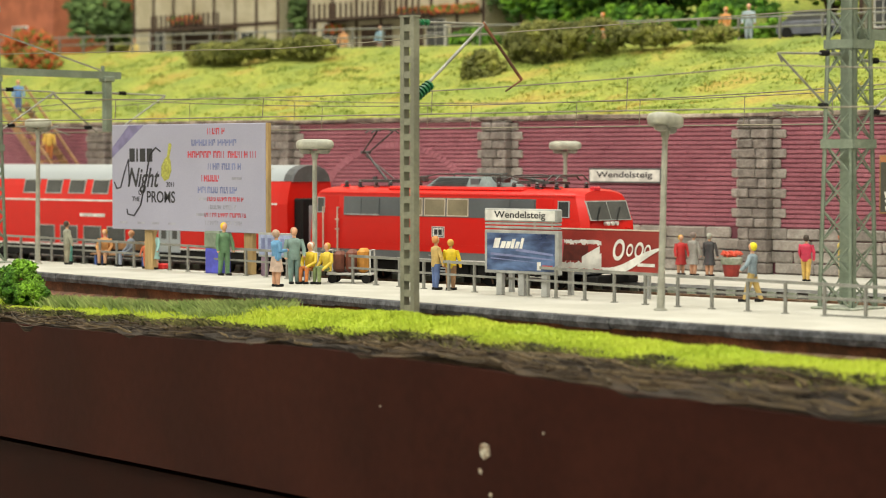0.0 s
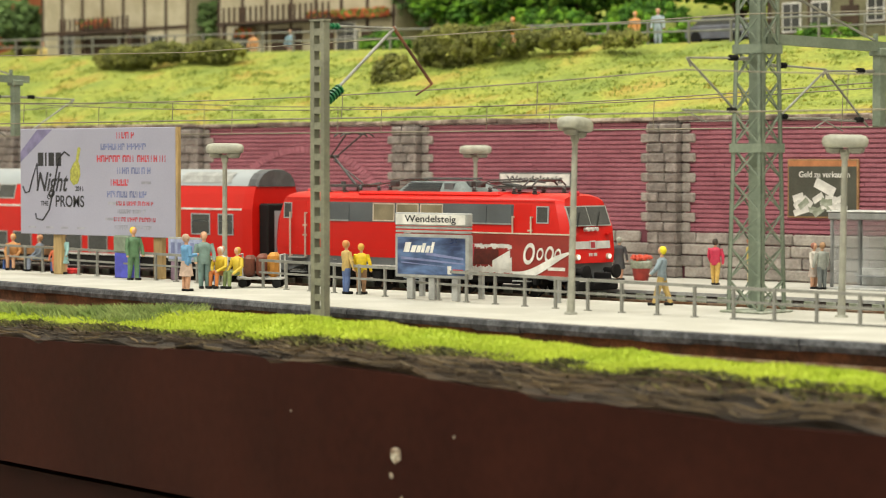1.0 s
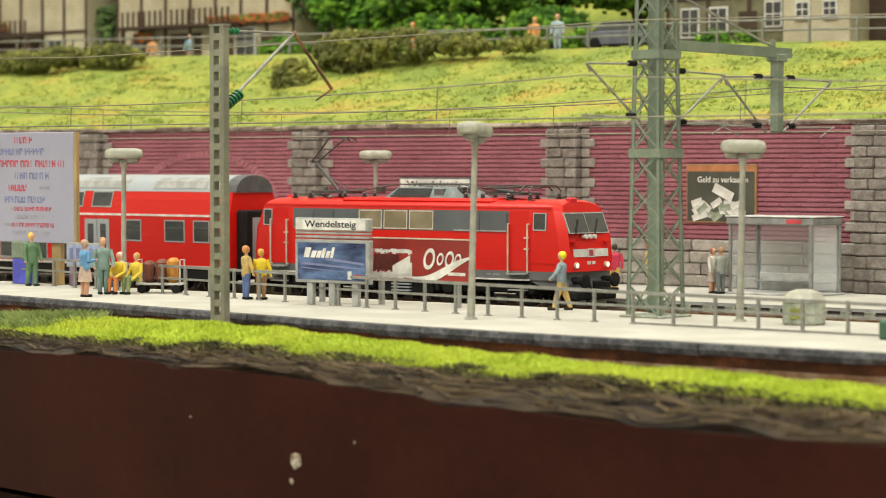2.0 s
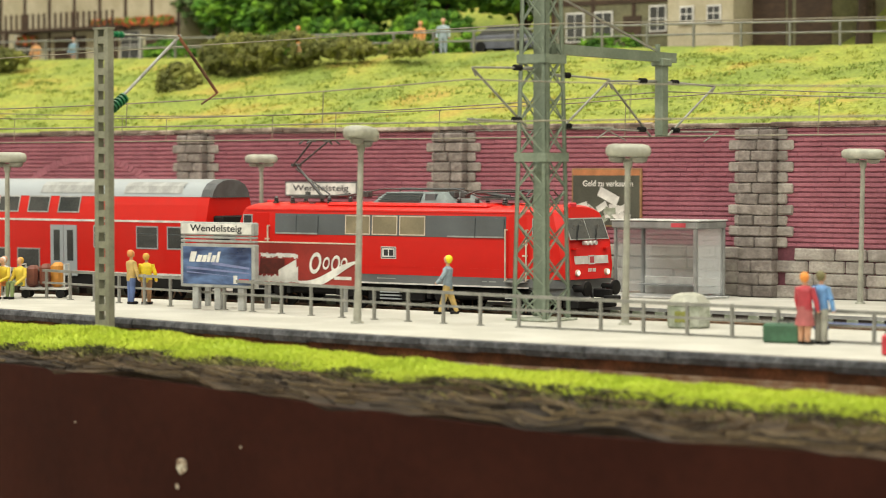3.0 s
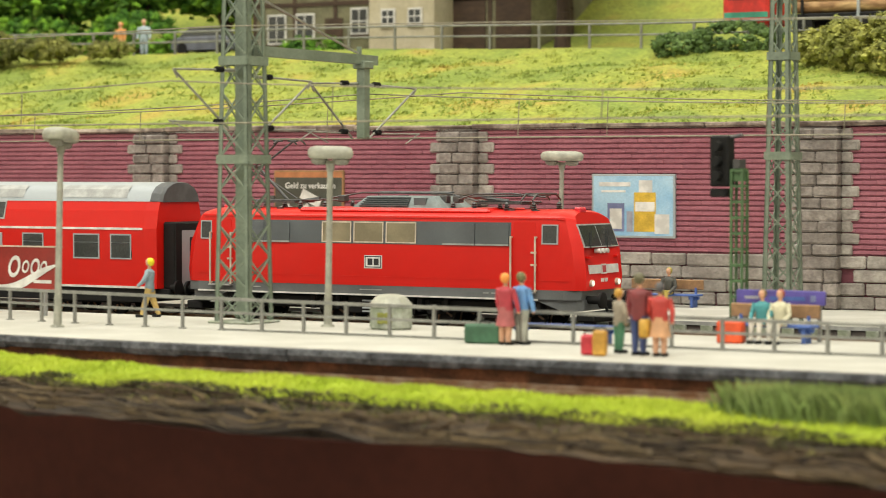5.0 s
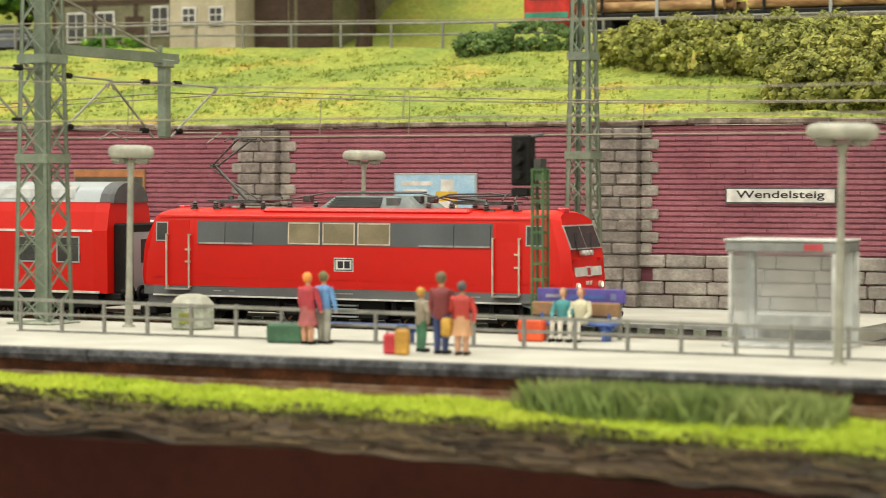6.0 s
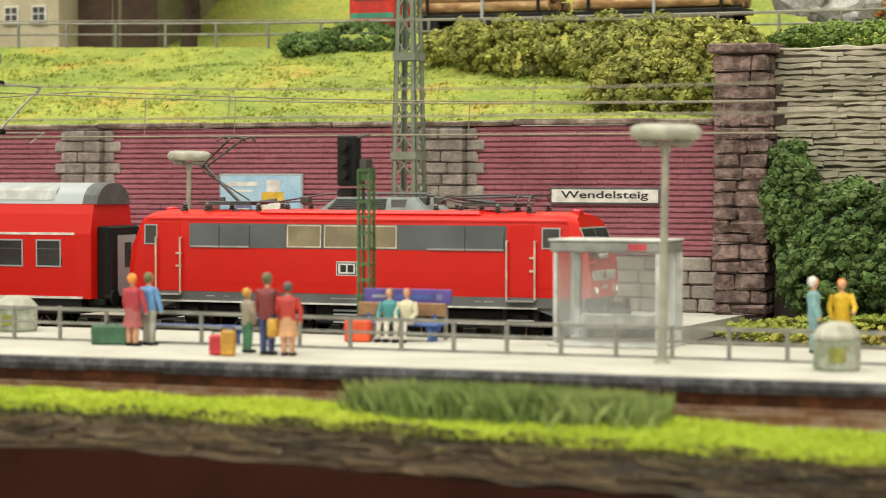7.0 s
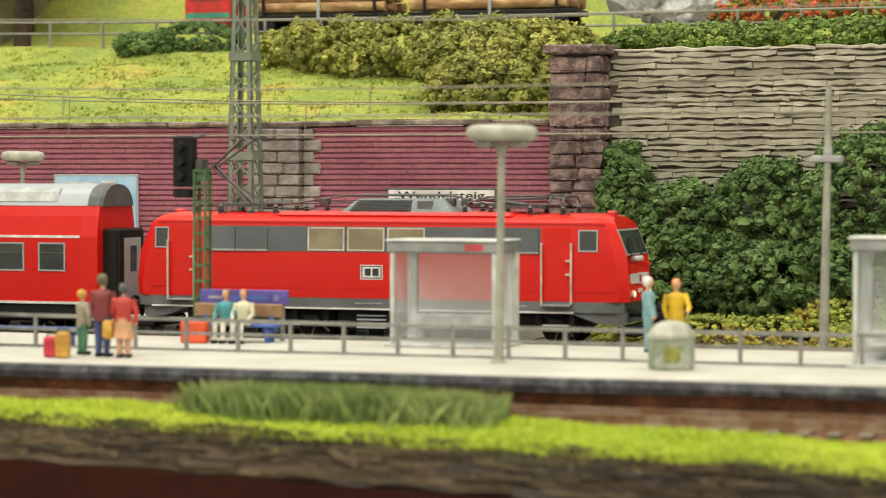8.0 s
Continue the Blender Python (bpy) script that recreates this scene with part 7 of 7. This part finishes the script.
tree(-57.6, 105.5, 10.2, 9.0, 3.6, "tree with a thick dark trunk beside the road", 90, BUSH_GREEN, 900)
tree(-61.2, 112.5, 10.9, 9.0, 3.6, "tree with a thick dark trunk beside the road", 91, BUSH_GREEN, 700)
bush("garden_shrub", [(-101.5, 104, 10.8, 2.0, 1.0, 0.9), (-96.5, 105, 10.9, 2.6, 1.0, 1.0)], 400, 0.22, LEAF_BRIGHT, "fresh green garden shrub by the road", 95)
bush("garden_shrub", [(-72.5, 106.5, 10.6, 1.8, 0.7, 0.6), (-91, 105.5, 11.4, 4.0, 1.0, 1.4), (-84, 106, 11.4, 3.0, 1.0, 1.5)], 800, 0.22, LEAF_BRIGHT, "fresh green garden shrub by the road", 96)
bush("flower_bed", [(-152.0, 104.5, 10.6, 3.0, 0.8, 0.7), (-146.5, 105, 10.8, 2.0, 0.8, 0.8)], 420, 0.2, FLOWER_RED, "orange-red flower bed before the houses", 97)
bush("flower_bed", [(-21.0, 103.5, 11.0, 3.0, 1.2, 0.7), (-16.5, 103.5, 11.1, 3.0, 1.2, 0.8), (-11.5, 103.5, 11.1, 3.0, 1.2, 0.8)], 900, 0.18, FLOWER_RED, "orange-red flowering shrubs above the wall", 98)
figurine(-81.2, 101.6, 10.3, 1.75, 10, (0.75, 0.34, 0.1), (0.7, 0.4, 0.15), ORANGE, "orange painted figurine on the village road", skirt=True)
figurine(-89.6, 101.6, 10.3, 1.8, 0, (0.75, 0.32, 0.08), (0.7, 0.4, 0.2), ORANGE, "orange painted figurine on the village road")
figurine(-79.7, 101.6, 10.3, 1.85, 30, (0.42, 0.52, 0.58), (0.45, 0.55, 0.6), (0.5, 0.3, 0.2), "pale blue painted figurine on the village road")
figurine(-130.0, 101.5, 10.3, 1.75, 20, (0.7, 0.55, 0.2), (0.7, 0.5, 0.2), DARK, "yellow painted figurine before the houses")
figurine(-110.0, 101.5, 10.3, 1.7, 20, (0.72, 0.36, 0.14), (0.6, 0.4, 0.2), DARK, "orange painted figurine before the guest house", skirt=True)
figurine(-106.8, 101.5, 10.3, 1.75, 10, (0.25, 0.4, 0.5), (0.6, 0.4, 0.3), DARK, "blue painted figurine before the guest house")


def car():
    c = root("parked_car", at(-76.4, 103.0, 10.3), "dark grey car parked on the village road", "car")
    rg = []
    for x, z0, z1, w in ((-2.1, 0.35, 0.75, 0.7), (-1.9, 0.3, 0.9, 0.82), (-0.9, 0.28, 0.95, 0.85), (1.2, 0.28, 0.95, 0.85), (1.95, 0.3, 0.8, 0.8), (2.1, 0.36, 0.65, 0.68)):
        rg.append([(x, -w, z0), (x, -w, z1 - 0.06), (x, -w + 0.08, z1), (x, w - 0.08, z1), (x, w, z1 - 0.06), (x, w, z0)])
    Shape().loft(rg).make("body", paint(0.13, 0.14, 0.17), c, smooth=40)
    Shape().loft([[(-1.6, -0.76, 0.93), (-1.0, -0.62, 1.42), (0.4, -0.62, 1.42), (1.15, -0.76, 0.93)], [(-1.6, 0.76, 0.93), (-1.0, 0.62, 1.42), (0.4, 0.62, 1.42), (1.15, 0.76, 0.93)]]).make("cabin", PANE_DARK, c)
    for x in (-1.3, 1.3):
        for y in (-0.78, 0.78):
            Shape().tube((x, y - 0.1, 0.32), (x, y + 0.1, 0.32), 0.32, n=16).make("wheel", BLACK, c, smooth=40)


car()


def log_truck():
    t = root("log_lorry", at(-43.3, 103.0, 10.3), "red lorry with trailers loaded with logs", "lorry")
    Shape().box(-4.2, -2.0, -1.2, 1.2, 0.6, 2.9, 0, 0.12).make("cab", paint(0.62, 0.03, 0.02), t)
    Shape().box(-3.9, -2.4, -1.215, -1.2, 1.7, 2.5).make("cab_window", PANE_DARK, t)
    Shape().box(-4.1, -2.0, -1.22, -1.2, 0.9, 1.15).make("cab_stripe", paint(0.05, 0.3, 0.2), t)
    LOG = mat("peeled_log", (0.42, 0.28, 0.13), 0.85, vary=0.3, scale=2, fine=8, bump=0.6, second=(0.22, 0.12, 0.05), per_piece=0.25, stretch=(0.3, 1, 1))
    rng = random.Random(17)
    for x0, x1 in ((-1.2, 5.6), (6.3, 13.8)):
        Shape().box(x0, x1, -1.1, 1.1, 0.75, 1.0, 0, 0.04).make("chassis", BLACK, t)
        for k in range(3):
            q = x0 + 0.8 + (x1 - x0 - 1.6) * k / 2
            for y in (-1.0, 1.0):
                Shape().tube((q, y - 0.15, 0.48), (q, y + 0.15, 0.48), 0.48, n=18).make("wheel", BLACK, t, smooth=40)
            Shape().box(q - 0.06, q + 0.06, -1.2, -1.1, 0.8, 2.4).make("stanchion", SILVER if k == 1 else BLACK, t)
        for j in range(3):
            for i in range(4 - j):
                y = -0.8 + 0.53 * i + 0.26 * j
                z = 1.28 + 0.46 * j
                Shape().tube((x0 + rng.uniform(0, 0.4), y, z), (x1 - rng.uniform(0, 0.5), y, z), 0.26, 0.23, 10).make("log", LOG, t, smooth=50)
    return t


log_truck()


def rocks():
    rng = random.Random(22)
    rock = mat("pale_grey_rock", (0.42, 0.42, 0.40), 0.8, vary=0.3, scale=1.2, fine=5, bump=0.7, depth=0.1, second=(0.25, 0.25, 0.23))
    for i in range(12):
        s = Shape().lump((0, 0, 0), rng.uniform(0.8, 1.5), 0.8, rng.uniform(0.5, 1.0), 0, 0.3, rng)
        tagged(s.make("rock", rock, smooth=20, place=at(-28 + i * 0.75 + rng.uniform(-0.4, 0.4), 105 + rng.uniform(-1, 1.5), 10.8 + rng.uniform(0, 1.2))), "pale grey boulder by the village road", "rock", "roadside boulders")


rocks()


def stairs():
    """Brown timber stair down the wall at the far end of the platform."""
    t = root("timber_stair", at(-108.0, 81.0, FAR_Z), "orange-brown timber stair against the brick wall", "stairs")
    for i in range(20):
        Shape().box(-6.5 + 0.42 * i, -6.0 + 0.42 * i, -0.8, 0.8, 7.6 - 0.38 * i, 7.7 - 0.38 * i).make("tread", WOOD_BENCH, t)
    for y in (-0.85, 0.85):
        Shape().bar((-6.6, y, 7.75), (2.0, y, 0.0), 0.1, 0.4).make("stringer", WOOD_BENCH, t)
        Shape().bar((-6.6, y, 8.75), (2.0, y, 1.0), 0.1, 0.12).make("handrail", WOOD_BENCH, t)


stairs()
figurine(-111.1, 80.9, FAR_Z + 4.66, 1.75, 60, (0.7, 0.45, 0.08), (0.62, 0.22, 0.06), ORANGE, "yellow and orange painted figurine on the timber stair")
figurine(-113.9, 80.9, FAR_Z + 7.32, 1.7, 60, (0.14, 0.3, 0.6), (0.12, 0.2, 0.45), BLOND, "blue painted figurine at the head of the stair")


# ---- what moves ----
def run_at(t):
    ts, xs = [r[0] for r in RUN], [r[1] for r in RUN]
    k = min(max(sum(1 for q in ts if q <= t) - 1, 0), len(ts) - 2)
    slope = lambda i: (xs[min(i + 1, len(xs) - 1)] - xs[max(i - 1, 0)]) / (ts[min(i + 1, len(ts) - 1)] - ts[max(i - 1, 0)])
    h = ts[k + 1] - ts[k]
    u = (t - ts[k]) / h
    a, b = slope(k) * h, slope(k + 1) * h
    return (2 * u ** 3 - 3 * u * u + 1) * xs[k] + (u ** 3 - 2 * u * u + u) * a + (3 * u * u - 2 * u ** 3) * xs[k + 1] + (u ** 3 - u * u) * b


def motions():
    steps = [i * 0.25 for i in range(33)]
    walk(loco, [(t, at(run_at(t), 72.0, RAIL_TOP)) for t in steps])
    walk(coach, [(t, at(run_at(t) - 9.3, 72.0, RAIL_TOP)) for t in steps])
    tenth = [i * 0.1 for i in range(81)]
    for w, r in [(w, 0.6) for w in loco_wheels] + [(w, 0.46) for w in coach_wheels]:
        home = w.matrix_basis.translation.copy()
        walk(w, [(t, Matrix.Translation(home) @ pose(0, 0, 0, 0, math.degrees((run_at(t) - RUN[0][1]) / r), 0)) for t in tenth])


motions()
